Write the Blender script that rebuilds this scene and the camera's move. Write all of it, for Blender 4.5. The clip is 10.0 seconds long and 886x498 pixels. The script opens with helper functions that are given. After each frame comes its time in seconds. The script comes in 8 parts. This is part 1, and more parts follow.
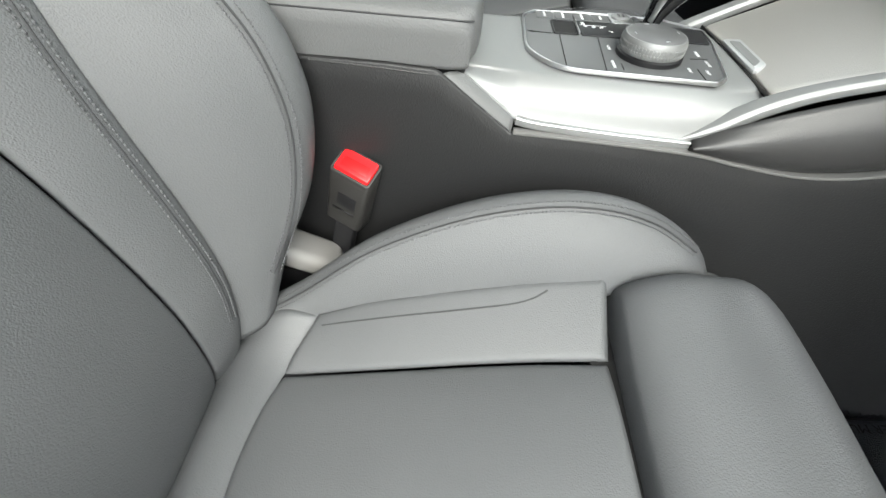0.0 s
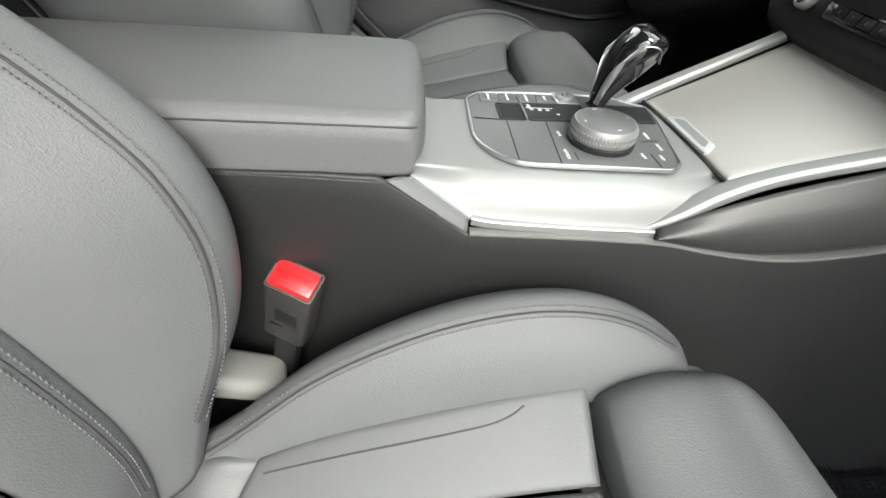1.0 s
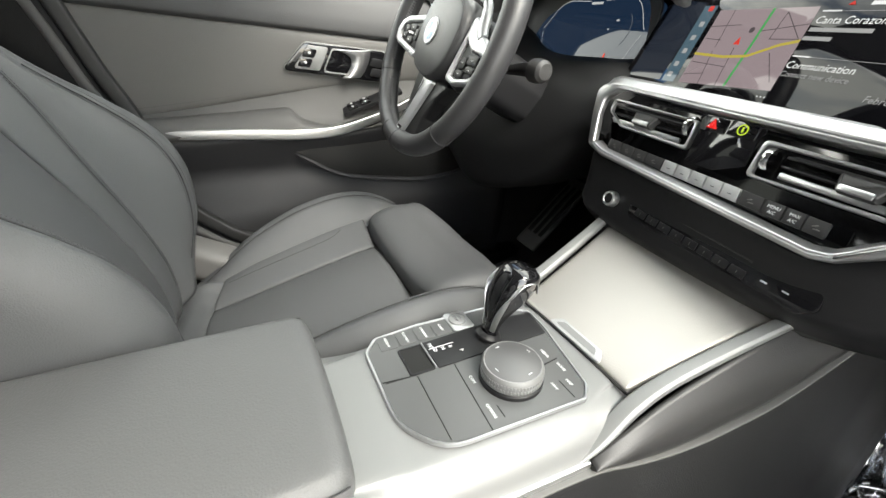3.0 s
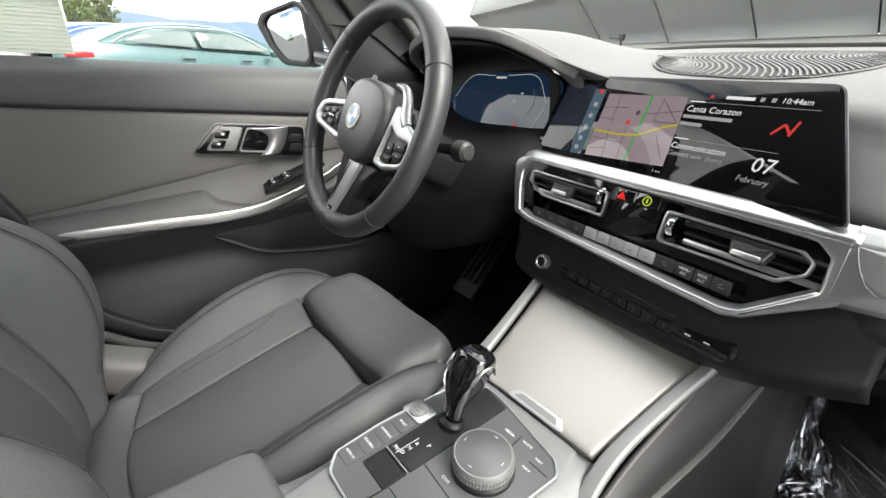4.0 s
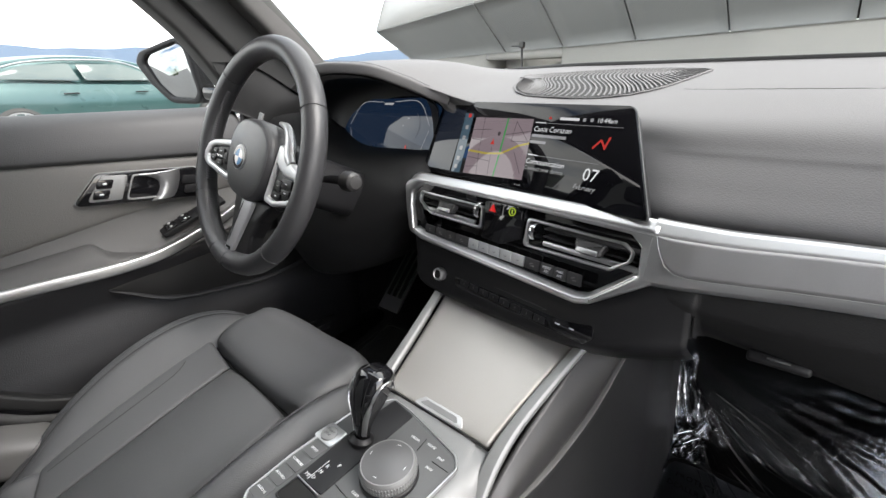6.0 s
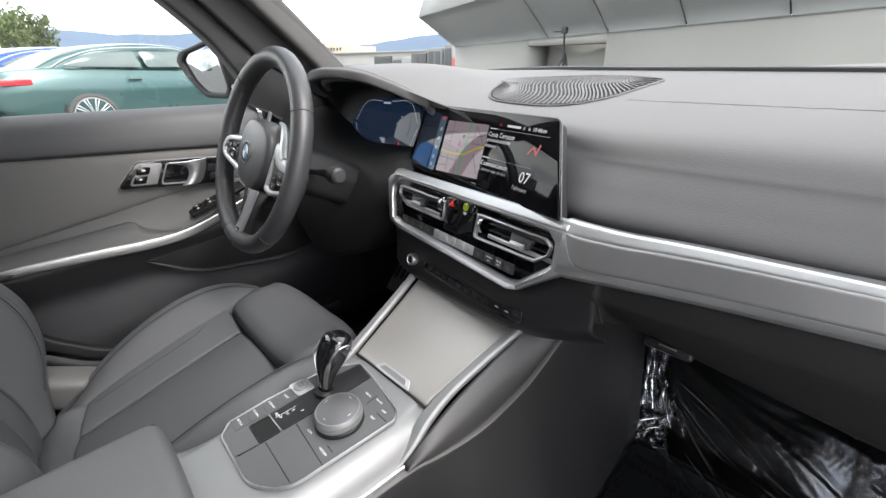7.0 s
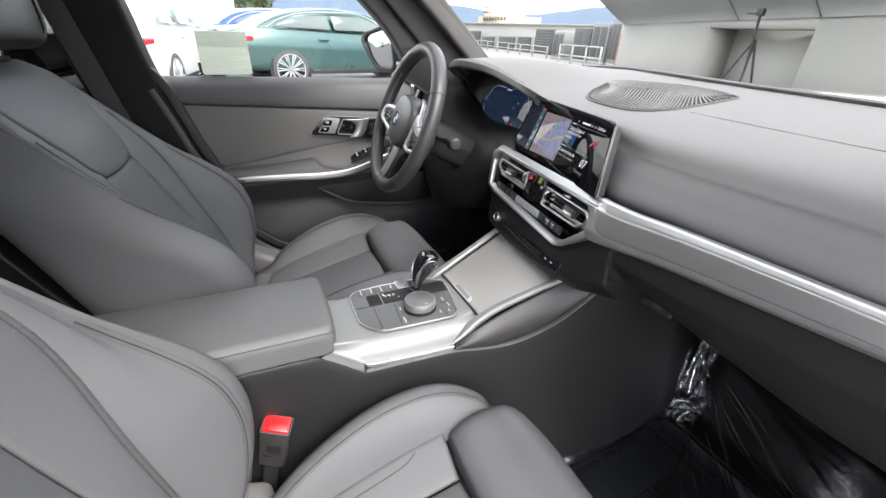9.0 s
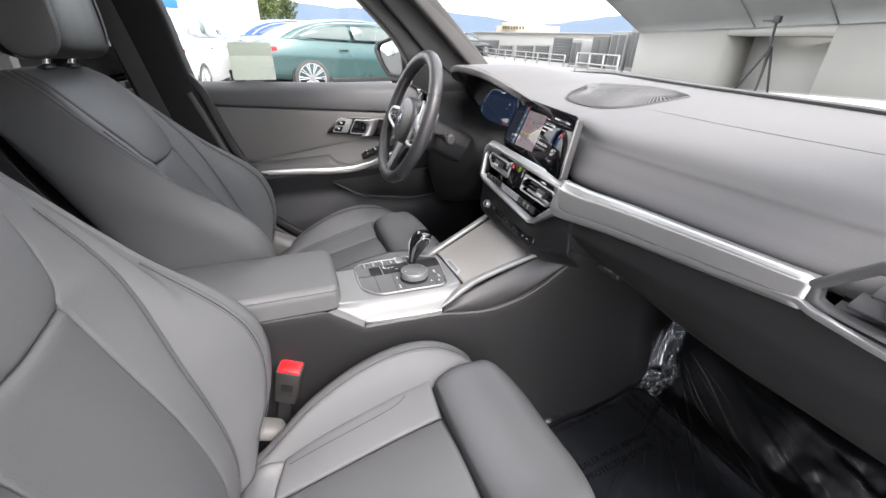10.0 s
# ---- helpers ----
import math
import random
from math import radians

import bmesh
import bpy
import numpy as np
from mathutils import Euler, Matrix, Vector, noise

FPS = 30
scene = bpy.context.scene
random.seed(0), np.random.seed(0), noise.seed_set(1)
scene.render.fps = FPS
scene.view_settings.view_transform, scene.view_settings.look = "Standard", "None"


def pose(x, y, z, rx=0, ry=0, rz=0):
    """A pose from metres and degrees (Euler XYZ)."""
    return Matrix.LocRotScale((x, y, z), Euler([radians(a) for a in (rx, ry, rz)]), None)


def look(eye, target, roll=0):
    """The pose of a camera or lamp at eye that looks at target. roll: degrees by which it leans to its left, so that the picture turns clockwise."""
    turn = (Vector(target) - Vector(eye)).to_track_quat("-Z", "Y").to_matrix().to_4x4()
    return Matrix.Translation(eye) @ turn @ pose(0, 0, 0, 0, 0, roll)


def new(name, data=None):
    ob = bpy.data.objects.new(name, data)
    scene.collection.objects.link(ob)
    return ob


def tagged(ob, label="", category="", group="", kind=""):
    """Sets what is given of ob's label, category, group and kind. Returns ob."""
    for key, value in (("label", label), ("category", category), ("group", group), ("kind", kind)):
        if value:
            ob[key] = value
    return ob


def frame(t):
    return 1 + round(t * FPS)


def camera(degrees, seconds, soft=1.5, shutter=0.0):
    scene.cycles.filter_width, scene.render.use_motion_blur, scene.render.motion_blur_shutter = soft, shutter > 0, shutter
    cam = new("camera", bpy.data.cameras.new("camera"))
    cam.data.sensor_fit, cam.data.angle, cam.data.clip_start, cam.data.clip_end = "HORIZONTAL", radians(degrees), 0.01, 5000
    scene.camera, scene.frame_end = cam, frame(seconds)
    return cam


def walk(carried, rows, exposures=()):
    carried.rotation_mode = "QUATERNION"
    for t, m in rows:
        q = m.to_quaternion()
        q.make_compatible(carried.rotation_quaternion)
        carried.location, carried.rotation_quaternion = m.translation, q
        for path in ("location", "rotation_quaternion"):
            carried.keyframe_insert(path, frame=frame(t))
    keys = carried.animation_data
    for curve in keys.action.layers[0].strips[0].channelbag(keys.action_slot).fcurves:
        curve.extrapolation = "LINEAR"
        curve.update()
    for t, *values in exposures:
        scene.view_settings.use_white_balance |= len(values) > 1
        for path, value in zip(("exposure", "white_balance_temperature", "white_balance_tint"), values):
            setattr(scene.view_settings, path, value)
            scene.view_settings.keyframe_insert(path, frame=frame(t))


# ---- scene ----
cam = camera(94.7, 10.0)
PATH = [
    (0, (0.437, -0.262, 0.815), (-0.904, -0.298, -0.668), 3.8),
    (0.5, (0.398, -0.268, 0.818), (-1.006, -0.206, -0.605), 4.7),
    (1, (0.358, -0.264, 0.83), (-1.107, -0.097, -0.521), 4.6),
    (1.5, (0.323, -0.263, 0.863), (-1.209, 0.032, -0.389), 4.1),
    (2, (0.299, -0.265, 0.888), (-1.275, 0.18, -0.263), 3.6),
    (2.5, (0.273, -0.274, 0.913), (-1.313, 0.36, -0.129), 3.5),
    (3, (0.244, -0.284, 0.945), (-1.316, 0.535, -0.001), 2.7),
    (4.5, (0.212, -0.292, 1.014), (-1.143, 0.983, 0.281), -0.9),
    (5, (0.219, -0.285, 1.022), (-1.055, 1.073, 0.292), -2.2),
    (5.5, (0.236, -0.281, 1.023), (-0.997, 1.113, 0.289), -3.4),
    (7, (0.408, -0.245, 1.05), (-0.957, 0.987, 0.262), -3.5),
    (7.5, (0.47, -0.256, 1.074), (-0.992, 0.835, 0.254), -2.2),
    (8, (0.526, -0.274, 1.079), (-1.006, 0.682, 0.219), -0.6),
    (8.5, (0.573, -0.301, 1.089), (-1.027, 0.517, 0.211), 0.2),
    (9, (0.629, -0.306, 1.093), (-1.02, 0.41, 0.217), 0.3),
    (9.5, (0.71, -0.3, 1.089), (-0.972, 0.358, 0.23), 0.1),
    (10, (0.774, -0.31, 1.089), (-0.92, 0.339, 0.245), 0.0),
]
EXPOSURE = [(0.0, 1.78, 6600, 4), (1.0, 1.88, 6750, 5), (2.5, 2.12, 6950, 5), (3.2, 2.08, 6900, 7), (4.5, 1.68, 6750, 10), (5.5, 1.58, 6700, 11), (7.0, 1.54, 6550, 12), (8.5, 1.66, 6550, 12), (10.0, 1.80, 6620, 15)]
walk(cam, [(t, look(eye, target, roll)) for t, eye, target, roll in PATH], EXPOSURE)

# ---------------------------------------------------------------- tools
def V(*a):
    return Vector(a)


def crom(p, n, ease=0.0):
    """n points on a smooth curve through the rows of p (numpy, k x d)."""
    p = np.asarray(p, float)
    if len(p) == 2:
        p = np.array([p[0], (p[0] + p[1]) / 2, p[1]])
    s = np.linspace(0, 1, n)
    if ease:
        s = s * (1 - ease) + ease * (0.5 - 0.5 * np.cos(np.pi * s))
    s = s * (len(p) - 1)
    i = np.clip(s.astype(int), 0, len(p) - 2)
    f = (s - i).reshape((-1,) + (1,) * (p.ndim - 1))
    q = np.concatenate([[2 * p[0] - p[1]], p, [2 * p[-1] - p[-2]]])
    a, b, c, d = q[i], q[i + 1], q[i + 2], q[i + 3]
    return 0.5 * (2 * b + (c - a) * f + (2 * a - 5 * b + 4 * c - d) * f**2 + (3 * b - a - 3 * c + d) * f**3)


def net(rows, nu=24, nv=24, ease=0.5):
    """A smooth grid through a small net of points: rows of points."""
    g = np.asarray(rows, float)
    g = crom(g, nu, ease)
    return np.swapaxes(crom(np.swapaxes(g, 0, 1), nv, ease), 0, 1)


def straight(rows, nv=24, step=3):
    """A grid that runs straight from row to row and is smooth across them."""
    g = np.swapaxes(crom(np.swapaxes(np.asarray(rows, float), 0, 1), nv), 0, 1)
    out = [g[0]]
    for a, b in zip(g, g[1:]):
        out += [a + (b - a) * k / step for k in range(1, step + 1)]
    return np.array(out)


def grid_normals(g):
    n = np.cross(np.gradient(g, axis=0), np.gradient(g, axis=1))
    return n / np.maximum(np.linalg.norm(n, axis=2, keepdims=True), 1e-9)


def sheet(g, flip=False, tuck=0.0, width=0.02, thick=0.006, sides="lrbt", wrinkle=0.0, closed_v=False):
    """A bmesh from a grid. tuck: how far its edges roll in, over width. thick: the turned-in rim."""
    g = np.array(g, float)
    n = grid_normals(g) * (-1 if flip else 1)
    nu, nv = g.shape[:2]
    if tuck:
        du = np.concatenate([np.zeros((1, nv)), np.cumsum(np.linalg.norm(np.diff(g, axis=0), axis=2), axis=0)])
        dv = np.concatenate([np.zeros((nu, 1)), np.cumsum(np.linalg.norm(np.diff(g, axis=1), axis=2), axis=1)], axis=1)
        far = np.full((nu, nv), 9.0)
        for side, d in (("b", du), ("t", du[-1:] - du), ("l", dv), ("r", dv[:, -1:] - dv)):
            if side in sides:
                far = np.minimum(far, d)
        q = 1 - np.clip(far / width, 0, 1)
        g = g - n * (tuck * (1 - np.sqrt(np.maximum(0, 1 - q**2))))[..., None]
    if wrinkle:
        for i in range(nu):
            for j in range(nv):
                g[i, j] += n[i, j] * wrinkle * noise.noise(Vector(g[i, j]) * 14)
    bm = bmesh.new()
    vs = [[bm.verts.new(g[i, j]) for j in range(nv)] for i in range(nu)]

    def quad(a, b, c, d):
        try:
            bm.faces.new((d, c, b, a) if flip else (a, b, c, d))
        except ValueError:
            pass

    for i in range(nu - 1):
        for j in range(nv - 1):
            quad(vs[i][j], vs[i + 1][j], vs[i + 1][j + 1], vs[i][j + 1])
        if closed_v:
            quad(vs[i][nv - 1], vs[i + 1][nv - 1], vs[i + 1][0], vs[i][0])
    if thick and not closed_v:
        ring = [(i, 0) for i in range(nu)] + [(nu - 1, j) for j in range(1, nv)] + [(i, nv - 1) for i in range(nu - 2, -1, -1)] + [(0, j) for j in range(nv - 2, 0, -1)]
        low = [bm.verts.new(g[i, j] - n[i, j] * thick) for i, j in ring]
        for k in range(len(ring)):
            m = (k + 1) % len(ring)
            a, b = vs[ring[k][0]][ring[k][1]], vs[ring[m][0]][ring[m][1]]
            quad(b, a, low[k], low[m])
    return bm


def mesh_of(name, bm, material, smooth=True, sharp=None):
    if sharp is not None:
        for e in bm.edges:
            if len(e.link_faces) == 2 and e.calc_face_angle(0) > radians(sharp):
                e.smooth = False
    me = bpy.data.meshes.new(name)
    bm.to_mesh(me)
    bm.free()
    for p in me.polygons:
        p.use_smooth = smooth
    me.materials.append(material)
    return me


def part(name, bm, material, parent=None, label="", m=None, smooth=True, sharp=35):
    """Link a bmesh as one mesh object under a thing or a part."""
    ob = new(name, mesh_of(name, bm, material, smooth, sharp))
    if m is not None:
        ob.matrix_basis = m
    if parent is not None:
        ob.parent = parent
    if label:
        tagged(ob, label=label)
    return ob


def thing(name, label, category, at=(0, 0, 0), group="", kind="", m=None):
    ob = new(name)
    ob.empty_display_size = 0.05
    ob.matrix_basis = m if m is not None else Matrix.Translation(at)
    return tagged(ob, label, category, group, kind)


def box(sx, sy, sz, bevel=0.0, seg=2, at=(0, 0, 0), bm=None):
    """A bevelled box, centred on at."""
    own = bmesh.new()
    bmesh.ops.create_cube(own, size=1.0)
    bmesh.ops.scale(own, vec=(sx, sy, sz), verts=own.verts)
    if bevel:
        bmesh.ops.bevel(own, geom=own.edges[:], offset=bevel, segments=seg, profile=0.5, affect="EDGES")
    bmesh.ops.translate(own, vec=at, verts=own.verts)
    return join(bm, own)


def join(bm, own):
    if bm is None:
        return own
    me = bpy.data.meshes.new("join")
    own.to_mesh(me)
    own.free()
    bm.from_mesh(me)
    bpy.data.meshes.remove(me)
    return bm


def rounded(points, r, seg=5):
    """An outline with rounded corners; r: one radius, or one a corner."""
    out, k = [], len(points)
    for i, p in enumerate(points):
        p, a, b = Vector(p), Vector(points[i - 1]), Vector(points[(i + 1) % k])
        q = r[i] if isinstance(r, (list, tuple)) else r
        if q <= 0:
            out.append(tuple(p))
            continue
        ua, ub = (a - p).normalized(), (b - p).normalized()
        half = math.acos(max(-1, min(1, ua.dot(ub)))) / 2
        t = min(q / math.tan(half), 0.48 * (a - p).length, 0.48 * (b - p).length)
        s, e = p + ua * t, p + ub * t
        for n in range(seg + 1):
            f = n / seg
            out.append(tuple((1 - f) ** 2 * s + 2 * f * (1 - f) * p + f**2 * e))
    return out


def slab(outline, h, bevel=0.0, seg=2, hole=None, z=0.0, bm=None, both=False):
    """An outline in x and y, extruded from z to z + h, its upper rim bevelled; hole: an inner outline."""
    own = bmesh.new()
    if hole is None:
        low = [own.verts.new((x, y, z)) for x, y in outline]
        f = own.faces.new(low)
        if f.normal.z > 0 or f.calc_area() and sum((low[i].co.x * low[(i + 1) % len(low)].co.y - low[(i + 1) % len(low)].co.x * low[i].co.y) for i in range(len(low))) > 0:
            f.normal_flip()
        r = bmesh.ops.extrude_face_region(own, geom=[f])
        top = [v for v in r["geom"] if isinstance(v, bmesh.types.BMVert)]
        bmesh.ops.translate(own, vec=(0, 0, h), verts=top)
        if not any(len(e.link_faces) < 2 for e in own.edges):
            pass
        else:
            own.faces.new([own.verts[i] for i in range(len(low))])
    else:
        k = len(outline)
        o = [[own.verts.new((x, y, zz)) for x, y in ring] for zz in (z, z + h) for ring in (outline, hole)]
        for i in range(k):
            j = (i + 1) % k
            own.faces.new((o[0][i], o[0][j], o[2][j], o[2][i]))
            own.faces.new((o[3][i], o[3][j], o[1][j], o[1][i]))
            own.faces.new((o[2][i], o[2][j], o[3][j], o[3][i]))
            own.faces.new((o[1][i], o[1][j], o[0][j], o[0][i]))
        bmesh.ops.recalc_face_normals(own, faces=own.faces[:])
    if bevel:
        own.verts.ensure_lookup_table()
        es = [e for e in own.edges if (all(v.co.z > z + h - 1e-6 for v in e.verts) or (both and all(v.co.z < z + 1e-6 for v in e.verts))) and len(e.link_faces) == 2 and e.calc_face_angle(0) > 0.3]
        bmesh.ops.bevel(own, geom=es, offset=bevel, segments=seg, profile=0.5, affect="EDGES")
    bmesh.ops.recalc_face_normals(own, faces=own.faces[:])
    return join(bm, own)


def lathe(profile, n=32, bm=None, m=None):
    """Turn (r, z) pairs round z."""
    own = bmesh.new()
    rings = []
    for r, z in profile:
        if r < 1e-6:
            rings.append([own.verts.new((0, 0, z))])
        else:
            rings.append([own.verts.new((r * math.cos(2 * math.pi * i / n), r * math.sin(2 * math.pi * i / n), z)) for i in range(n)])
    for a, b in zip(rings, rings[1:]):
        for i in range(n):
            j = (i + 1) % n
            f = [a[i % len(a)], a[j % len(a)], b[j % len(b)], b[i % len(b)]]
            f = list(dict.fromkeys(f))
            if len(f) > 2:
                own.faces.new(f)
    bmesh.ops.recalc_face_normals(own, faces=own.faces[:])
    if m is not None:
        own.transform(m)
    return join(bm, own)


def sweep(path, section, n=None, closed=False, up=(0, 0, 1), bm=None, scale=None, caps=True):
    """Sweep a closed section (x: across, y: up) along a path of points; scale: one factor a point."""
    p = crom(path, n) if n else np.asarray(path, float)
    k = len(p)
    if closed:
        t = np.roll(p, -1, 0) - np.roll(p, 1, 0)
    else:
        t = np.gradient(p, axis=0)
    t = t / np.maximum(np.linalg.norm(t, axis=1, keepdims=True), 1e-9)
    side = np.cross(t, np.asarray(up, float))
    side = side / np.maximum(np.linalg.norm(side, axis=1, keepdims=True), 1e-9)
    top = np.cross(side, t)
    own = bmesh.new()
    sc = np.ones(k) if scale is None else (crom(np.asarray(scale, float).reshape(-1, 1), k)[:, 0])
    rings = [[own.verts.new(p[i] + sc[i] * (x * side[i] + y * top[i])) for x, y in section] for i in range(k)]
    m = len(section)
    for i in range(k if closed else k - 1):
        a, b = rings[i], rings[(i + 1) % k]
        for j in range(m):
            own.faces.new((a[j], a[(j + 1) % m], b[(j + 1) % m], b[j]))
    if caps and not closed:
        own.faces.new(rings[0][::-1])
        own.faces.new(rings[-1])
    bmesh.ops.recalc_face_normals(own, faces=own.faces[:])
    return join(bm, own)


def oval(a, b=None, n=12):
    b = a if b is None else b
    return [(a * math.cos(2 * math.pi * i / n), b * math.sin(2 * math.pi * i / n)) for i in range(n)]


def lettering(name, words, size, material, m, parent, depth=0.0002, align="CENTER", shear=0.0):
    """Raised writing as a mesh."""
    cu = bpy.data.curves.new(name, "FONT")
    cu.body, cu.size, cu.extrude, cu.align_x, cu.align_y, cu.shear = words, size, depth, align, "CENTER", shear
    cu.resolution_u = 2
    ob = bpy.data.objects.new(name, cu)
    scene.collection.objects.link(ob)
    bpy.context.view_layer.update()
    me = bpy.data.meshes.new_from_object(ob.evaluated_get(bpy.context.evaluated_depsgraph_get()))
    bpy.data.objects.remove(ob)
    bpy.data.curves.remove(cu)
    me.materials.clear()
    me.materials.append(material)
    out = new(name, me)
    out.matrix_basis = m
    out.parent = parent
    return out


def axes(o, x, y):
    """A pose from an origin and two directions; z stands on both."""
    x = Vector(x).normalized()
    z = x.cross(Vector(y)).normalized()
    y = z.cross(x)
    return Matrix.Translation(o) @ Matrix((x, y, z)).transposed().to_4x4()

# ---------------------------------------------------------------- light
# the lot outside slopes gently against the car
UP = Vector((0.055, 0.022, 0.998)).normalized()
OUT = axes((0, 0, -0.03), Vector((1, 0, 0)) - UP * UP.x, Vector((0, 1, 0)) - UP * UP.y)
SUN_TURN, SUN_HIGH = 76.0, 46.0

world = bpy.data.worlds.new("sky")
scene.world = world
world.use_nodes = True
wn, wl = world.node_tree.nodes, world.node_tree.links
wn.clear()
w_out, w_bg = wn.new("ShaderNodeOutputWorld"), wn.new("ShaderNodeBackground")
w_sky = wn.new("ShaderNodeTexSky")
w_sky.sky_type, w_sky.sun_disc = "NISHITA", False
w_sky.sun_elevation, w_sky.sun_rotation = radians(SUN_HIGH), radians(SUN_TURN)
w_co, w_map = wn.new("ShaderNodeTexCoord"), wn.new("ShaderNodeMapping")
w_map.inputs["Scale"].default_value = (1.0, 1.0, 3.2)
w_noise, w_ramp, w_mix = wn.new("ShaderNodeTexNoise"), wn.new("ShaderNodeValToRGB"), wn.new("ShaderNodeMixRGB")
w_noise.inputs["Scale"].default_value, w_noise.inputs["Detail"].default_value, w_noise.inputs["Roughness"].default_value = 2.2, 7.0, 0.58
w_ramp.color_ramp.elements[0].position, w_ramp.color_ramp.elements[1].position = 0.36, 0.56
w_mix.inputs[2].default_value = (11.25, 11.2, 11.15, 1)
wl.new(w_co.outputs["Generated"], w_map.inputs["Vector"])
wl.new(w_map.outputs[0], w_noise.inputs["Vector"])
wl.new(w_noise.outputs[0], w_ramp.inputs[0])
wl.new(w_ramp.outputs[0], w_mix.inputs[0])
wl.new(w_sky.outputs[0], w_mix.inputs[1])
wl.new(w_mix.outputs[0], w_bg.inputs[0])
wl.new(w_bg.outputs[0], w_out.inputs[0])
w_bg.inputs[1].default_value = 0.205

sun = new("sun", bpy.data.lights.new("sun", "SUN"))
sun.data.energy, sun.data.angle, sun.data.color = 2.45, radians(32), (1.0, 0.975, 0.94)
# sun_rotation turns clockwise from +y
_s = Vector((math.sin(radians(SUN_TURN)) * math.cos(radians(SUN_HIGH)), math.cos(radians(SUN_TURN)) * math.cos(radians(SUN_HIGH)), math.sin(radians(SUN_HIGH))))
sun.matrix_basis = look(_s * 20, (0, 0, 0))

# ---------------------------------------------------------------- materials
def material(name, colour, rough=0.5, metal=0.0, grain=0.0, grain_size=900.0, mottle=0.08, mottle_size=6.0, bump=0.0, bump_size=400.0,
             rough_var=0.08, kind="noise", stretch=(1, 1, 1), coat=0.0, spec=0.5, emit=None, strength=0.0, vary=0.0, sheen=0.0, distance=0.0006):
    """A principled material: base colour with a soft mottle and a fine grain, uneven gloss and fine relief."""
    mt = bpy.data.materials.new(name)
    mt.use_nodes = True
    n, l = mt.node_tree.nodes, mt.node_tree.links
    b = n["Principled BSDF"]
    b.inputs["Roughness"].default_value, b.inputs["Metallic"].default_value = rough, metal
    b.inputs["Specular IOR Level"].default_value = spec
    b.inputs["Coat Weight"].default_value = coat
    b.inputs["Coat Roughness"].default_value = 0.05
    b.inputs["Sheen Weight"].default_value = sheen
    col = (*colour, 1.0)
    b.inputs["Base Color"].default_value = col
    if emit:
        b.inputs["Emission Color"].default_value, b.inputs["Emission Strength"].default_value = (*emit, 1.0), strength
    co = n.new("ShaderNodeTexCoord")
    mp = n.new("ShaderNodeMapping")
    mp.inputs["Scale"].default_value = stretch
    l.new(co.outputs["Object"], mp.inputs["Vector"])
    if mottle or grain or vary:
        big = n.new("ShaderNodeTexNoise")
        big.inputs["Scale"].default_value, big.inputs["Detail"].default_value = mottle_size, 5.0
        l.new(mp.outputs[0], big.inputs["Vector"])
        small = n.new("ShaderNodeTexNoise")
        small.inputs["Scale"].default_value, small.inputs["Detail"].default_value = grain_size, 2.0
        l.new(mp.outputs[0], small.inputs["Vector"])
        a = n.new("ShaderNodeMath")
        a.operation = "MULTIPLY_ADD"
        l.new(big.outputs[0], a.inputs[0])
        a.inputs[1].default_value, a.inputs[2].default_value = 2 * mottle, 1 - mottle
        c = n.new("ShaderNodeMath")
        c.operation = "MULTIPLY_ADD"
        l.new(small.outputs[0], c.inputs[0])
        c.inputs[1].default_value, c.inputs[2].default_value = 2 * grain, -grain
        s = n.new("ShaderNodeMath")
        l.new(a.outputs[0], s.inputs[0])
        l.new(c.outputs[0], s.inputs[1])
        out = s
        if vary:
            info = n.new("ShaderNodeObjectInfo")
            r = n.new("ShaderNodeMath")
            r.operation = "MULTIPLY_ADD"
            l.new(info.outputs["Random"], r.inputs[0])
            r.inputs[1].default_value, r.inputs[2].default_value = 2 * vary, 1 - vary
            q = n.new("ShaderNodeMath")
            q.operation = "MULTIPLY"
            l.new(s.outputs[0], q.inputs[0])
            l.new(r.outputs[0], q.inputs[1])
            out = q
        mx = n.new("ShaderNodeVectorMath")
        mx.operation = "SCALE"
        mx.inputs[0].default_value = colour
        l.new(out.outputs[0], mx.inputs["Scale"])
        l.new(mx.outputs[0], b.inputs["Base Color"])
        rr = n.new("ShaderNodeMath")
        rr.operation = "MULTIPLY_ADD"
        l.new(big.outputs[0], rr.inputs[0])
        rr.inputs[1].default_value, rr.inputs[2].default_value = 2 * rough_var, rough - rough_var
        l.new(rr.outputs[0], b.inputs["Roughness"])
    if bump:
        if kind == "leather":
            t = n.new("ShaderNodeTexVoronoi")
            t.feature = "SMOOTH_F1"
            t.inputs["Scale"].default_value = bump_size
            w = n.new("ShaderNodeTexNoise")
            w.inputs["Scale"].default_value = bump_size * 0.35
            d = n.new("ShaderNodeVectorMath")
            d.operation = "MULTIPLY_ADD"
            d.inputs[1].default_value = (0.0012, 0.0012, 0.0012)
            l.new(mp.outputs[0], w.inputs["Vector"])
            l.new(w.outputs["Color"], d.inputs[0])
            l.new(mp.outputs[0], d.inputs[2])
            l.new(d.outputs[0], t.inputs["Vector"])
            src = t.outputs["Distance"]
        elif kind == "ribs":
            t = n.new("ShaderNodeTexWave")
            t.inputs["Scale"].default_value, t.inputs["Distortion"].default_value = bump_size, 0.0
            l.new(mp.outputs[0], t.inputs["Vector"])
            src = t.outputs[0]
        else:
            t = n.new("ShaderNodeTexNoise")
            t.inputs["Scale"].default_value, t.inputs["Detail"].default_value = bump_size, 3.0
            l.new(mp.outputs[0], t.inputs["Vector"])
            src = t.outputs[0]
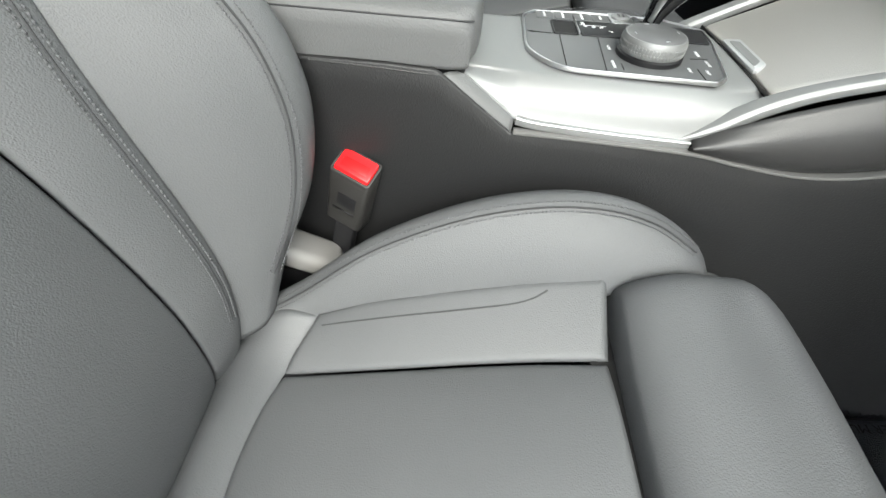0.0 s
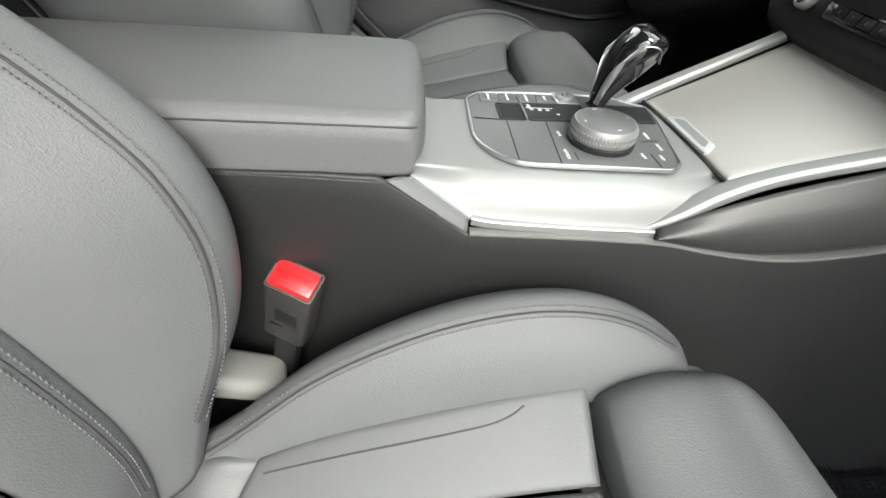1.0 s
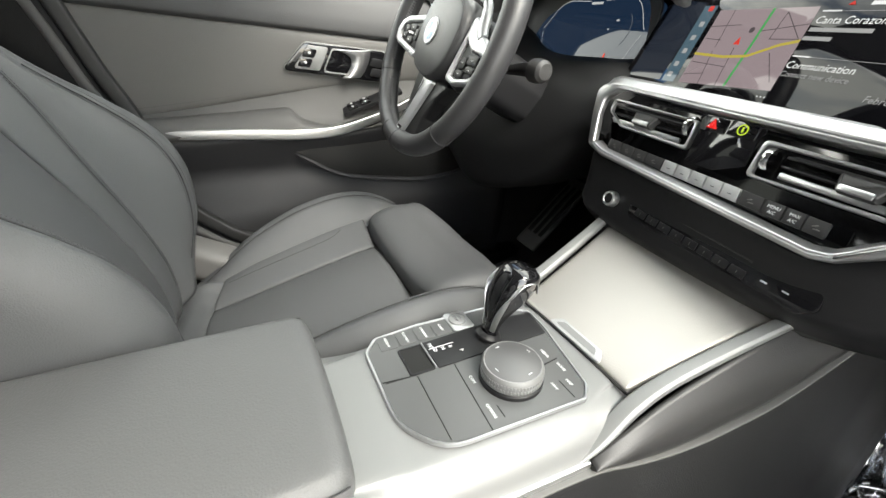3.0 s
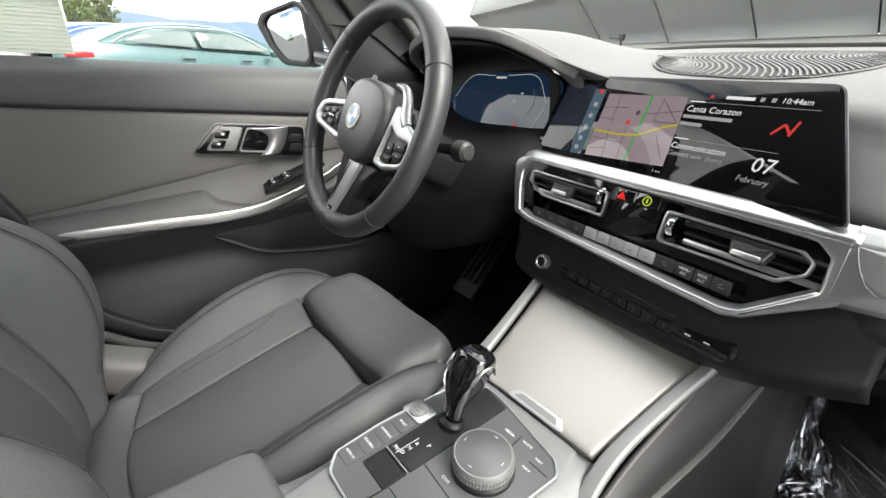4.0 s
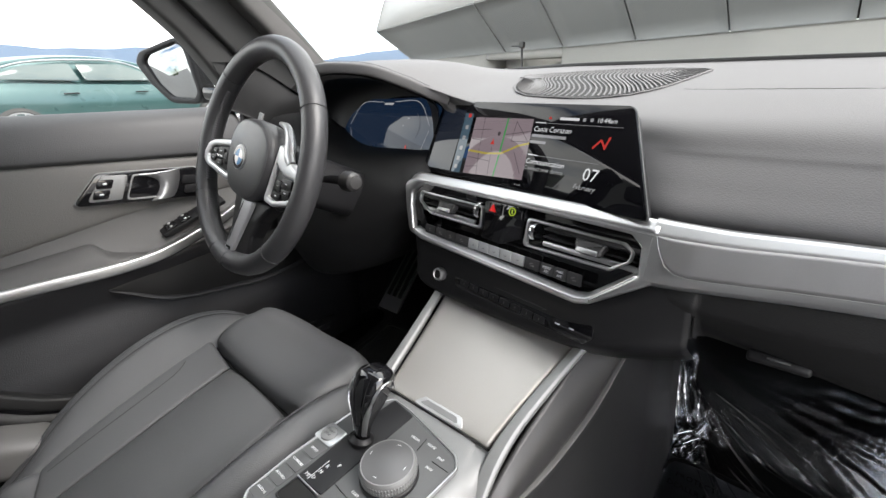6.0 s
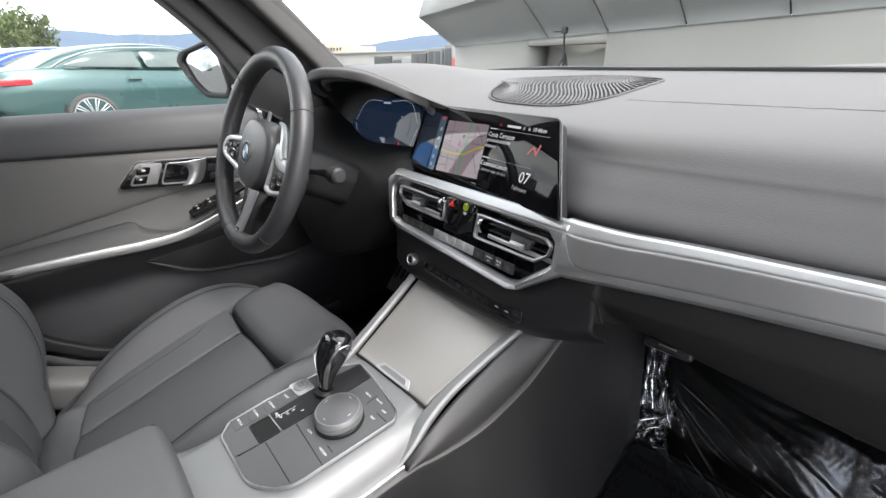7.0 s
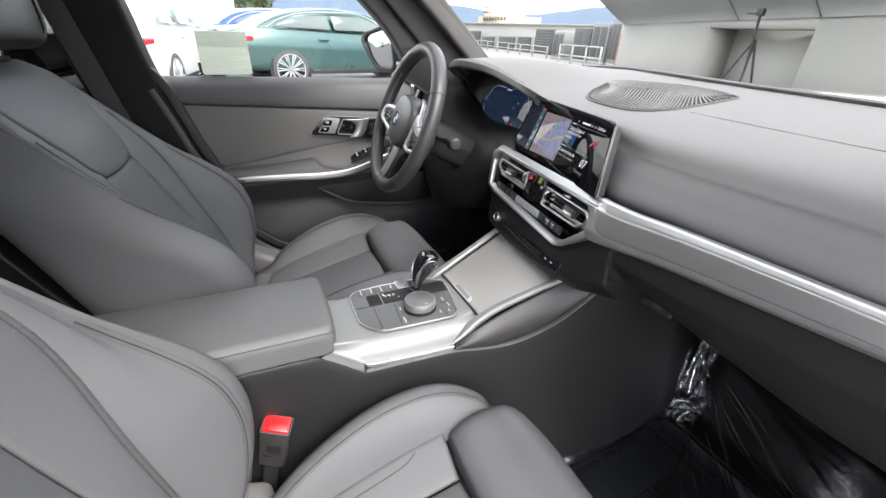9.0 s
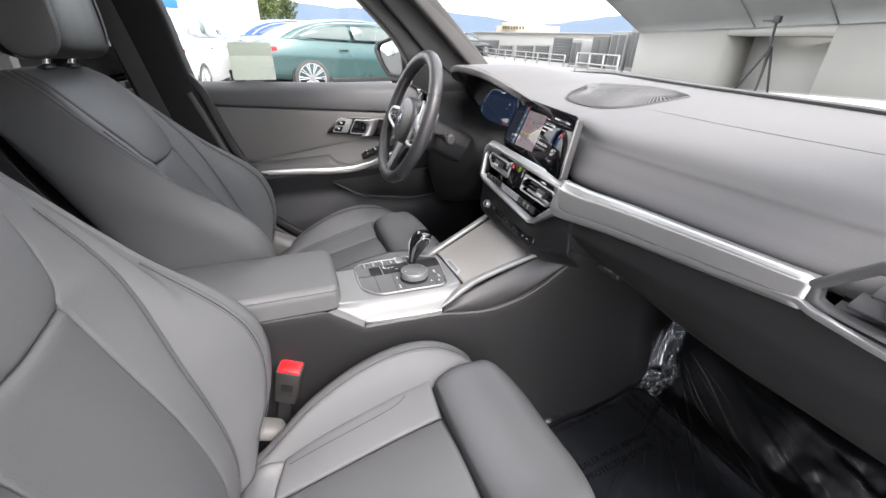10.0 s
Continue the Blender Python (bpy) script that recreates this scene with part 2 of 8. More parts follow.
        bp = n.new("ShaderNodeBump")
        bp.inputs["Strength"].default_value, bp.inputs["Distance"].default_value = bump, distance
        l.new(src, bp.inputs["Height"])
        l.new(bp.outputs[0], b.inputs["Normal"])
    return mt


def glass(name, tint=(1, 1, 1), rough=0.0, clear=0.9, shine=0.04):
    """A thin clear pane: mostly see-through, with a slight shine."""
    mt = bpy.data.materials.new(name)
    mt.use_nodes = True
    n, l = mt.node_tree.nodes, mt.node_tree.links
    n.clear()
    o, mix, tr, gl = (n.new("ShaderNode" + k) for k in ("OutputMaterial", "MixShader", "BsdfTransparent", "BsdfGlossy"))
    tr.inputs[0].default_value = (*[c * clear for c in tint], 1)
    gl.inputs["Roughness"].default_value = rough
    mix.inputs[0].default_value = shine
    l.new(tr.outputs[0], mix.inputs[1])
    l.new(gl.outputs[0], mix.inputs[2])
    l.new(mix.outputs[0], o.inputs[0])
    return mt


def glow(name, colour, strength):
    return material(name, (0.01, 0.01, 0.01), rough=0.03, mottle=0, spec=0.27, emit=colour, strength=strength)


LEATHER = material("seat_leather", (0.073, 0.075, 0.078), rough=0.58, bump=0.5, bump_size=900, kind="leather", mottle=0.1, mottle_size=9, grain=0.06, distance=0.0006, spec=0.55)
LEATHER_SIDE = material("seat_side_leather", (0.094, 0.095, 0.097), rough=0.58, bump=0.34, bump_size=1050, kind="leather", mottle=0.1, mottle_size=8, distance=0.0006, spec=0.5)
HEAD_LEATHER = material("headrest_leather", (0.011, 0.011, 0.0115), rough=0.45, bump=0.4, bump_size=760, kind="leather", mottle=0.1, mottle_size=8)
THREAD = material("thread", (0.085, 0.085, 0.090), rough=0.7, grain=0.2, mottle=0.05)
ARM_LEATHER = material("armrest_leather", (0.088, 0.089, 0.090), rough=0.56, bump=0.38, bump_size=760, kind="leather", mottle=0.1, mottle_size=8, grain=0.08, distance=0.0007, spec=0.6)
PIPING = material("seam_gap", (0.026, 0.026, 0.028), rough=0.7)
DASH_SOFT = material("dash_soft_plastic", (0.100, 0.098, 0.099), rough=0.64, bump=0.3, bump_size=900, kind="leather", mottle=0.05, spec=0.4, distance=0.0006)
# lower dash plastic, with the shade of the driver's side put into its colour
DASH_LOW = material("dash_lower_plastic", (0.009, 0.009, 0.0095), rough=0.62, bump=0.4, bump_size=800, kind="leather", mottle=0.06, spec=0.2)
# same lower plastic, lighter for the light on the passenger's side
KNEE = material("dash_lower_lighter", (0.0115, 0.0115, 0.012), rough=0.6, bump=0.4, bump_size=800, kind="leather", mottle=0.06, spec=0.28)
VENT_GREY = material("vent_plastic", (0.05, 0.05, 0.051), rough=0.5, mottle=0.05, spec=0.4)
KEY_GREY = material("key_plastic", (0.024, 0.024, 0.025), rough=0.45, mottle=0.05, spec=0.4)
SPOKE_SILVER = material("spoke_silver", (0.46, 0.465, 0.475), rough=0.36, metal=0.55, mottle=0.02)
# pale colour with the ledge's light put into it; also used for key marks
LEDGE = material("ledge_light_marks", (0.11, 0.108, 0.104), rough=0.55, mottle=0.06)
CONSOLE_SIDE = material("console_plastic", (0.0155, 0.0155, 0.016), rough=0.46, bump=0.5, bump_size=700, kind="leather", mottle=0.10, mottle_size=5, spec=0.36)
CHEEK = material("cheek_plastic", (0.027, 0.0265, 0.0265), rough=0.40, mottle=0.06, bump=0.2, bump_size=900, kind="leather", spec=0.45)
DOOR_SOFT = material("door_soft_trim", (0.108, 0.105, 0.101), rough=0.6, bump=0.4, bump_size=600, kind="leather", mottle=0.06, spec=0.4)
DOOR_DARK = material("door_dark_trim", (0.055, 0.055, 0.057), rough=0.58, bump=0.4, bump_size=700, kind="leather", mottle=0.06, spec=0.4)
DOOR_MID = material("door_trim_darker", (0.070, 0.069, 0.068), rough=0.6, bump=0.4, bump_size=600, kind="leather", mottle=0.06, spec=0.4)
DOOR_LOW = material("door_lower_trim", (0.022, 0.022, 0.024), rough=0.6, bump=0.5, bump_size=650, kind="leather", mottle=0.1, spec=0.4)
SILVER = material("satin_silver", (0.24, 0.242, 0.241), rough=0.55, metal=0.6, mottle=0.02, rough_var=0.03)
BRIGHT = material("bright_silver", (0.50, 0.505, 0.51), rough=0.34, metal=0.95, mottle=0.02, rough_var=0.03)
TAB = material("pale_silver", (0.42, 0.425, 0.43), rough=0.4, metal=0.45, mottle=0.02)
CHROME = material("chrome", (0.8, 0.81, 0.82), rough=0.08, metal=1.0, mottle=0.02, rough_var=0.02)
RIBBED = material("ribbed_aluminium", (0.30, 0.297, 0.297), rough=0.42, metal=0.85, mottle=0.04, bump=0.16, bump_size=330, kind="ribs", distance=0.0003)
MESHED = material("woven_aluminium", (0.37, 0.356, 0.333), rough=0.42, metal=0.6, mottle=0.03, bump=0.35, bump_size=900, kind="leather", distance=0.0004)
SCREEN_GLASS = material("display_glass", (0.004, 0.004, 0.005), rough=0.03, mottle=0.0, spec=0.27)
PIANO = material("gloss_black", (0.006, 0.006, 0.007), rough=0.06, mottle=0.02, rough_var=0.02, coat=0.6)
SATIN_BLACK = material("satin_black", (0.010, 0.010, 0.011), rough=0.45, mottle=0.06, spec=0.3)
PANEL_GREY = material("button_panel_grey", (0.075, 0.077, 0.078), rough=0.42, mottle=0.04)
# near-black, with the shade of gaps and recesses put into it
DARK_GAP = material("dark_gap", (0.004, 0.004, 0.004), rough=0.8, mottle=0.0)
WHEEL_LEATHER = material("wheel_leather", (0.03, 0.03, 0.032), rough=0.4, bump=0.4, bump_size=900, kind="leather", mottle=0.08)
RED_PLASTIC = material("red_plastic", (0.75, 0.012, 0.016), rough=0.32, mottle=0.04)
BUCKLE_GREY = material("buckle_plastic", (0.020, 0.019, 0.018), rough=0.5, mottle=0.08, bump=0.3, bump_size=1500)
WEBBING = material("belt_webbing", (0.05, 0.05, 0.052), rough=0.8, bump=0.5, bump_size=500, kind="ribs", stretch=(1, 1, 1))
CARPET = material("black_carpet", (0.009, 0.009, 0.010), rough=0.95, bump=1.0, bump_size=900, mottle=0.2, mottle_size=20, grain=0.3, sheen=0.1, distance=0.002)
CLOTH = material("roof_cloth", (0.24, 0.235, 0.22), rough=0.9, bump=0.5, bump_size=1200, mottle=0.06)
PILLAR = material("pillar_cloth", (0.085, 0.082, 0.08), rough=0.85, bump=0.6, bump_size=1100, mottle=0.08, grain=0.1)
RUBBER = material("black_rubber", (0.018, 0.018, 0.018), rough=0.55, mottle=0.08)
PRINT = material("printed_white", (0.62, 0.63, 0.64), rough=0.5, mottle=0.0)
GLASS = glass("window_glass", (0.96, 1.0, 0.985), clear=0.74)

# ---------------------------------------------------------------- centre console
def mirror_rows(half):
    """Right-hand points from the middle outwards, completed to the left."""
    return [(-x, z) for x, z in reversed(half)] + [p for p in half if p[0] > 1e-6]


def build_console():
    con = thing("center_console", "dark plastic centre console with satin silver surround between the seats", "console", (0, -0.1, 0.3))
    inv = Matrix.Translation((0, 0.1, -0.3))

    def add(name, bm, mat, label="", **k):
        return part(name, bm, mat, con, label, m=inv, **k)

    # sides: plastic walls from the ledge to the floor
    for s in (1, -1):
        rows = []
        for y, xt, zt, xb in ((-0.95, 0.094, 0.655, 0.06), (-0.42, 0.096, 0.662, 0.077), (-0.33, 0.0965, 0.661, 0.088), (-0.288, 0.097, 0.659, 0.0945), (-0.283, 0.0972, 0.6565, 0.0953), (-0.25, 0.0985, 0.633, 0.100), (-0.2165, 0.1, 0.610, 0.105), (-0.210, 0.1003, 0.6120, 0.106), (-0.13, 0.104, 0.6108, 0.118), (-0.05, 0.107, 0.6100, 0.129), (0.0, 0.115, 0.6048, 0.136), (0.03, 0.1215, 0.604, 0.1415), (0.055, 0.125, 0.6065, 0.145),
                              (0.085, 0.131, 0.6165, 0.152), (0.12, 0.138, 0.634, 0.16), (0.16, 0.146, 0.661, 0.17), (0.20, 0.152, 0.69, 0.18), (0.25, 0.159, 0.717, 0.19), (0.30, 0.165, 0.74, 0.20), (0.48, 0.17, 0.74, 0.20)):
            rows.append([(s * (xt - 0.004), y, zt), (s * (xt + 0.002), y, zt - 0.012), (s * (0.6 * xt + 0.4 * xb), y, 0.475 + 0.10 * max(0.0, y) ** 1.2), (s * xb, y, 0.26), (s * (xb + 0.01), y, 0.2)])
        add("side_panel", sheet(straight(rows, 16), flip=(s > 0), thick=0.004), CONSOLE_SIDE)
        # padded upper cheek between the silver rail and the ledge
        rows = []
        for y, xi, zi, xo, zo in ((-0.056, 0.104, 0.620, 0.108, 0.612), (-0.02, 0.106, 0.640, 0.116, 0.609), (0.03, 0.108, 0.662, 0.123, 0.607), (0.09, 0.114, 0.686, 0.133, 0.622), (0.14, 0.119, 0.706, 0.143, 0.648), (0.21, 0.127, 0.735, 0.156, 0.700), (0.30, 0.135, 0.77, 0.168, 0.745)):
            rows.append([(s * xi, y, zi), (s * (0.55 * xi + 0.45 * xo + 0.008), y, 0.6 * zi + 0.4 * zo), (s * (xo + 0.003), y, 0.15 * zi + 0.85 * zo), (s * (xo - 0.004), y, zo - 0.004)])
        add("cheek_panel", sheet(net(rows, 40, 14, 0.2), flip=(s > 0), thick=0.004), CHEEK, "smooth dark padded cheek under the silver rail")
        # line along the ledge: the light it catches, painted as a paler colour
        path = [(s * x, y, z) for x, y, z in ((0.1005, -0.214, 0.6125), (0.104, -0.13, 0.6115), (0.109, -0.052, 0.6100), (0.117, -0.01, 0.6072), (0.125, 0.04, 0.6065), (0.1335, 0.085, 0.618), (0.145, 0.14, 0.646), (0.157, 0.205, 0.697))]
        add("ledge_strip", sweep(path, rounded([(-0.0045, -0.0015), (0.0045, -0.0015), (0.0045, 0.0012), (-0.0045, 0.0015)], 0.0008, 2), n=90), LEDGE, "ledge with its light painted in as a paler colour")
        add("armrest_ledge", sweep([(s * 0.0968, -0.80, 0.6625), (s * 0.0968, -0.42, 0.6622), (s * 0.0972, -0.284, 0.6575)], oval(0.0016, 0.0012, 8), n=20), CONSOLE_SIDE)
        # slanting facet from the armrest's corner down to the lip
        rows = [[(s * 0.0850, -0.2655, 0.6580), (s * 0.0925, -0.2145, 0.6225)], [(s * 0.0925, -0.2755, 0.6590), (s * 0.0975, -0.2150, 0.6175)], [(s * 0.0965, -0.2835, 0.6575), (s * 0.1005, -0.2160, 0.6105)]]
        add("corner_facet", sheet(net(rows, 10, 16, 0), flip=(s < 0), thick=0.004), ARM_LEATHER, "grained slanting facet below the armrest")
        # silver rail beside the sliding lid
        path = [(s * x, y, z) for x, y, z in ((0.1005, -0.066, 0.6175), (0.0975, -0.040, 0.631), (0.0945, -0.008, 0.651), (0.097, 0.03, 0.670), (0.106, 0.085, 0.692), (0.1165, 0.139, 0.7125), (0.125, 0.18, 0.729))]
        sec = rounded([(-0.0085, -0.006), (0.0085, -0.006), (0.0085, 0.001), (0.0055, 0.0045), (-0.0065, 0.0045), (-0.0085, 0.002)], 0.0015, 2)
        add("side_rail", sweep(path, sec, n=40, scale=[0.35, 0.9, 1.0, 0.9, 0.85, 0.8, 0.8]), SILVER, "satin silver rail")

    # silver surround of the button panel
    rows = []
    for y, xo, zo, zt in ((-0.270, 0.0855, 0.6545, 0.6575), (-0.2655, 0.086, 0.6535, 0.6572), (-0.26, 0.0868, 0.650, 0.657), (-0.2165, 0.0935, 0.6195, 0.656), (-0.2115, 0.0943, 0.6165, 0.6555), (-0.19, 0.096, 0.616, 0.6555), (-0.13, 0.1, 0.615, 0.655), (-0.055, 0.1035, 0.6135, 0.655), (-0.03, 0.098, 0.628, 0.6545), (0.0, 0.088, 0.643, 0.654), (0.004, 0.088, 0.643, 0.653)):
        half = [(0.0, zt), (0.06, zt - 0.001), (xo - 0.021, zt - 0.004), (xo - 0.008, 0.6 * zt + 0.4 * zo), (xo - 0.002, 0.22 * zt + 0.78 * zo), (xo, zo + 0.004), (xo - 0.001, zo), (xo - 0.006, zo - 0.002)]
        rows.append([(x, y, z) for x, z in mirror_rows(half)])
    add("surround", sheet(straight(rows, 62), flip=True, thick=0.003), SILVER, "satin silver surround", sharp=60)
    for s in (1, -1):
        path = [(s * x, y, z) for x, y, z in ((0.0945, -0.2125, 0.6205), (0.0968, -0.19, 0.6180), (0.1005, -0.12, 0.6155), (0.1035, -0.056, 0.6145))]
        add("lower_lip", sweep(path, rounded([(-0.003, -0.004), (0.0032, -0.004), (0.0032, 0.0035), (-0.003, 0.0042)], 0.0015, 3), n=24), BRIGHT, "silver lower lip")
        add("lip_groove", sweep([(x - s * 0.0035, y, z + 0.0045) for x, y, z in path], oval(0.0008, 0.0008, 6), n=24), PIPING)

    # button panel with its bright outline
    outline = [(-0.0604, -0.2035), (0.0285, -0.205), (0.0655, -0.179), (0.0725, -0.043), (0.0605, -0.031), (-0.02, -0.0145), (-0.052, -0.012), (-0.0775, -0.05), (-0.0805, -0.14), (-0.0765, -0.19)]
    outline = rounded(outline, [0.014, 0.05, 0.05, 0.010, 0.008, 0.004, 0.01, 0.01, 0.01, 0.01], 4)
    cx, cy = -0.004, -0.11
    rim = [(cx + (x - cx) * 1.03, cy + (y - cy) * 1.025) for x, y in outline]
    add("panel_rim", slab(rim, 0.004, 0.0012, z=0.6555, hole=outline), BRIGHT, "thin bright rim round the button panel")
    add("button_panel", slab(outline, 0.0035, 0.0005, z=0.6545), PANEL_GREY, "satin dark grey panel with buttons")
    # gloss shift gate
    gate = rounded([(-0.0515, -0.149), (-0.0135, -0.147), (-0.0135, -0.018), (-0.0505, -0.013), (-0.0535, -0.05)], 0.002, 2)
    add("shift_gate", slab(gate, 0.0022, 0.0006, z=0.6575), SATIN_BLACK, "black shift gate with printed gears")
    slot = rounded([(-0.0515, -0.176), (-0.0138, -0.176), (-0.0138, -0.1495), (-0.0515, -0.1495)], 0.003, 3)
    inner = [(-0.0327 + (x + 0.0327) * 0.9, -0.1628 + (y + 0.1628) * 0.86) for x, y in slot]
    add("slot_frame", slab(slot, 0.0028, 0.0006, z=0.6568, hole=inner), SATIN_BLACK)
    # shallow floor painted black for the shade of a deep slot
    add("slot_floor", slab(inner, 0.0003, z=0.6582), DARK_GAP, "open slot, its floor blackened for the shade inside")
    add("slot_lip", box(0.036, 0.0012, 0.0024, 0.0004, at=(-0.0325, -0.1497, 0.6603)), BRIGHT)
    # engraved joints between the panel's fields
    for (x0, y0), (x1, y1) in (((-0.0175, -0.2025), (-0.0145, -0.176)), ((-0.0125, -0.17), (0.0605, -0.172)), ((-0.0125, -0.131), (0.0685, -0.137)), ((-0.0145, -0.176), (-0.0155, -0.2)), ((0.0225, -0.0325), (0.0245, -0.050)), ((0.047, -0.0505), (0.0685, -0.0505)), ((0.047, -0.120), (0.060, -0.1205))):
        d = Vector((x1 - x0, y1 - y0, 0))
        add("joint", box(d.length, 0.0009, 0.0005, at=(0, 0, 0)), DARK_GAP).matrix_basis = inv @ axes(((x0 + x1) / 2, (y0 + y1) / 2, 0.65815), d, (-d.y, d.x, 0))
    # mode buttons on the driver's side
    for k in range(4):
        y = -0.190 + k * 0.0205
        b = add("mode_button", slab(rounded([(-0.0775, y), (-0.0565, y), (-0.0565, y + 0.0185), (-0.0775, y + 0.0185)], 0.002, 2), 0.0012, 0.0004, z=0.6578), PANEL_GREY)
        lettering("button_writing", ("AUTO H", "ECO PRO", "COMFORT", "SPORT")[k], 0.0038, PRINT, Matrix.Translation((-0.067, y + 0.009, 0.6592)) @ pose(0, 0, 0, 0, 0, 0), b)
    start = add("start_plate", slab(rounded([(-0.0865, -0.108), (-0.0545, -0.108), (-0.0545, -0.083), (-0.0845, -0.083)], 0.004, 3), 0.0012, 0.0004, z=0.6582), BRIGHT, "silver plate with the start button")
    part("start_button", lathe([(0, 0.0030), (0.0085, 0.0030), (0.0098, 0.0022), (0.0102, 0.0)], 28), SILVER, start, "round silver start stop button", m=Matrix.Translation((-0.0715, -0.0965, 0.6588)))
    for k, word in enumerate(("START", "STOP")):
        lettering("button_writing", word, 0.0042, PANEL_GREY, Matrix.Translation((-0.0715, -0.0940 - 0.005 * k, 0.6619)), start)
    for word, x, y in (("MEDIA", 0.012, -0.0395), ("HOME", 0.0335, -0.0365), ("COM", 0.012, -0.131 + 0.006), ("NAV", 0.0505, -0.059), ("MAP", 0.0525, -0.043), ("OPTION", 0.05, -0.128)):
        lettering("button_writing", word, 0.0042, PRINT, Matrix.Translation((x, y, 0.6585)), con).matrix_basis = inv @ Matrix.Translation((x, y, 0.6583))
    for word, x, y in (("M/S", -0.043, -0.1425), ("D", -0.036, -0.1405), ("N", -0.0355, -0.132), ("R", -0.035, -0.124), ("P", -0.0255, -0.116)):
        lettering("gate_writing", word, 0.0058, PRINT, inv @ Matrix.Translation((x, y, 0.6599)) @ pose(0, 0, 0, 0, 0, 0), con)
    add("gate_line", box(0.0006, 0.028, 0.0003, at=(-0.0395, -0.132, 0.65985)), PRINT)

    # turn-and-press dial
    dial = add("control_dial", lathe([(0.0305, 0.0), (0.0305, 0.004), (0.0285, 0.0055), (0.0272, 0.006)], 48), SATIN_BLACK, "round satin control dial with knurled rim")
    dial.matrix_basis = inv @ Matrix.Translation((0.0235, -0.0895, 0.658))
    knurl = lathe([(0.0278, 0.004), (0.0292, 0.006), (0.0292, 0.0165), (0.0275, 0.0195), (0.0262, 0.0195)], 48)
    part("knurled_rim", knurl, SILVER, dial, "knurled bright silver rim")
    for k in range(60):
        a = 2 * math.pi * k / 60
        for z in (0.0085, 0.0135):
            if k == 0:
                stud = mesh_of("knurl", box(0.0010, 0.0016, 0.0034, 0.0003, 1), SILVER)
            ob = new("knurl", stud)
            ob.parent = dial
            ob.matrix_basis = pose(0.0292 * math.cos(a), 0.0292 * math.sin(a), z, 0, 0, math.degrees(a))
    part("dial_face", lathe([(0.0265, 0.0192), (0.0250, 0.0202), (0.0, 0.0206)], 48), material("dial_grey", (0.11, 0.11, 0.112), rough=0.45, metal=0.3, mottle=0.03), dial, "satin grey touch face")
    for k in range(4):
        a = math.pi / 2 * k + 0.2
        part("dial_mark", box(0.004, 0.0006, 0.0003), PRINT, dial, m=pose(0.021 * math.cos(a), 0.021 * math.sin(a), 0.0206, 0, 0, math.degrees(a) + 90))

    # sliding lid in woven aluminium
    rows = []
    for y, x, z in ((0.0015, 0.0812, 0.6545), (0.004, 0.0818, 0.6562), (0.012, 0.083, 0.660), (0.05, 0.0895, 0.6745), (0.10, 0.0985, 0.6935), (0.16, 0.1095, 0.7165), (0.20, 0.117, 0.732)):
        rows.append([(-x, y, z), (-0.5 * x, y, z + 0.0015), (0, y, z + 0.002), (0.5 * x, y, z + 0.0015), (x, y, z)])
    add("sliding_lid", sheet(net(rows, 30, 26, 0.3), flip=True, tuck=0.002, width=0.004, thick=0.006), MESHED, "woven-look aluminium sliding lid")
    add("lid_gap", box(0.165, 0.0012, 0.003, at=(0, 0.0004, 0.6535)), DARK_GAP)
    slope = inv @ Matrix.Translation((0.008, 0.0, 0.6562)) @ Matrix.Rotation(radians(20.5), 4, "X")
    grip = part("lid_grip", slab(rounded([(-0.040, 0.001), (0.040, 0.001), (0.030, 0.0145), (-0.028, 0.0145)], 0.004, 3), 0.0034, 0.0012), TAB, con, "satin finger grip of the lid", m=slope)
    part("grip_hollow", slab(rounded([(-0.031, 0.0045), (0.031, 0.0045), (0.024, 0.0115), (-0.022, 0.0115)], 0.003, 3), 0.0004), SILVER, grip, m=Matrix.Translation((0, 0, 0.0033)))
    return con


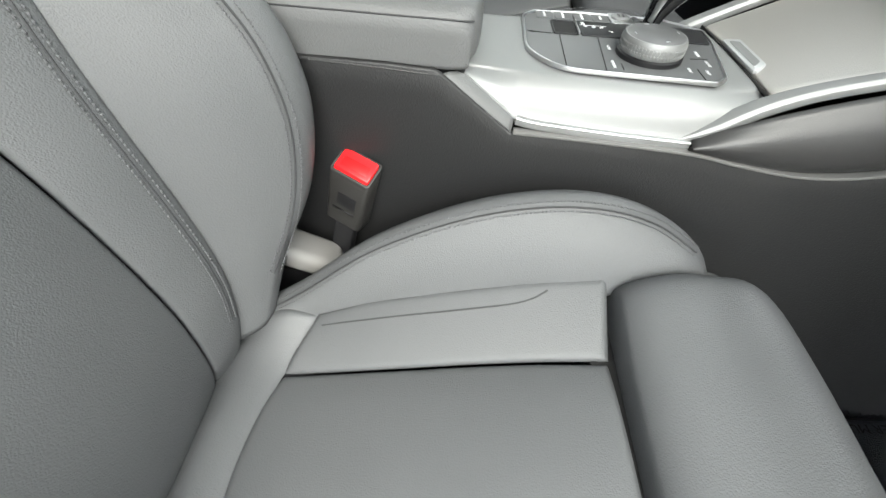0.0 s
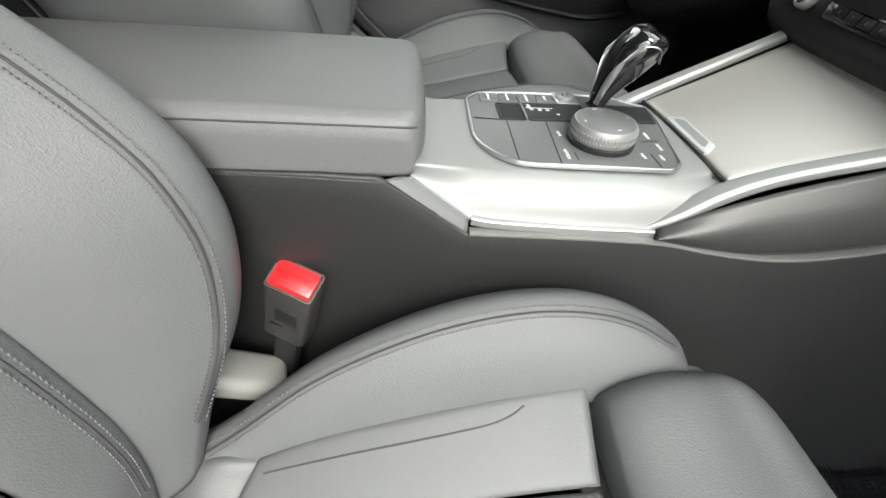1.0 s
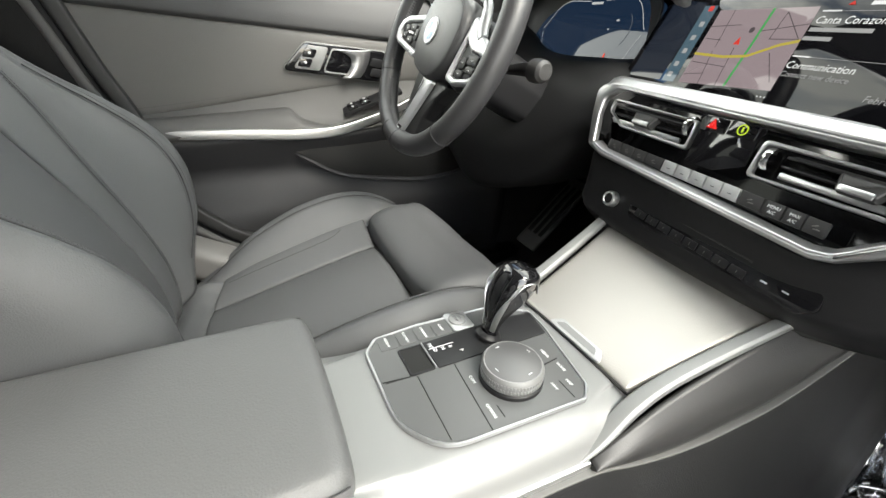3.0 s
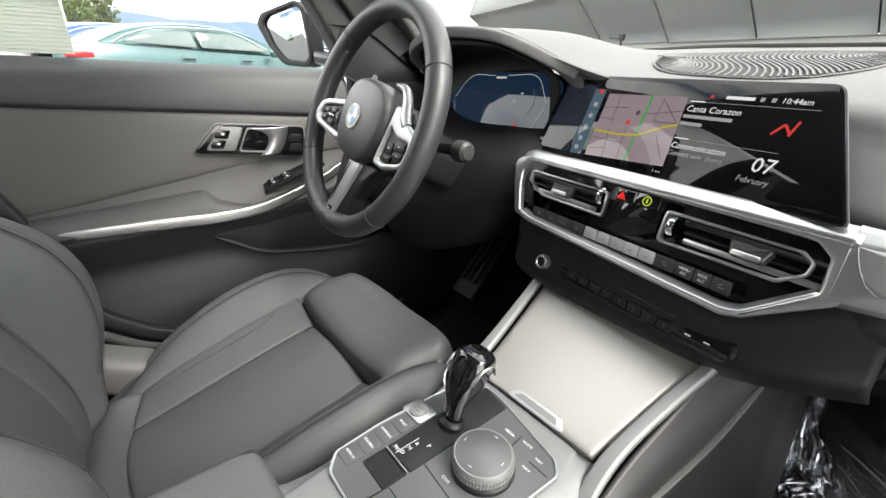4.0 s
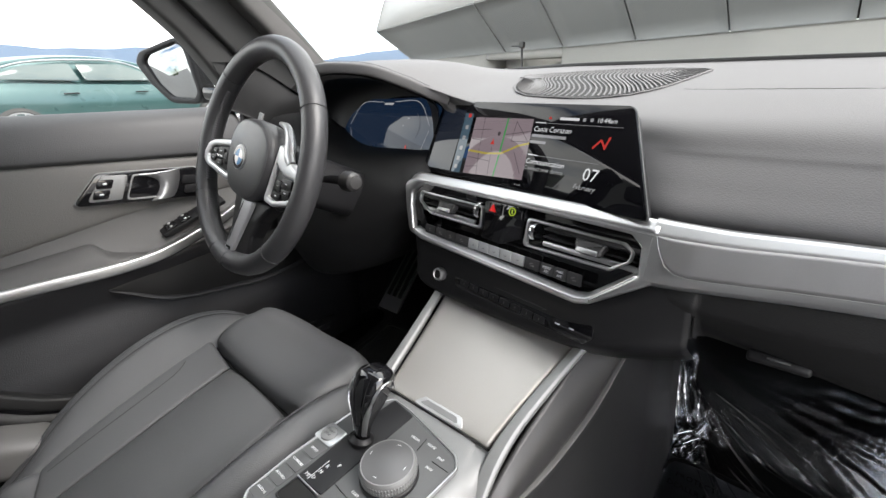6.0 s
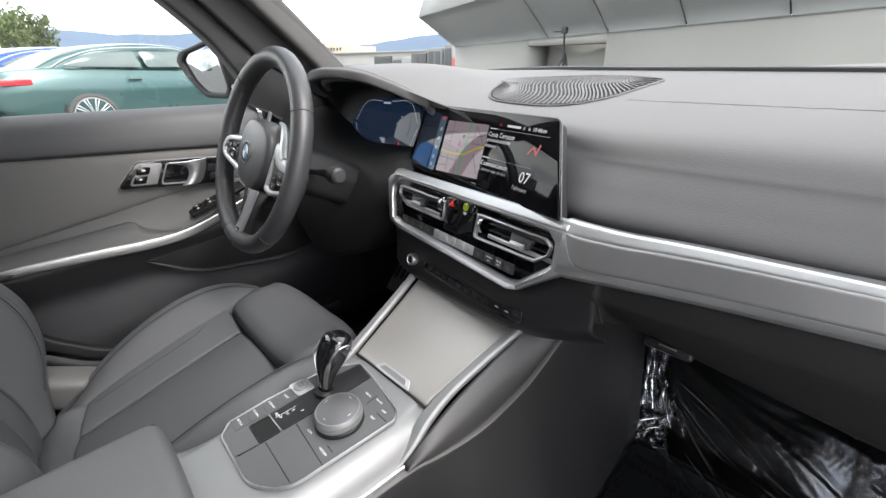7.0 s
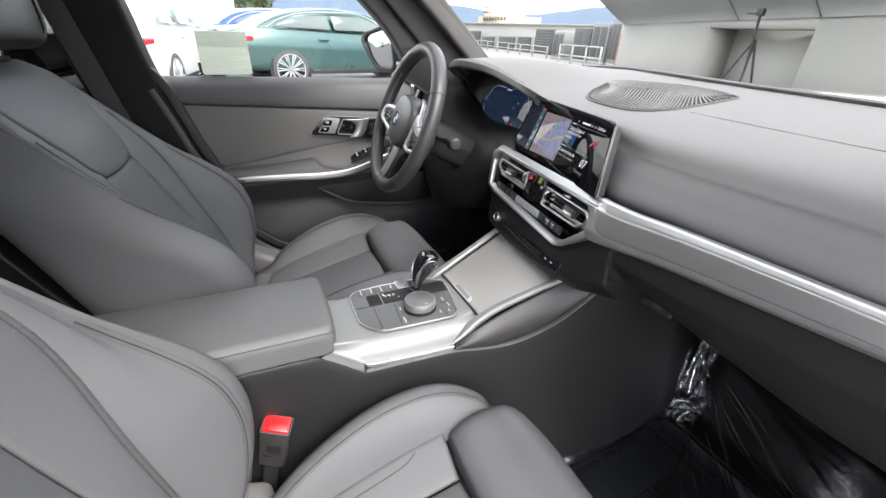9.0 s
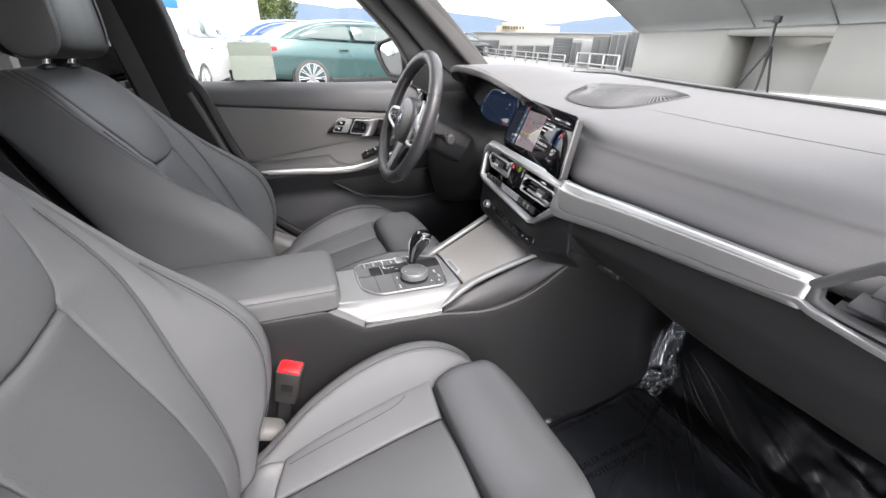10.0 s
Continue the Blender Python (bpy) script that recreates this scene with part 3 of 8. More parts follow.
def build_shifter():
    """A gloss lever with bright edges, leaning back and to the driver."""
    m = axes((-0.0345, -0.079, 0.6585), (1, 0.0, 0.0), (0, 0.95, -0.30))
    sh = thing("gear_lever", "gloss black gear lever with bright edges, standing in its gate", "gear lever", m=m)
    part("boot_ring", lathe([(0.0145, 0), (0.0145, 0.003), (0.012, 0.006), (0.0095, 0.007)], 28), SATIN_BLACK, sh)

    def loft(profile, off=0.0, grow=0.0):
        rows = []
        for z, a, b, cy in profile:
            z, a, b, cy = (0.88 * q for q in (z, a, b, cy))
            ring = []
            for i in range(20):
                t = 2 * math.pi * i / 20
                c, s = math.cos(t), math.sin(t)
                # squarish section
                k = (abs(c) ** 3.2 + abs(s) ** 3.2) ** (-1 / 3.2)
                ring.append(((a + grow) * c * k, cy + (b + grow) * s * k, z))
            rows.append(ring)
        g = crom(np.array(rows), 34)
        g = np.concatenate([np.repeat(g[:1].mean(1, keepdims=True), 20, 1), g, np.repeat(g[-1:].mean(1, keepdims=True), 20, 1)])
        return sheet(g, flip=False, thick=0, closed_v=True)

    part("lever_body", loft([(0.004, 0.0085, 0.0085, 0), (0.02, 0.0085, 0.009, 0.0), (0.038, 0.0135, 0.013, 0.001), (0.055, 0.0195, 0.0175, 0.003), (0.072, 0.0230, 0.0205, 0.006), (0.084, 0.0235, 0.0205, 0.009), (0.093, 0.0205, 0.018, 0.011), (0.0975, 0.0125, 0.012, 0.0125)]), PIANO, sh, "gloss black grip")
    # darker spine on the back and top
    rows = []
    for z, w, d in ((0.022, 0.004, -0.0094), (0.04, 0.007, -0.0128), (0.056, 0.0095, -0.0152), (0.072, 0.011, -0.0148), (0.085, 0.011, -0.0108), (0.0935, 0.0095, -0.004), (0.0985, 0.009, 0.006)):
        w, d, z = 0.88 * w, 0.88 * d, 0.88 * z
        rows.append([(-w, d + 0.0015, z), (0, d - 0.0004, z + 0.0004), (w, d + 0.0015, z)])
    part("spine", sheet(net(rows, 26, 9, 0), flip=False, thick=0.002), SATIN_BLACK, sh, "satin black spine of the grip")
    part("release_button", box(0.0035, 0.014, 0.018, 0.0015, at=(-0.0185, 0.0, 0.0545)), SATIN_BLACK, sh, "satin black release button")
    # bright edges round the flat flanks
    for s in (1, -1):
        loop = [(0.0085, -0.0055, 0.012), (0.0108, -0.0080, 0.030), (0.0158, -0.0100, 0.046), (0.0190, -0.0085, 0.060), (0.0198, 0.0, 0.0735), (0.0196, 0.0150, 0.0760), (0.0200, 0.0210, 0.066)]
        part("bright_edge", sweep([(s * x, y, z) for x, y, z in loop], oval(0.0030, 0.0012, 8), n=50, scale=[1.0, 1.1, 1.2, 1.0, 0.7, 0.6, 0.5]), BRIGHT, sh, "bright metal edge of the grip")
    return sh


def build_armrest():
    arm = thing("armrest", "dark grey leather centre armrest, closed, on the console", "armrest", (0, -0.5, 0.66))
    inv = Matrix.Translation((0, 0.5, -0.66))
    rows = []
    for y, s, k in ((-0.262, 0.93, -0.10), (-0.2535, 0.945, 0.0), (-0.2505, 0.965, 0.30), (-0.2510, 0.975, 0.62), (-0.2545, 0.985, 0.86), (-0.262, 0.995, 0.97), (-0.275, 1.0, 1.0), (-0.31, 1.0, 1.02), (-0.40, 1.0, 1.05), (-0.55, 1.0, 1.08), (-0.75, 1.0, 1.08), (-0.80, 0.96, 0.6)):
        rows.append([(s * x, y - 0.008 * (abs(x) / 0.092) ** 6 * max(0.0, min(1.0, (y + 0.34) / 0.08)), 0.667 + (z - 0.667) * k) for x, z in ((-0.0940, 0.6612), (-0.0930, 0.68), (-0.0915, 0.694), (-0.086, 0.7045), (-0.07, 0.709), (0.0, 0.712), (0.07, 0.709), (0.086, 0.7045), (0.0925, 0.694), (0.0938, 0.68), (0.0945, 0.6612))])
    part("pad", sheet(net(rows, 64, 60, 0.0), flip=False, thick=0.004), ARM_LEATHER, arm, "grained dark grey leather pad", m=inv)
    for s in (1, -1):
        part("side_seam", sweep([(s * x, y, z) for x, y, z in ((0.0895, -0.2585, 0.6985), (0.0908, -0.268, 0.6985), (0.0912, -0.30, 0.699), (0.0912, -0.5, 0.701), (0.0912, -0.78, 0.70))], oval(0.0007, 0.0007, 6), n=40), PIPING, arm, m=inv)
    part("base", box(0.176, 0.545, 0.012, 0.003, at=(0, -0.535, 0.6605)), DARK_GAP, arm, m=inv)
    return arm


build_console()
build_shifter()
build_armrest()

# ---------------------------------------------------------------- dashboard
STACK = axes((0.0004, 0.1541, 0.8437), (0.9951, -0.0938, 0.0298), (0, 0.3031, 0.953))
SCREEN = axes((-0.0115, 0.2121, 0.9424), (0.9704, -0.2411, -0.0147), (0.1093, 0.384, 0.9169))


def build_dashboard():
    dash = thing("dashboard", "dark grey soft dashboard with silver trim strip", "dashboard", (0, 0.35, 0.7))
    inv = Matrix.Translation((0, -0.35, -0.7))

    def add(name, bm, mat, label="", **k):
        return part(name, bm, mat, dash, label, m=inv, **k)

    foot = [(-0.74, 0.50, 1.02), (-0.55, 0.60, 1.045), (-0.3, 0.625, 1.049), (-0.1, 0.55, 1.046), (0.1, 0.505, 1.037), (0.26, 0.478, 1.030), (0.376, 0.463, 1.0245), (0.5, 0.447, 1.018), (0.62, 0.43, 1.012), (0.74, 0.40, 1.005)]

    def at_foot(x):
        i = max(k for k in range(len(foot) - 1) if foot[k][0] <= x + 1e-9)
        f = (x - foot[i][0]) / (foot[i + 1][0] - foot[i][0])
        return foot[i][1] * (1 - f) + foot[i + 1][1] * f, foot[i][2] * (1 - f) + foot[i + 1][2] * f

    # one soft pad: passenger's face, knee and top, running over to the driver's hood
    rows = []
    for x, yf, zf, yk, zk, yt, zt in ((-0.738, 0.425, 0.985, 0.41, 0.99, 0.40, 1.0), (-0.62, 0.335, 1.005, 0.32, 1.015, 0.31, 1.03), (-0.50, 0.245, 1.04, 0.23, 1.05, 0.22, 1.065), (-0.38, 0.21, 1.048, 0.195, 1.058, 0.185, 1.072), (-0.27, 0.23, 1.036, 0.215, 1.046, 0.205, 1.060), (-0.20, 0.272, 1.0, 0.26, 1.012, 0.25, 1.028), (-0.15, 0.268, 0.945, 0.268, 0.985, 0.268, 1.010), (-0.09, 0.255, 0.92, 0.264, 0.97, 0.275, 0.997), (0.0, 0.24, 0.90, 0.256, 0.958, 0.276, 0.991), (0.09, 0.222, 0.891, 0.242, 0.951, 0.270, 0.986), (0.17, 0.180, 0.892, 0.218, 0.945, 0.263, 0.983), (0.23, 0.174, 0.893, 0.210, 0.944, 0.262, 0.983),
                                      (0.34, 0.171, 0.895, 0.204, 0.943, 0.262, 0.984), (0.46, 0.168, 0.897, 0.200, 0.942, 0.262, 0.982), (0.58, 0.164, 0.899, 0.196, 0.941, 0.260, 0.978), (0.66, 0.163, 0.90, 0.20, 0.945, 0.26, 0.974), (0.738, 0.163, 0.90, 0.21, 0.945, 0.27, 0.968)):
        yw, zw = at_foot(x)
        hood = max(0.0, min(1.0, (-0.17 - x) / 0.05))
        rows.append([(x, yf + 0.012, zf - 0.02 * (1 - hood)), (x, yf, zf), (x, (yf + yk) / 2 - 0.0015 * (1 - hood), (zf + zk) / 2), (x, yk - 0.003 * (1 - hood), zk - 0.004 * (1 - hood)), (x, yk + 0.003 * (1 - hood), zk + 0.006 * (1 - hood)), (x, (yk + yt) / 2 - 0.006 * (1 - hood) - 0.002, (zk + zt) / 2 + 0.006 * (1 - hood)), (x, yt, zt), (x, yt * 0.62 + yw * 0.38, zt * 0.64 + zw * 0.36 + 0.003 + 0.010 * hood), (x, yt * 0.3 + yw * 0.7, zt * 0.3 + zw * 0.7 + 0.001 + 0.003 * hood), (x, yw, zw)])
    pad = net(rows, 120, 60, 0.0)
    add("upper_pad", sheet(pad, flip=False, thick=0.004), DASH_SOFT, "soft grained upper pad with stitched hood")
    # black strip along the foot of the windscreen
    add("screen_foot", sweep([(x, y + 0.012, z + 0.001) for x, y, z in foot], rounded([(-0.014, -0.006), (0.014, -0.006), (0.014, 0.004), (-0.014, 0.004)], 0.002, 2), n=60), RUBBER)
    # fan-shaped speaker grille
    flat_pad = pad[:, 36:].reshape(-1, 3)

    def on_top(x, y):
        """The pad's height at a place."""
        d = (flat_pad[:, 0] - x) ** 2 + (flat_pad[:, 1] - y) ** 2
        k = np.argsort(d)[:4]
        w = 1 / (d[k] + 1e-9)
        return float((flat_pad[k, 2] * w).sum() / w.sum())

    far = [(-0.128, 0.425), (-0.126, 0.458), (-0.085, 0.470), (0.0, 0.4755), (0.085, 0.466), (0.160, 0.441)]
    near = [(-0.128, 0.415), (-0.102, 0.352), (-0.055, 0.315), (0.055, 0.309), (0.118, 0.348), (0.160, 0.436)]
    fa, ne = crom(np.array(far), 60), crom(np.array(near), 60)
    ring = [(x, y) for x, y in fa] + [(x, y) for x, y in ne[::-1]]
    well = bmesh.new()
    well.faces.new([well.verts.new((x, y, on_top(x, y) + 0.0012)) for x, y in ring])
    gr = add("speaker_recess", well, DARK_GAP, "fan-patterned speaker grille")
    for k in range(64):
        t = (k + 0.5) / 64
        i = t * 59
        a, b = ne[int(i)], fa[int(i)]
        lean = 0.055 * (0.45 - t)
        pts = []
        for q in np.linspace(0.03, 0.97, 9):
            x = a[0] * (1 - q) + b[0] * q + lean * math.sin(math.pi * q) + 0.020 * math.sin(2 * math.pi * q) * (1.1 - t)
            y = a[1] * (1 - q) + b[1] * q
            pts.append((x, y, on_top(x, y) + 0.0020))
        w = 0.00115
        if Vector(pts[0]).to_2d().to_tuple() != Vector(pts[-1]).to_2d().to_tuple():
            part("grille_rib", sweep(pts, [(-w, -0.001), (w, -0.001), (w, 0.0008), (-w, 0.0008)]), DASH_SOFT, gr)
    line = crom(np.array([(0.148, 0.345), (0.22, 0.335), (0.354, 0.318), (0.508, 0.312), (0.73, 0.31)]), 60)
    add("top_joint", sweep([(x, y, on_top(x, y) + 0.0003) for x, y in line], oval(0.0004, 0.0002, 6)), DASH_LOW)
    add("grille_rim", sweep([(x, y, on_top(x, y) + 0.0014) for x, y in ring[::2]], oval(0.0016, 0.0012, 6), closed=True), DASH_SOFT)
    # hood lip over the instruments, with its stitches
    lip = [(-0.60, 0.30, 1.022), (-0.555, 0.245, 1.040), (-0.49, 0.21, 1.058), (-0.38, 0.182, 1.066), (-0.285, 0.196, 1.058), (-0.235, 0.226, 1.038), (-0.2, 0.252, 1.018), (-0.17, 0.268, 1.004)]
    add("hood_lip", sweep(lip, rounded([(-0.012, -0.010), (0.010, -0.010), (0.010, 0.006), (0.0, 0.008), (-0.012, 0.004)], 0.004, 3), n=60), DASH_SOFT, "stitched hood lip")
    p = crom(np.array(lip), 150)
    for side in (-0.004, 0.004):
        bm = bmesh.new()
        for k in range(20, 148):
            d = Vector(p[min(k + 1, 149)] - p[k - 1]).normalized()
            n = d.cross(V(0, 0, 1)).normalized()
            own = bmesh.new()
            bmesh.ops.create_cube(own, size=1.0)
            own.transform(axes(Vector(p[k]) + n * side + V(0, 0, 0.0088), d, n) @ Matrix.Diagonal((0.0024, 0.0007, 0.0007, 1)))
            join(bm, own)
        tagged(add("stitches", bm, THREAD), kind="stuff")
    # inner wall of the hood
    rows = []
    for x, ya, za, yb, zb, yc, zc in ((-0.60, 0.30, 1.015, 0.33, 0.96, 0.30, 0.86), (-0.52, 0.225, 1.043, 0.33, 1.02, 0.335, 0.87), (-0.40, 0.19, 1.056, 0.33, 1.04, 0.335, 0.87), (-0.29, 0.20, 1.047, 0.32, 1.03, 0.325, 0.87), (-0.215, 0.25, 1.012, 0.29, 0.985, 0.28, 0.87)):
        rows.append([(x, ya, za), (x, (ya + yb) / 2, za * 0.4 + zb * 0.6 + 0.008), (x, yb, zb), (x, yc, (zb + zc) / 2), (x, yc - 0.02, zc)])
    add("hood_inside", sheet(net(rows, 30, 24, 0), flip=False, thick=0.003), SATIN_BLACK)
    # lower dash, passenger's side: knee panel and glovebox lid
    rows = []
    for x, y0, z0, y1, z1, y2, z2, y3, z3 in ((0.125, 0.150, 0.785, 0.158, 0.772, 0.175, 0.755, 0.22, 0.735), (0.165, 0.146, 0.806, 0.156, 0.788, 0.180, 0.757, 0.235, 0.73), (0.20, 0.144, 0.830, 0.150, 0.80, 0.156, 0.768, 0.215, 0.745), (0.224, 0.145, 0.832, 0.150, 0.80, 0.158, 0.768, 0.215, 0.748), (0.232, 0.146, 0.832, 0.155, 0.80, 0.188, 0.762, 0.25, 0.728), (0.25, 0.146, 0.832, 0.155, 0.80, 0.19, 0.76, 0.26, 0.725), (0.36, 0.148, 0.845, 0.155, 0.80, 0.19, 0.745, 0.30, 0.70), (0.5, 0.146, 0.858, 0.155, 0.80, 0.19, 0.73, 0.31, 0.685), (0.62, 0.146, 0.868, 0.155, 0.80, 0.19, 0.73, 0.31, 0.685), (0.74, 0.146, 0.872, 0.155, 0.80, 0.19, 0.73, 0.31, 0.685)):
        rows.append([(x, y0 + 0.01, z0 + 0.008), (x, y0, z0), (x, y1 - 0.012, 0.5 * z0 + 0.5 * z1), (x, y1 - 0.006, z1), (x, y2, z2), (x, y3, z3), (x, y3 + 0.14, z3 - 0.01), (x, y3 + 0.25, z3 + 0.03)])
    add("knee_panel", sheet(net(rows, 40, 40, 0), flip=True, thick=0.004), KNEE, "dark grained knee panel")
    hd = add("glovebox_handle", box(0.050, 0.010, 0.012, 0.004, 3), SATIN_BLACK, "black glovebox handle")
    hd.matrix_basis = inv @ pose(0.300, 0.176, 0.760, -42, 0, 0)
    part("handle_mark", box(0.018, 0.001, 0.002), PANEL_GREY, hd, m=pose(0, -0.0052, 0))
    add("glovebox_joint", sweep([(0.229, 0.146, 0.800), (0.229, 0.160, 0.772), (0.229, 0.190, 0.752)], oval(0.0012, 0.0012, 6), n=10), DARK_GAP)
    # lower dash, driver's side
    rows = []
    for x, y0, z0, y1, z1 in ((-0.74, 0.22, 0.98, 0.20, 0.72), (-0.60, 0.21, 0.95, 0.17, 0.68), (-0.47, 0.23, 0.90, 0.15, 0.66), (-0.30, 0.23, 0.90, 0.16, 0.72), (-0.215, 0.215, 0.90, 0.175, 0.795), (-0.16, 0.185, 0.85, 0.175, 0.805)):
        rows.append([(x, y0 + 0.12, z0 + 0.02), (x, y0, z0), (x, y1, 0.5 * (z0 + z1)), (x, y1, z1 + 0.02), (x, y1 + 0.04, z1 - 0.01), (x, y1 + 0.2, z1 - 0.01)])
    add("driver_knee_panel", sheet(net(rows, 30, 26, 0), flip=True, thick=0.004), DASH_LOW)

    # long silver strip with ribbed inlay
    def strip(t):
        """Top and bottom of the strip from the stack (0) to the door (1)."""
        x = 0.188 + t * 0.395
        zt = 0.885 + 0.011 * t + 0.0042 * max(0.0, 1 - t / 0.16)
        zb = 0.8375 + 0.036 * t
        near = float(np.interp(x, [0.176, 0.20, 0.22, 0.25, 0.30, 0.34], [0.0072, 0.0093, 0.0088, 0.0058, 0.0015, 0.0]))
        return x, 0.151 - 0.008 * t - near, zt, 0.134 - 0.002 * t - near, zb

    def across(t, q, out=0.0):
        """A place on the strip's face: q from its bevelled top edge (0) to its foot (1)."""
        x, yt, zt, yb, zb = strip(t)
        top, low = V(x, yt - 0.003, zt - 0.0018 - 0.0077 * (1 - t) ** 2), V(x, yb, zb - 0.001)
        n = V(0, low.z - top.z, top.y - low.y).normalized()
        return top.lerp(low, q) + n * out

    T = (-0.012, 0.0, 0.03, 0.06, 0.10, 0.157, 0.22, 0.28, 0.385, 0.6, 0.8, 1.0)
    lines = [[], [], [], [], [], []]
    for t in T:
        x, yt, zt, yb, zb = strip(t)
        for line, p in zip(lines, ((x, yt + 0.016, zt + 0.0022), (x, yt + 0.0085 - 0.0065 * min(1.0, 1.4 * max(0.0, t)), zt + 0.0030), across(t, 0), across(t, 1), (x, yb + 0.003, zb - 0.007), (x, yb + 0.014, zb - 0.009))):
            line.append(tuple(p))
    add("trim_strip", sheet(straight(lines, 60, 4), thick=0.002), BRIGHT, "satin silver trim strip with bevelled top edge", sharp=24)
    # the inlay's left end is rounded off at its foot
    def foot_of(t):
        return float(np.interp(t, [0, 0.012, 0.03, 0.05, 0.08, 0.12, 1], [0.04, 0.35, 0.62, 0.76, 0.81, 0.83, 0.83]))

    T = [k / 100 for k in range(0, 14)] + [0.157, 0.22, 0.28, 0.385, 0.5, 0.6, 0.7, 0.8, 0.9, 0.95, 1.004]
    lines = [[tuple(across(t, 0.015 + (foot_of(t) - 0.015) * q, 0.0011)) for t in T] for q in (0, 0.5, 1)]
    add("ribbed_inlay", sheet(straight(lines, 80, 4), thick=0.0012), RIBBED, "finely ribbed aluminium inlay")
    add("inlay_border", sweep([across(t, foot_of(t), 0.0004) for t in T], oval(0.0010, 0.0006, 8), n=90), BRIGHT, "thin bright border of the inlay")
    # the bright border widens and runs on below the door vent
    path = [across(t, 0.84, 0.0006) for t in (0.93, 0.97, 1.0)] + [V(0.597, 0.1310, 0.8725), V(0.625, 0.1305, 0.8690), V(0.653, 0.130, 0.866), V(0.73, 0.130, 0.858)]
    add("lower_line", sweep(path, rounded([(-0.004, -0.0035), (0.004, -0.0035), (0.004, 0.0035), (-0.004, 0.0035)], 0.0015, 2), n=50, scale=[0.2, 0.6, 0.9, 1.0, 1.0, 1.0, 1.0]), BRIGHT, "bright silver line")
    return dash


def build_end_vent():
    """The vent at the dashboard's end by the passenger's door."""
    v = thing("door_side_vent", "black louvred air vent at the end of the dashboard", "air vent", (0.66, 0.14, 0.885))
    inv = Matrix.Translation((-0.66, -0.14, -0.885))
    o = [(0.580, 0.876), (0.580, 0.897), (0.622, 0.938), (0.74, 0.952), (0.745, 0.862), (0.600, 0.868)]
    m = Matrix(((1, 0, 0, 0), (0, 0, -1, 0.150), (0, 1, 0, 0), (0, 0, 0, 1)))
    outer = rounded(o, 0.006, 3)
    inner = rounded([(0.593, 0.882), (0.592, 0.893), (0.624, 0.924), (0.734, 0.938), (0.735, 0.868), (0.604, 0.878)], 0.003, 3)
    part("frame", slab(outer, 0.012, 0.004, seg=3, hole=inner), VENT_GREY, v, "dark grey vent frame", m=inv @ m)
    part("case", box(0.15, 0.02, 0.040, 0.004, at=(0.668, 0.190, 0.888)), SATIN_BLACK, v, m=inv)
    part("backing", slab(inner, 0.002), DARK_GAP, v, m=inv @ m @ Matrix.Translation((0, 0, -0.026)))
    for k in range(4):
        part("louvre", box(0.138 - 0.012 * k, 0.024, 0.0030, 0.001), VENT_GREY, v, m=inv @ pose(0.668 + 0.006 * k, 0.156, 0.8735 + 0.0170 * k, 28, 0, 0))
    part("tab", box(0.020, 0.016, 0.011, 0.004, 3, at=(0.650, 0.140, 0.898)), TAB, v, "pale slider tab", m=inv)
    return v


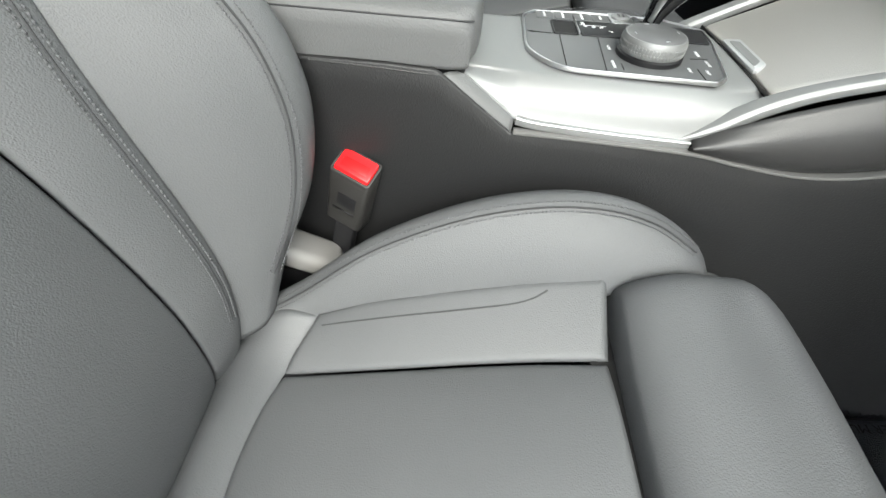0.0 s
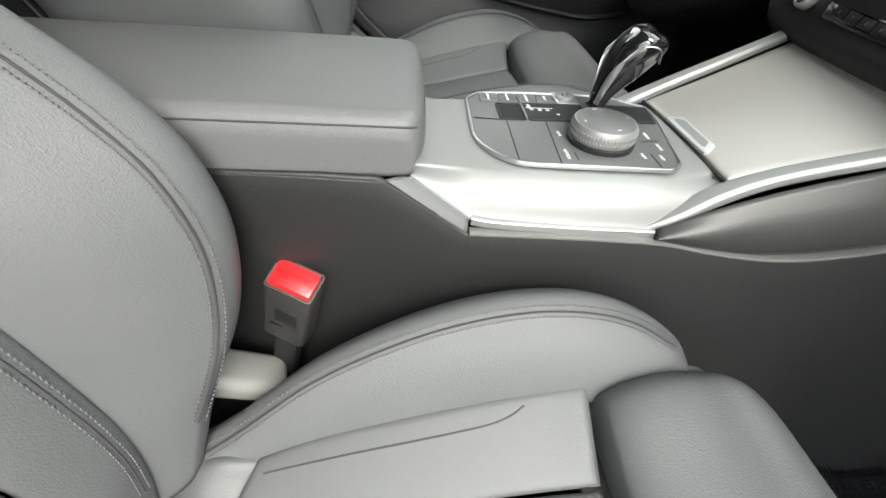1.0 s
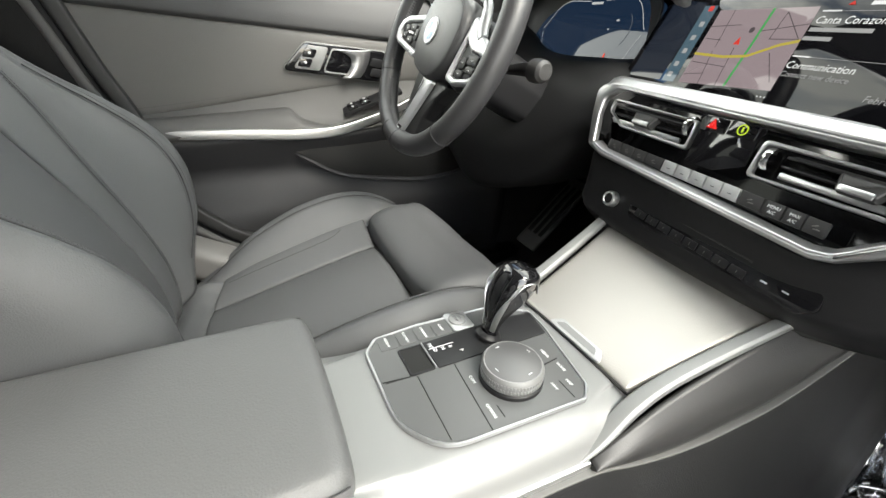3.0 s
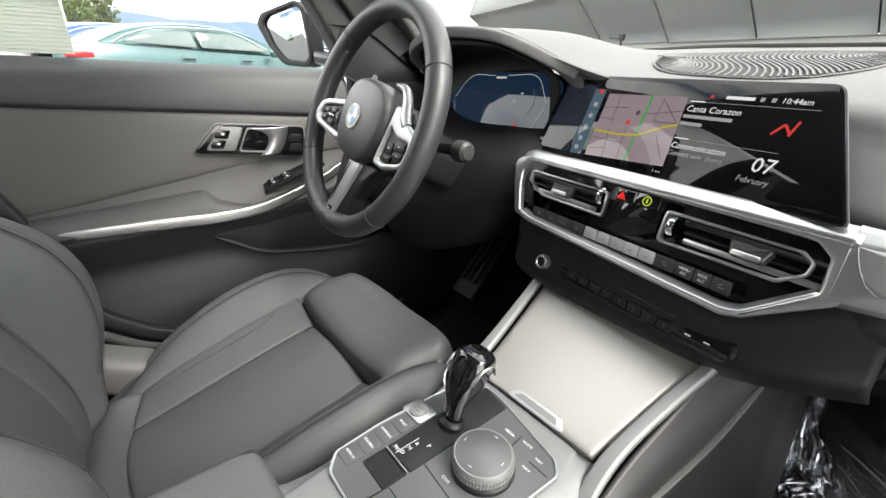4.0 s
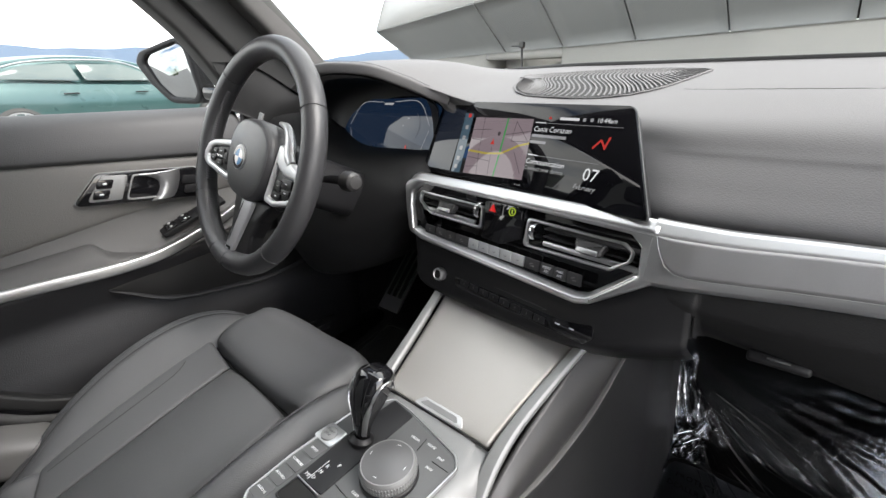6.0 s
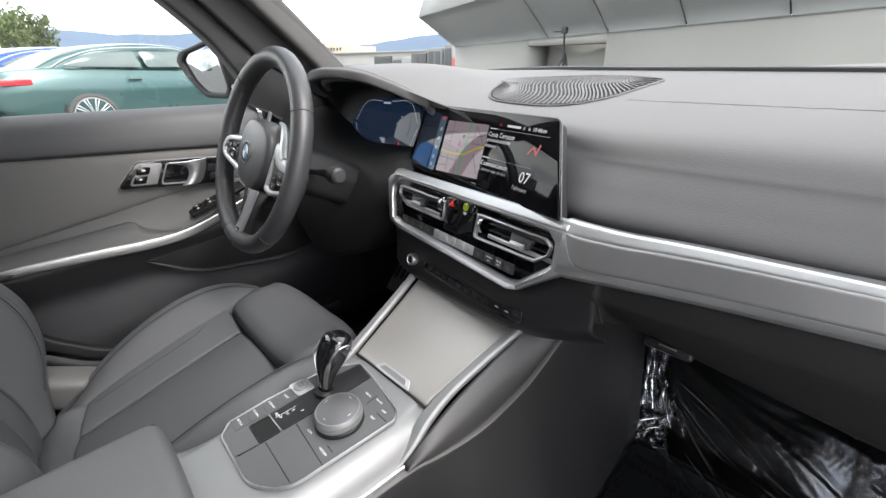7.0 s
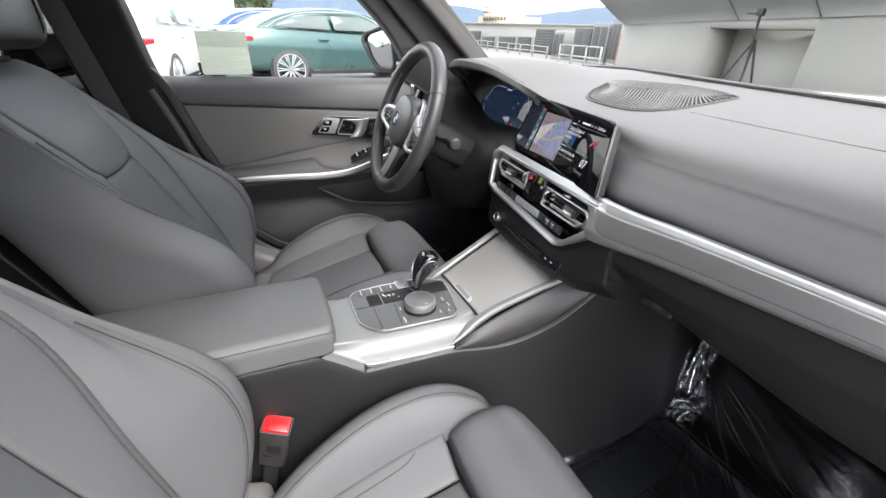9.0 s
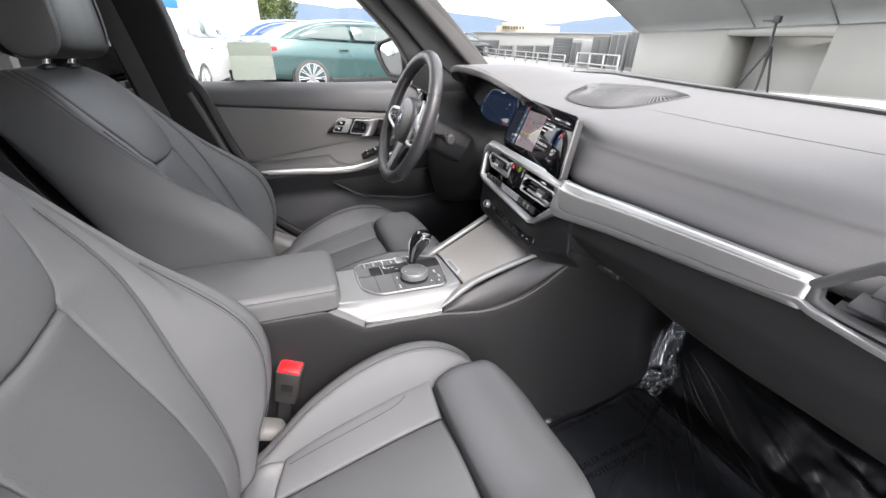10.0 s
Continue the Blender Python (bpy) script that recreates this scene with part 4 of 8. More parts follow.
def build_stack():
    """The middle of the dashboard: silver ring, two vents, climate keys, radio keys."""
    st = thing("centre_stack", "gloss black centre stack with silver ring, air vents and climate keys", "control panel", m=STACK)

    def add(name, bm, mat, label="", z=0.0, **k):
        return part(name, bm, mat, st, label, m=Matrix.Translation((0, 0, z)), **k)

    outer = [(-0.19, 0.0545), (0.197, 0.0317), (0.201, 0.018), (0.197, -0.016), (0.134, -0.056), (0.118, -0.060), (-0.148, -0.037), (-0.178, -0.028), (-0.194, 0.012), (-0.203, 0.045)]
    inner = [(-0.163, 0.049), (0.164, 0.0265), (0.176, 0.016), (0.1775, -0.0130), (0.1320, -0.0508), (0.117, -0.0538), (-0.1485, -0.0302), (-0.1685, -0.0228), (-0.180, 0.012), (-0.183, 0.034)]
    ro = [0.02, 0.004, 0.002, 0.022, 0.006, 0.008, 0.01, 0.012, 0.02, 0.014]
    seg = 4
    O, I = rounded(outer, ro, seg), rounded(inner, [0.012, 0.008, 0.006, 0.006, 0.006, 0.008, 0.01, 0.01, 0.014, 0.01], seg)
    add("silver_ring", slab(O, 0.010, 0.0035, seg=3, hole=I, z=-0.004), BRIGHT, "bright satin silver ring")
    # bevelled bands: over the ring's top and inside its foot
    xs = np.linspace(-0.190, 0.189, 40)
    tops = np.interp(xs, [-0.19, 0.197], [0.066, 0.0432]) - 0.006 * np.clip((-0.170 - xs) / 0.02, 0, 1) ** 2
    band = [[(x, y + 0.001, -0.0015) for x, y in zip(xs, tops)], [(x, y - 0.0125, 0.0062) for x, y in zip(xs, tops)]]
    add("upper_band", sheet(straight(band, 60, 4), thick=0.003), BRIGHT, "bright bevelled upper edge of the ring")
    u = np.linspace(0, 1, 60)
    at_u = [0, 0.06, 0.80, 0.85, 1]
    back = np.array([np.interp(u, at_u, c) for c in ((-0.165, -0.147, 0.115, 0.129, 0.172), (-0.018, -0.024, -0.0478, -0.0448, -0.0115))]).T
    front = np.array([np.interp(u, at_u, c) for c in ((-0.1685, -0.1485, 0.117, 0.132, 0.1775), (-0.0228, -0.0302, -0.0538, -0.0508, -0.0132))]).T
    band = [[(x, y, -0.006) for x, y in back], [(x, y, 0.0061) for x, y in front]]
    add("lower_band", sheet(straight(band, 60, 4), thick=0.002), BRIGHT, "bright bevelled lower edge of the ring")
    add("backing", slab(I, 0.003, z=-0.03), PIANO, "gloss black infill")
    face = [(-0.033, 0.0385), (0.030, 0.0345), (0.030, -0.004), (0.0, -0.0155), (-0.0335, -0.0135)]
    add("middle_face", slab(rounded(face, 0.003, 3), 0.006, 0.001, z=-0.008), PIANO, "gloss black plate between the vents")
    # vents
    for name, pts in (("vent_l", [(-0.172, 0.038), (-0.038, 0.0295), (-0.0375, -0.003), (-0.143, 0.004), (-0.172, 0.022)]), ("vent_r", [(0.0345, 0.025), (0.157, 0.0165), (0.1675, 0.008), (0.166, -0.003), (0.147, -0.0165), (0.0335, -0.011)])):
        vent = new("air_vent")
        vent.parent = st
        O2 = rounded(pts, 0.006, 3)
        cx = sum(p[0] for p in pts) / len(pts)
        cy = sum(p[1] for p in pts) / len(pts)
        I2 = rounded([(cx + (x - cx) * 0.945, cy + (y - cy) * 0.80) for x, y in pts], 0.004, 3)
        part("vent_frame", slab(O2, 0.006, 0.0015, hole=I2, z=-0.008), BRIGHT, vent, "bright silver vent frame")
        part("vent_back", slab(I2, 0.001, z=-0.028), DARK_GAP, vent)
        x0, x1 = min(p[0] for p in I2), max(p[0] for p in I2)
        slope = -0.062
        for k, dy in enumerate((0.0085, -0.0005, -0.0095)):
            half = (x1 - x0) / 2 - (0.002 if k != 2 else 0.016)
            part("slat", box(2 * half, 0.0028, 0.016, 0.0008), SATIN_BLACK, vent, m=pose(cx, cy + dy, -0.017, 10, 0, math.degrees(slope)))
        part("chrome_slat", box((x1 - x0) * 0.93, 0.0060, 0.005, 0.0015), BRIGHT, vent, m=pose(cx, cy - 0.0095, -0.0085, 0, 0, math.degrees(slope)))
        tab = part("tab", slab(rounded([(-0.019, 0.008), (0.019, 0.008), (0.014, -0.007), (-0.014, -0.007)], 0.003, 3), 0.010, 0.003, seg=3, z=-0.004), CHEEK, vent, "dark slider tab", m=pose(cx + 0.002, cy - 0.001, -0.006, -18, 0, math.degrees(slope)))
        part("tab_lip", box(0.025, 0.0055, 0.004, 0.0014, 2, at=(0, -0.0048, 0.0055)), BRIGHT, tab, "silver lip of the tab")
        wx = x1 - 0.008 if name == "vent_l" else x0 + 0.006
        part("thumb_wheel", lathe([(0.0, -0.0035), (0.0105, -0.0035), (0.0115, -0.002), (0.0115, 0.002), (0.0105, 0.0035), (0.0, 0.0035)], 28), CHROME, vent, "chrome thumb wheel", m=pose(wx, cy + (0.0045 if name == "vent_l" else 0.0055) - slope * 0, -0.010, 0, 90, 0))
    # hazard and assist keys
    for x, col, name in ((-0.020, (0.9, 0.02, 0.02), "hazard"), (0.0118, (0.55, 0.75, 0.05), "assist")):
        key = add("hazard_key" if name == "hazard" else "assist_key", slab(rounded([(x - 0.0145, 0.0365), (x + 0.0145, 0.035), (x + 0.0145, 0.0205), (x - 0.0145, 0.0215)], 0.001, 2), 0.002, 0.0005, z=-0.0025), PIANO)
        lamp = glow(name + "_glow", col, 0.22)
        if name == "hazard":
            part("triangle", slab([(x - 0.006, 0.0245), (x + 0.006, 0.024), (x, 0.0345)], 0.0002), lamp, key, "red lit triangle", m=Matrix.Translation((0, 0, -0.0003)))
            part("clear_field", slab([(x - 0.014, 0.036), (x - 0.006, 0.0357), (x - 0.006, 0.0215), (x - 0.014, 0.022)], 0.0002), PANEL_GREY, key, m=Matrix.Translation((0, 0, -0.0004)))
        else:
            part("lit_ring", slab([(x + 0.0055 * math.cos(a / 8 * math.pi), 0.0283 + 0.0055 * math.sin(a / 8 * math.pi)) for a in range(16)], 0.0003, hole=[(x + 0.0042 * math.cos(a / 8 * math.pi), 0.0283 + 0.0042 * math.sin(a / 8 * math.pi)) for a in range(16)]), lamp, key, "green-yellow lit ring", m=Matrix.Translation((0, 0, -0.0004)))
            part("lit_bar", box(0.002, 0.005, 0.0003), lamp, key, m=Matrix.Translation((x, 0.0283, -0.0004)))
    # row of climate keys
    def row(x):
        return -0.0175 - 0.0285 * (x + 0.141) / 0.255 + 0.0195, -0.0275 - 0.0170 * (x + 0.141) / 0.255

    edges = [-0.150, -0.126, -0.104, -0.083, -0.057, -0.0375, -0.0185, 0.0005, 0.020, 0.0395, 0.063, 0.082, 0.0995, 0.118]
    for k, (a, b) in enumerate(zip(edges, edges[1:])):
        lit = 4 <= k <= 8
        ta, tb = -0.0135 - 0.0600 * (a + 0.15) / 1.0, -0.0135 - 0.0600 * (b + 0.15) / 1.0
        pts = [(a + 0.0006, ta - 0.0125), (b - 0.0006, tb - 0.0125), (b - 0.0012, tb + 0.001), (a + 0.0002, ta + 0.001)]
        key = add("climate_key", slab(rounded(pts, 0.0012, 2), 0.0035, 0.0008, z=-0.007), TAB if lit else KEY_GREY, "silver temperature key" if lit else "")
        cx, cy = (a + b) / 2, (ta + tb) / 2 - 0.0058
        if k in (10, 11):
            for j, word in enumerate(("MENU" if k == 10 else "MAX", "A/C")):
                lettering("key_writing", word, 0.0042, PRINT, Matrix.Translation((cx, cy + 0.0022 - 0.0048 * j, 0.0)) @ pose(0, 0, -0.0034, 0, 0, -3.4), key)
        elif lit:
            part("key_mark", box(0.004, 0.0008, 0.0002), PANEL_GREY, key, m=pose(cx, cy - 0.001, -0.0034))
        else:
            part("key_mark", box(0.0045, 0.0012, 0.0002), LEDGE, key, m=pose(cx - 0.001, cy + 0.001, -0.0034, 0, 0, 20))
            part("key_mark", box(0.0050, 0.0012, 0.0002), LEDGE, key, m=pose(cx + 0.001, cy - 0.0018, -0.0034))
    # lower body with volume knob and radio keys
    rows = []
    for x, t, b in ((-0.172, -0.030, -0.10), (-0.15, -0.040, -0.112), (-0.05, -0.046, -0.118), (0.05, -0.053, -0.118), (0.105, -0.060, -0.115), (0.148, -0.050, -0.106), (0.170, -0.038, -0.099), (0.195, -0.028, -0.091), (0.225, -0.026, -0.081)):
        d = float(np.interp(x, [0.15, 0.19, 0.222], [0, -0.003, -0.012]))
        e = float(np.interp(x, [0.15, 0.19, 0.222], [0, -0.002, -0.006]))
        rows.append([(x, t + 0.012, -0.012 + d * 0.6), (x, t - 0.004, -0.006 + d), (x, t * 0.6 + b * 0.4, -0.012 + d + 0.4 * e), (x, t * 0.25 + b * 0.75, -0.017 + d + 0.75 * e), (x, b, -0.022 + d + e), (x, b - 0.018, -0.06 + d + e)])
    add("lower_body", sheet(net(rows, 40, 24, 0), flip=True, thick=0.003), SATIN_BLACK, "satin black lower body")
    knob = add("volume_knob", lathe([(0.0125, 0), (0.0128, 0.010), (0.0115, 0.0135), (0.009, 0.014), (0.0082, 0.0125), (0, 0.0125)], 32), BRIGHT, "round silver volume knob", z=0)
    knob.matrix_basis = pose(-0.109, -0.084, -0.014) @ Matrix.Scale(0.80, 4)
    part("knob_face", lathe([(0.0083, 0.0), (0, 0.0004)], 24), SATIN_BLACK, knob, m=pose(0, 0, 0.0127))
    plate = rounded([(-0.085, -0.0655), (0.138, -0.082), (0.140, -0.098), (0.128, -0.1075), (-0.078, -0.0955)], 0.008, 4)
    add("radio_plate", slab(plate, 0.004, 0.001, z=-0.0175), PIANO, "gloss black radio panel")
    add("radio_slot", box(0.150, 0.0016, 0.002, 0.0006), CHEEK, z=0).matrix_basis = pose(0.003, -0.0765, -0.0128, 0, 0, -4.4)
    for k in range(8):
        x = -0.060 + k * 0.0185
        key = add("radio_key", box(0.0160, 0.0085, 0.0016, 0.0005), SATIN_BLACK)
        key.matrix_basis = pose(x, -0.0865 - 0.079 * (x + 0.06) , -0.0128, 0, 0, -4.4)
        part("key_mark", box(0.0008, 0.0028, 0.0002), LEDGE, key, m=pose(0, 0, 0.0009))
    for x in (0.094, 0.113):
        add("radio_key", box(0.012, 0.004, 0.0008, 0.0003), PRINT).matrix_basis = pose(x, -0.0945, -0.0132, 0, 0, -4.4) @ Matrix.Diagonal((0.5, 0.35, 1, 1))
    return st


def build_screen():
    sc = thing("infotainment_screen", "wide glossy display showing a street map, on top of the dashboard", "screen", m=SCREEN)
    glass_pts = rounded([(-0.204, -0.056), (0.200, -0.0535), (0.146, 0.0585), (-0.194, 0.061)], [0.006, 0.004, 0.014, 0.012], 5)
    part("housing_rim", slab([(x * 1.004 + 0.0004, y * 1.01) for x, y in glass_pts], 0.0015, 0.0005, z=-0.0025), PANEL_GREY, sc, "thin bright edge of the housing")
    part("housing", slab([(x * 0.985, y * 0.96) for x, y in glass_pts], 0.012, z=-0.015), SATIN_BLACK, sc)
    part("glass_front", slab(glass_pts, 0.004, 0.001, z=-0.003), SCREEN_GLASS, sc, "glossy black glass")
    z = 0.0011

    def flat(name, pts, mat, up=0.0, label=""):
        return part(name, slab(pts, 0.0001), mat, sc, label, m=Matrix.Translation((0, 0, z + up)), smooth=False)

    paper = glow("map_paper", (0.50, 0.40, 0.45), 0.135)
    road = glow("map_road", (0.16, 0.13, 0.15), 0.108)
    yellow = glow("map_yellow", (0.75, 0.62, 0.10), 0.144)
    green = glow("map_green", (0.10, 0.55, 0.16), 0.144)
    white = glow("screen_white", (0.8, 0.82, 0.85), 0.27)
    grey = glow("screen_grey", (0.45, 0.46, 0.48), 0.19)
    red = glow("screen_red", (0.8, 0.05, 0.04), 0.19)
    navy = glow("screen_navy", (0.03, 0.05, 0.10), 0.063)
    side = glow("screen_side", (0.16, 0.30, 0.42), 0.09)
    flat("dark_field", [(-0.192, -0.050), (-0.128, -0.049), (-0.128, 0.046), (-0.186, 0.052)], navy)
    flat("icon_bar", [(-0.124, -0.0495), (-0.103, -0.0485), (-0.108, 0.0425), (-0.128, 0.0425)], side)
    mp = [(-0.0945, -0.0475), (0.0255, -0.0400), (0.0145, 0.0390), (-0.1000, 0.0370)]
    flat("street_map", mp, paper, label="pale lilac street map")

    def on(u, v):
        a, b, c, d = (Vector(p) for p in (mp[0], mp[1], mp[2], mp[3]))
        return tuple((a * (1 - u) + b * u) * (1 - v) + (d * (1 - u) + c * u) * v)

    def way(pts, w, mat, up):
        p = [Vector(on(*q)) for q in pts]
        for a, b in zip(p, p[1:]):
            n = (b - a).normalized()
            n = Vector((-n.y, n.x)) * w / 2
            flat("map_line", [tuple(a + n), tuple(a - n), tuple(b - n), tuple(b + n)], mat, up)

    for pts in ([(0.0, 0.78), (0.35, 0.80)], [(0.18, 1), (0.2, 0.5)], [(0.02, 0.3), (0.45, 0.25)], [(0.25, 0), (0.2, 0.45)], [(0.72, 0.62), (0.75, 0.95), (0.98, 0.62), (0.72, 0.62)], [(0.6, 0.72), (1, 0.8)], [(0.45, 0), (0.42, 0.5)], [(0.8, 0.45), (0.95, 0.1)], [(0.02, 0.62), (0.22, 0.6)], [(0.02, 0.12), (0.25, 0.15)]):
        way(pts, 0.0008, road, 0.0002)
    way([(0.55, 0.0), (0.58, 0.5), (0.60, 1.0)], 0.0030, green, 0.0003)
    way([(0.0, 0.41), (0.35, 0.38), (0.60, 0.40), (0.85, 0.55), (1.0, 0.60)], 0.0030, yellow, 0.0004)
    c = Vector(on(0.42, 0.58))
    flat("car_mark", [(c.x - 0.004, c.y - 0.003), (c.x + 0.004, c.y - 0.003), (c.x, c.y + 0.005)], red, 0.0005)
    c = Vector(on(0.5, 0.73))
    flat("pin_mark", rounded([(c.x - 0.003, c.y - 0.003), (c.x + 0.003, c.y - 0.003), (c.x + 0.003, c.y + 0.003), (c.x - 0.003, c.y + 0.003)], 0.003, 3), road, 0.0005)
    for k, y in enumerate((0.036, 0.018, 0.002, -0.014, -0.030, -0.043)):
        flat("bar_icon", rounded([(-0.119, y), (-0.112, y), (-0.1125, y + 0.006), (-0.1195, y + 0.006)], 0.001, 2), red if k == 0 else grey, 0.0002)

    def words(text, x, y, size, mat, align="LEFT", shear=0.06, turn=0.3):
        lettering("screen_writing", text, size, mat, pose(x, y, z + 0.0003, 0, 0, turn), sc, 0.00003, align, shear)

    def bar(x, y, w, h, mat):
        flat("screen_line", [(x, y), (x + w, y), (x + w, y + h), (x, y + h)], mat, 0.0002)

    bar(0.0195, 0.0345, 0.122, 0.0004, grey)
    bar(0.0195, 0.0343, 0.017, 0.0012, white)
    words("Canta Corazon", 0.0195, 0.0265, 0.0095, white)
    bar(0.0195, 0.0165, 0.054, 0.0036, grey)
    bar(0.0195, 0.0085, 0.026, 0.0036, grey)
    bar(0.0225, -0.0065, 0.105, 0.0004, grey)
    bar(0.0225, -0.0067, 0.017, 0.0012, white)
    words("Communication", 0.0225, -0.0145, 0.0095, white)
    words("Connect new device", 0.0225, -0.0230, 0.0075, grey)
    words("07", 0.122, -0.0200, 0.0200, white, "CENTER", 0.0)
    words("February", 0.119, -0.0345, 0.0080, grey, "CENTER")
    words("10:44am", 0.133, 0.0410, 0.0075, white, "RIGHT")
    bar(0.056, 0.0395, 0.028, 0.0032, white)
    for x in (0.089, 0.099):
        bar(x, 0.0390, 0.004, 0.004, grey)
    flat("up_mark", [(0.038, 0.040), (0.044, 0.040), (0.041, 0.0435)], red, 0.0002)
    for a, b in (((0.113, 0.010), (0.121, 0.020)), ((0.121, 0.020), (0.128, 0.012)), ((0.1275, 0.010), (0.131, 0.024))):
        a, b = Vector(a), Vector(b)
        n = (b - a).normalized()
        n = Vector((-n.y, n.x)) * 0.0012
        flat("red_emblem", [tuple(a + n), tuple(a - n), tuple(b - n), tuple(b + n)], red, 0.0003)
    for k in range(3):
        bar(0.016 + 0.004 * k, -0.0475, 0.0012, 0.0012, white)
    return sc


def build_cluster():
    m = axes((-0.385, 0.315, 0.945), (0.985, -0.10, 0), (0.03, 0.30, 0.953))
    cl = thing("instrument_display", "dark blue glossy instrument display under the hood", "instrument panel", m=m)
    face = rounded([(-0.155, -0.058), (0.150, -0.060), (0.168, -0.01), (0.158, 0.048), (0.10, 0.064), (-0.13, 0.064), (-0.165, 0.03)], [0.01, 0.014, 0.02, 0.02, 0.02, 0.02, 0.02], 4)
    part("bezel", slab([(x * 1.06, y * 1.1) for x, y in face], 0.010, 0.003, z=-0.012), PIANO, cl)
    part("display_face", slab(face, 0.002), glow("cluster_blue", (0.03, 0.08, 0.19), 0.06), cl, "dark blue lit face")
    white, red = glow("cluster_white", (0.75, 0.78, 0.82), 0.15), glow("cluster_red", (0.9, 0.06, 0.03), 0.27)
    for pts in ([(0.02, 0.058), (0.095, 0.056), (0.135, 0.012)], [(0.134, 0.004), (0.105, -0.046), (0.045, -0.050)], [(-0.02, 0.058), (-0.095, 0.056), (-0.138, 0.012)], [(-0.137, 0.004), (-0.11, -0.046), (-0.05, -0.05)]):
        part("gauge_line", sweep([(x, y, 0.0026) for x, y in pts], oval(0.0006, 0.0003, 6), n=24), white, cl)
    part("gauge_line", sweep([(0.075 + 0.03 * math.cos(a), 0.012 + 0.03 * math.sin(a), 0.0026) for a in np.linspace(-0.9, 0.9, 14)], oval(0.0006, 0.0003, 6)), glow("cluster_dim", (0.3, 0.33, 0.38), 0.09), cl)
    part("red_mark", box(0.010, 0.004, 0.0003), red, cl, m=pose(0.143, 0.028, 0.0025))
    part("red_mark", box(0.020, 0.003, 0.0003), red, cl, m=pose(0.07, -0.036, 0.0025))
    part("red_mark", box(0.003, 0.010, 0.0003), red, cl, m=pose(0.072, -0.031, 0.0026))
    part("white_bar", box(0.030, 0.004, 0.0003), white, cl, m=pose(0.0, 0.054, 0.0025))
    for x, y, w in ((0.012, -0.05, 0.012), (0.10, -0.053, 0.012), (0.07, 0.026, 0.006), (0.055, 0.012, 0.003)):
        part("white_bar", box(w, 0.0028, 0.0003), white, cl, m=pose(x, y, 0.0025))
    return cl


build_dashboard()
build_end_vent()
build_stack()
build_screen()
build_cluster()

# ---------------------------------------------------------------- seats
def stitch_line(name, pts, parent, m, off, count, up, label="", mat=None):
    """A row of short threads along a curve, off to its side."""
    p = crom(np.array(pts, float), count + 1)
    bm = bmesh.new()
    for k in range(count):
        a, b = Vector(p[k]), Vector(p[k + 1])
        d = (b - a).normalized()
        u = Vector(up(a) if callable(up) else up)
        n = d.cross(u).normalized()
        own = bmesh.new()
        bmesh.ops.create_cube(own, size=1.0)
        own.transform(axes((a + b) / 2 + n * off + u.normalized() * 0.0006, d, n) @ Matrix.Diagonal(((b - a).length * 0.58, 0.0010, 0.0010, 1)))
        join(bm, own)
    return tagged(part(name, bm, mat or THREAD, parent, label, m=m), kind="stuff")


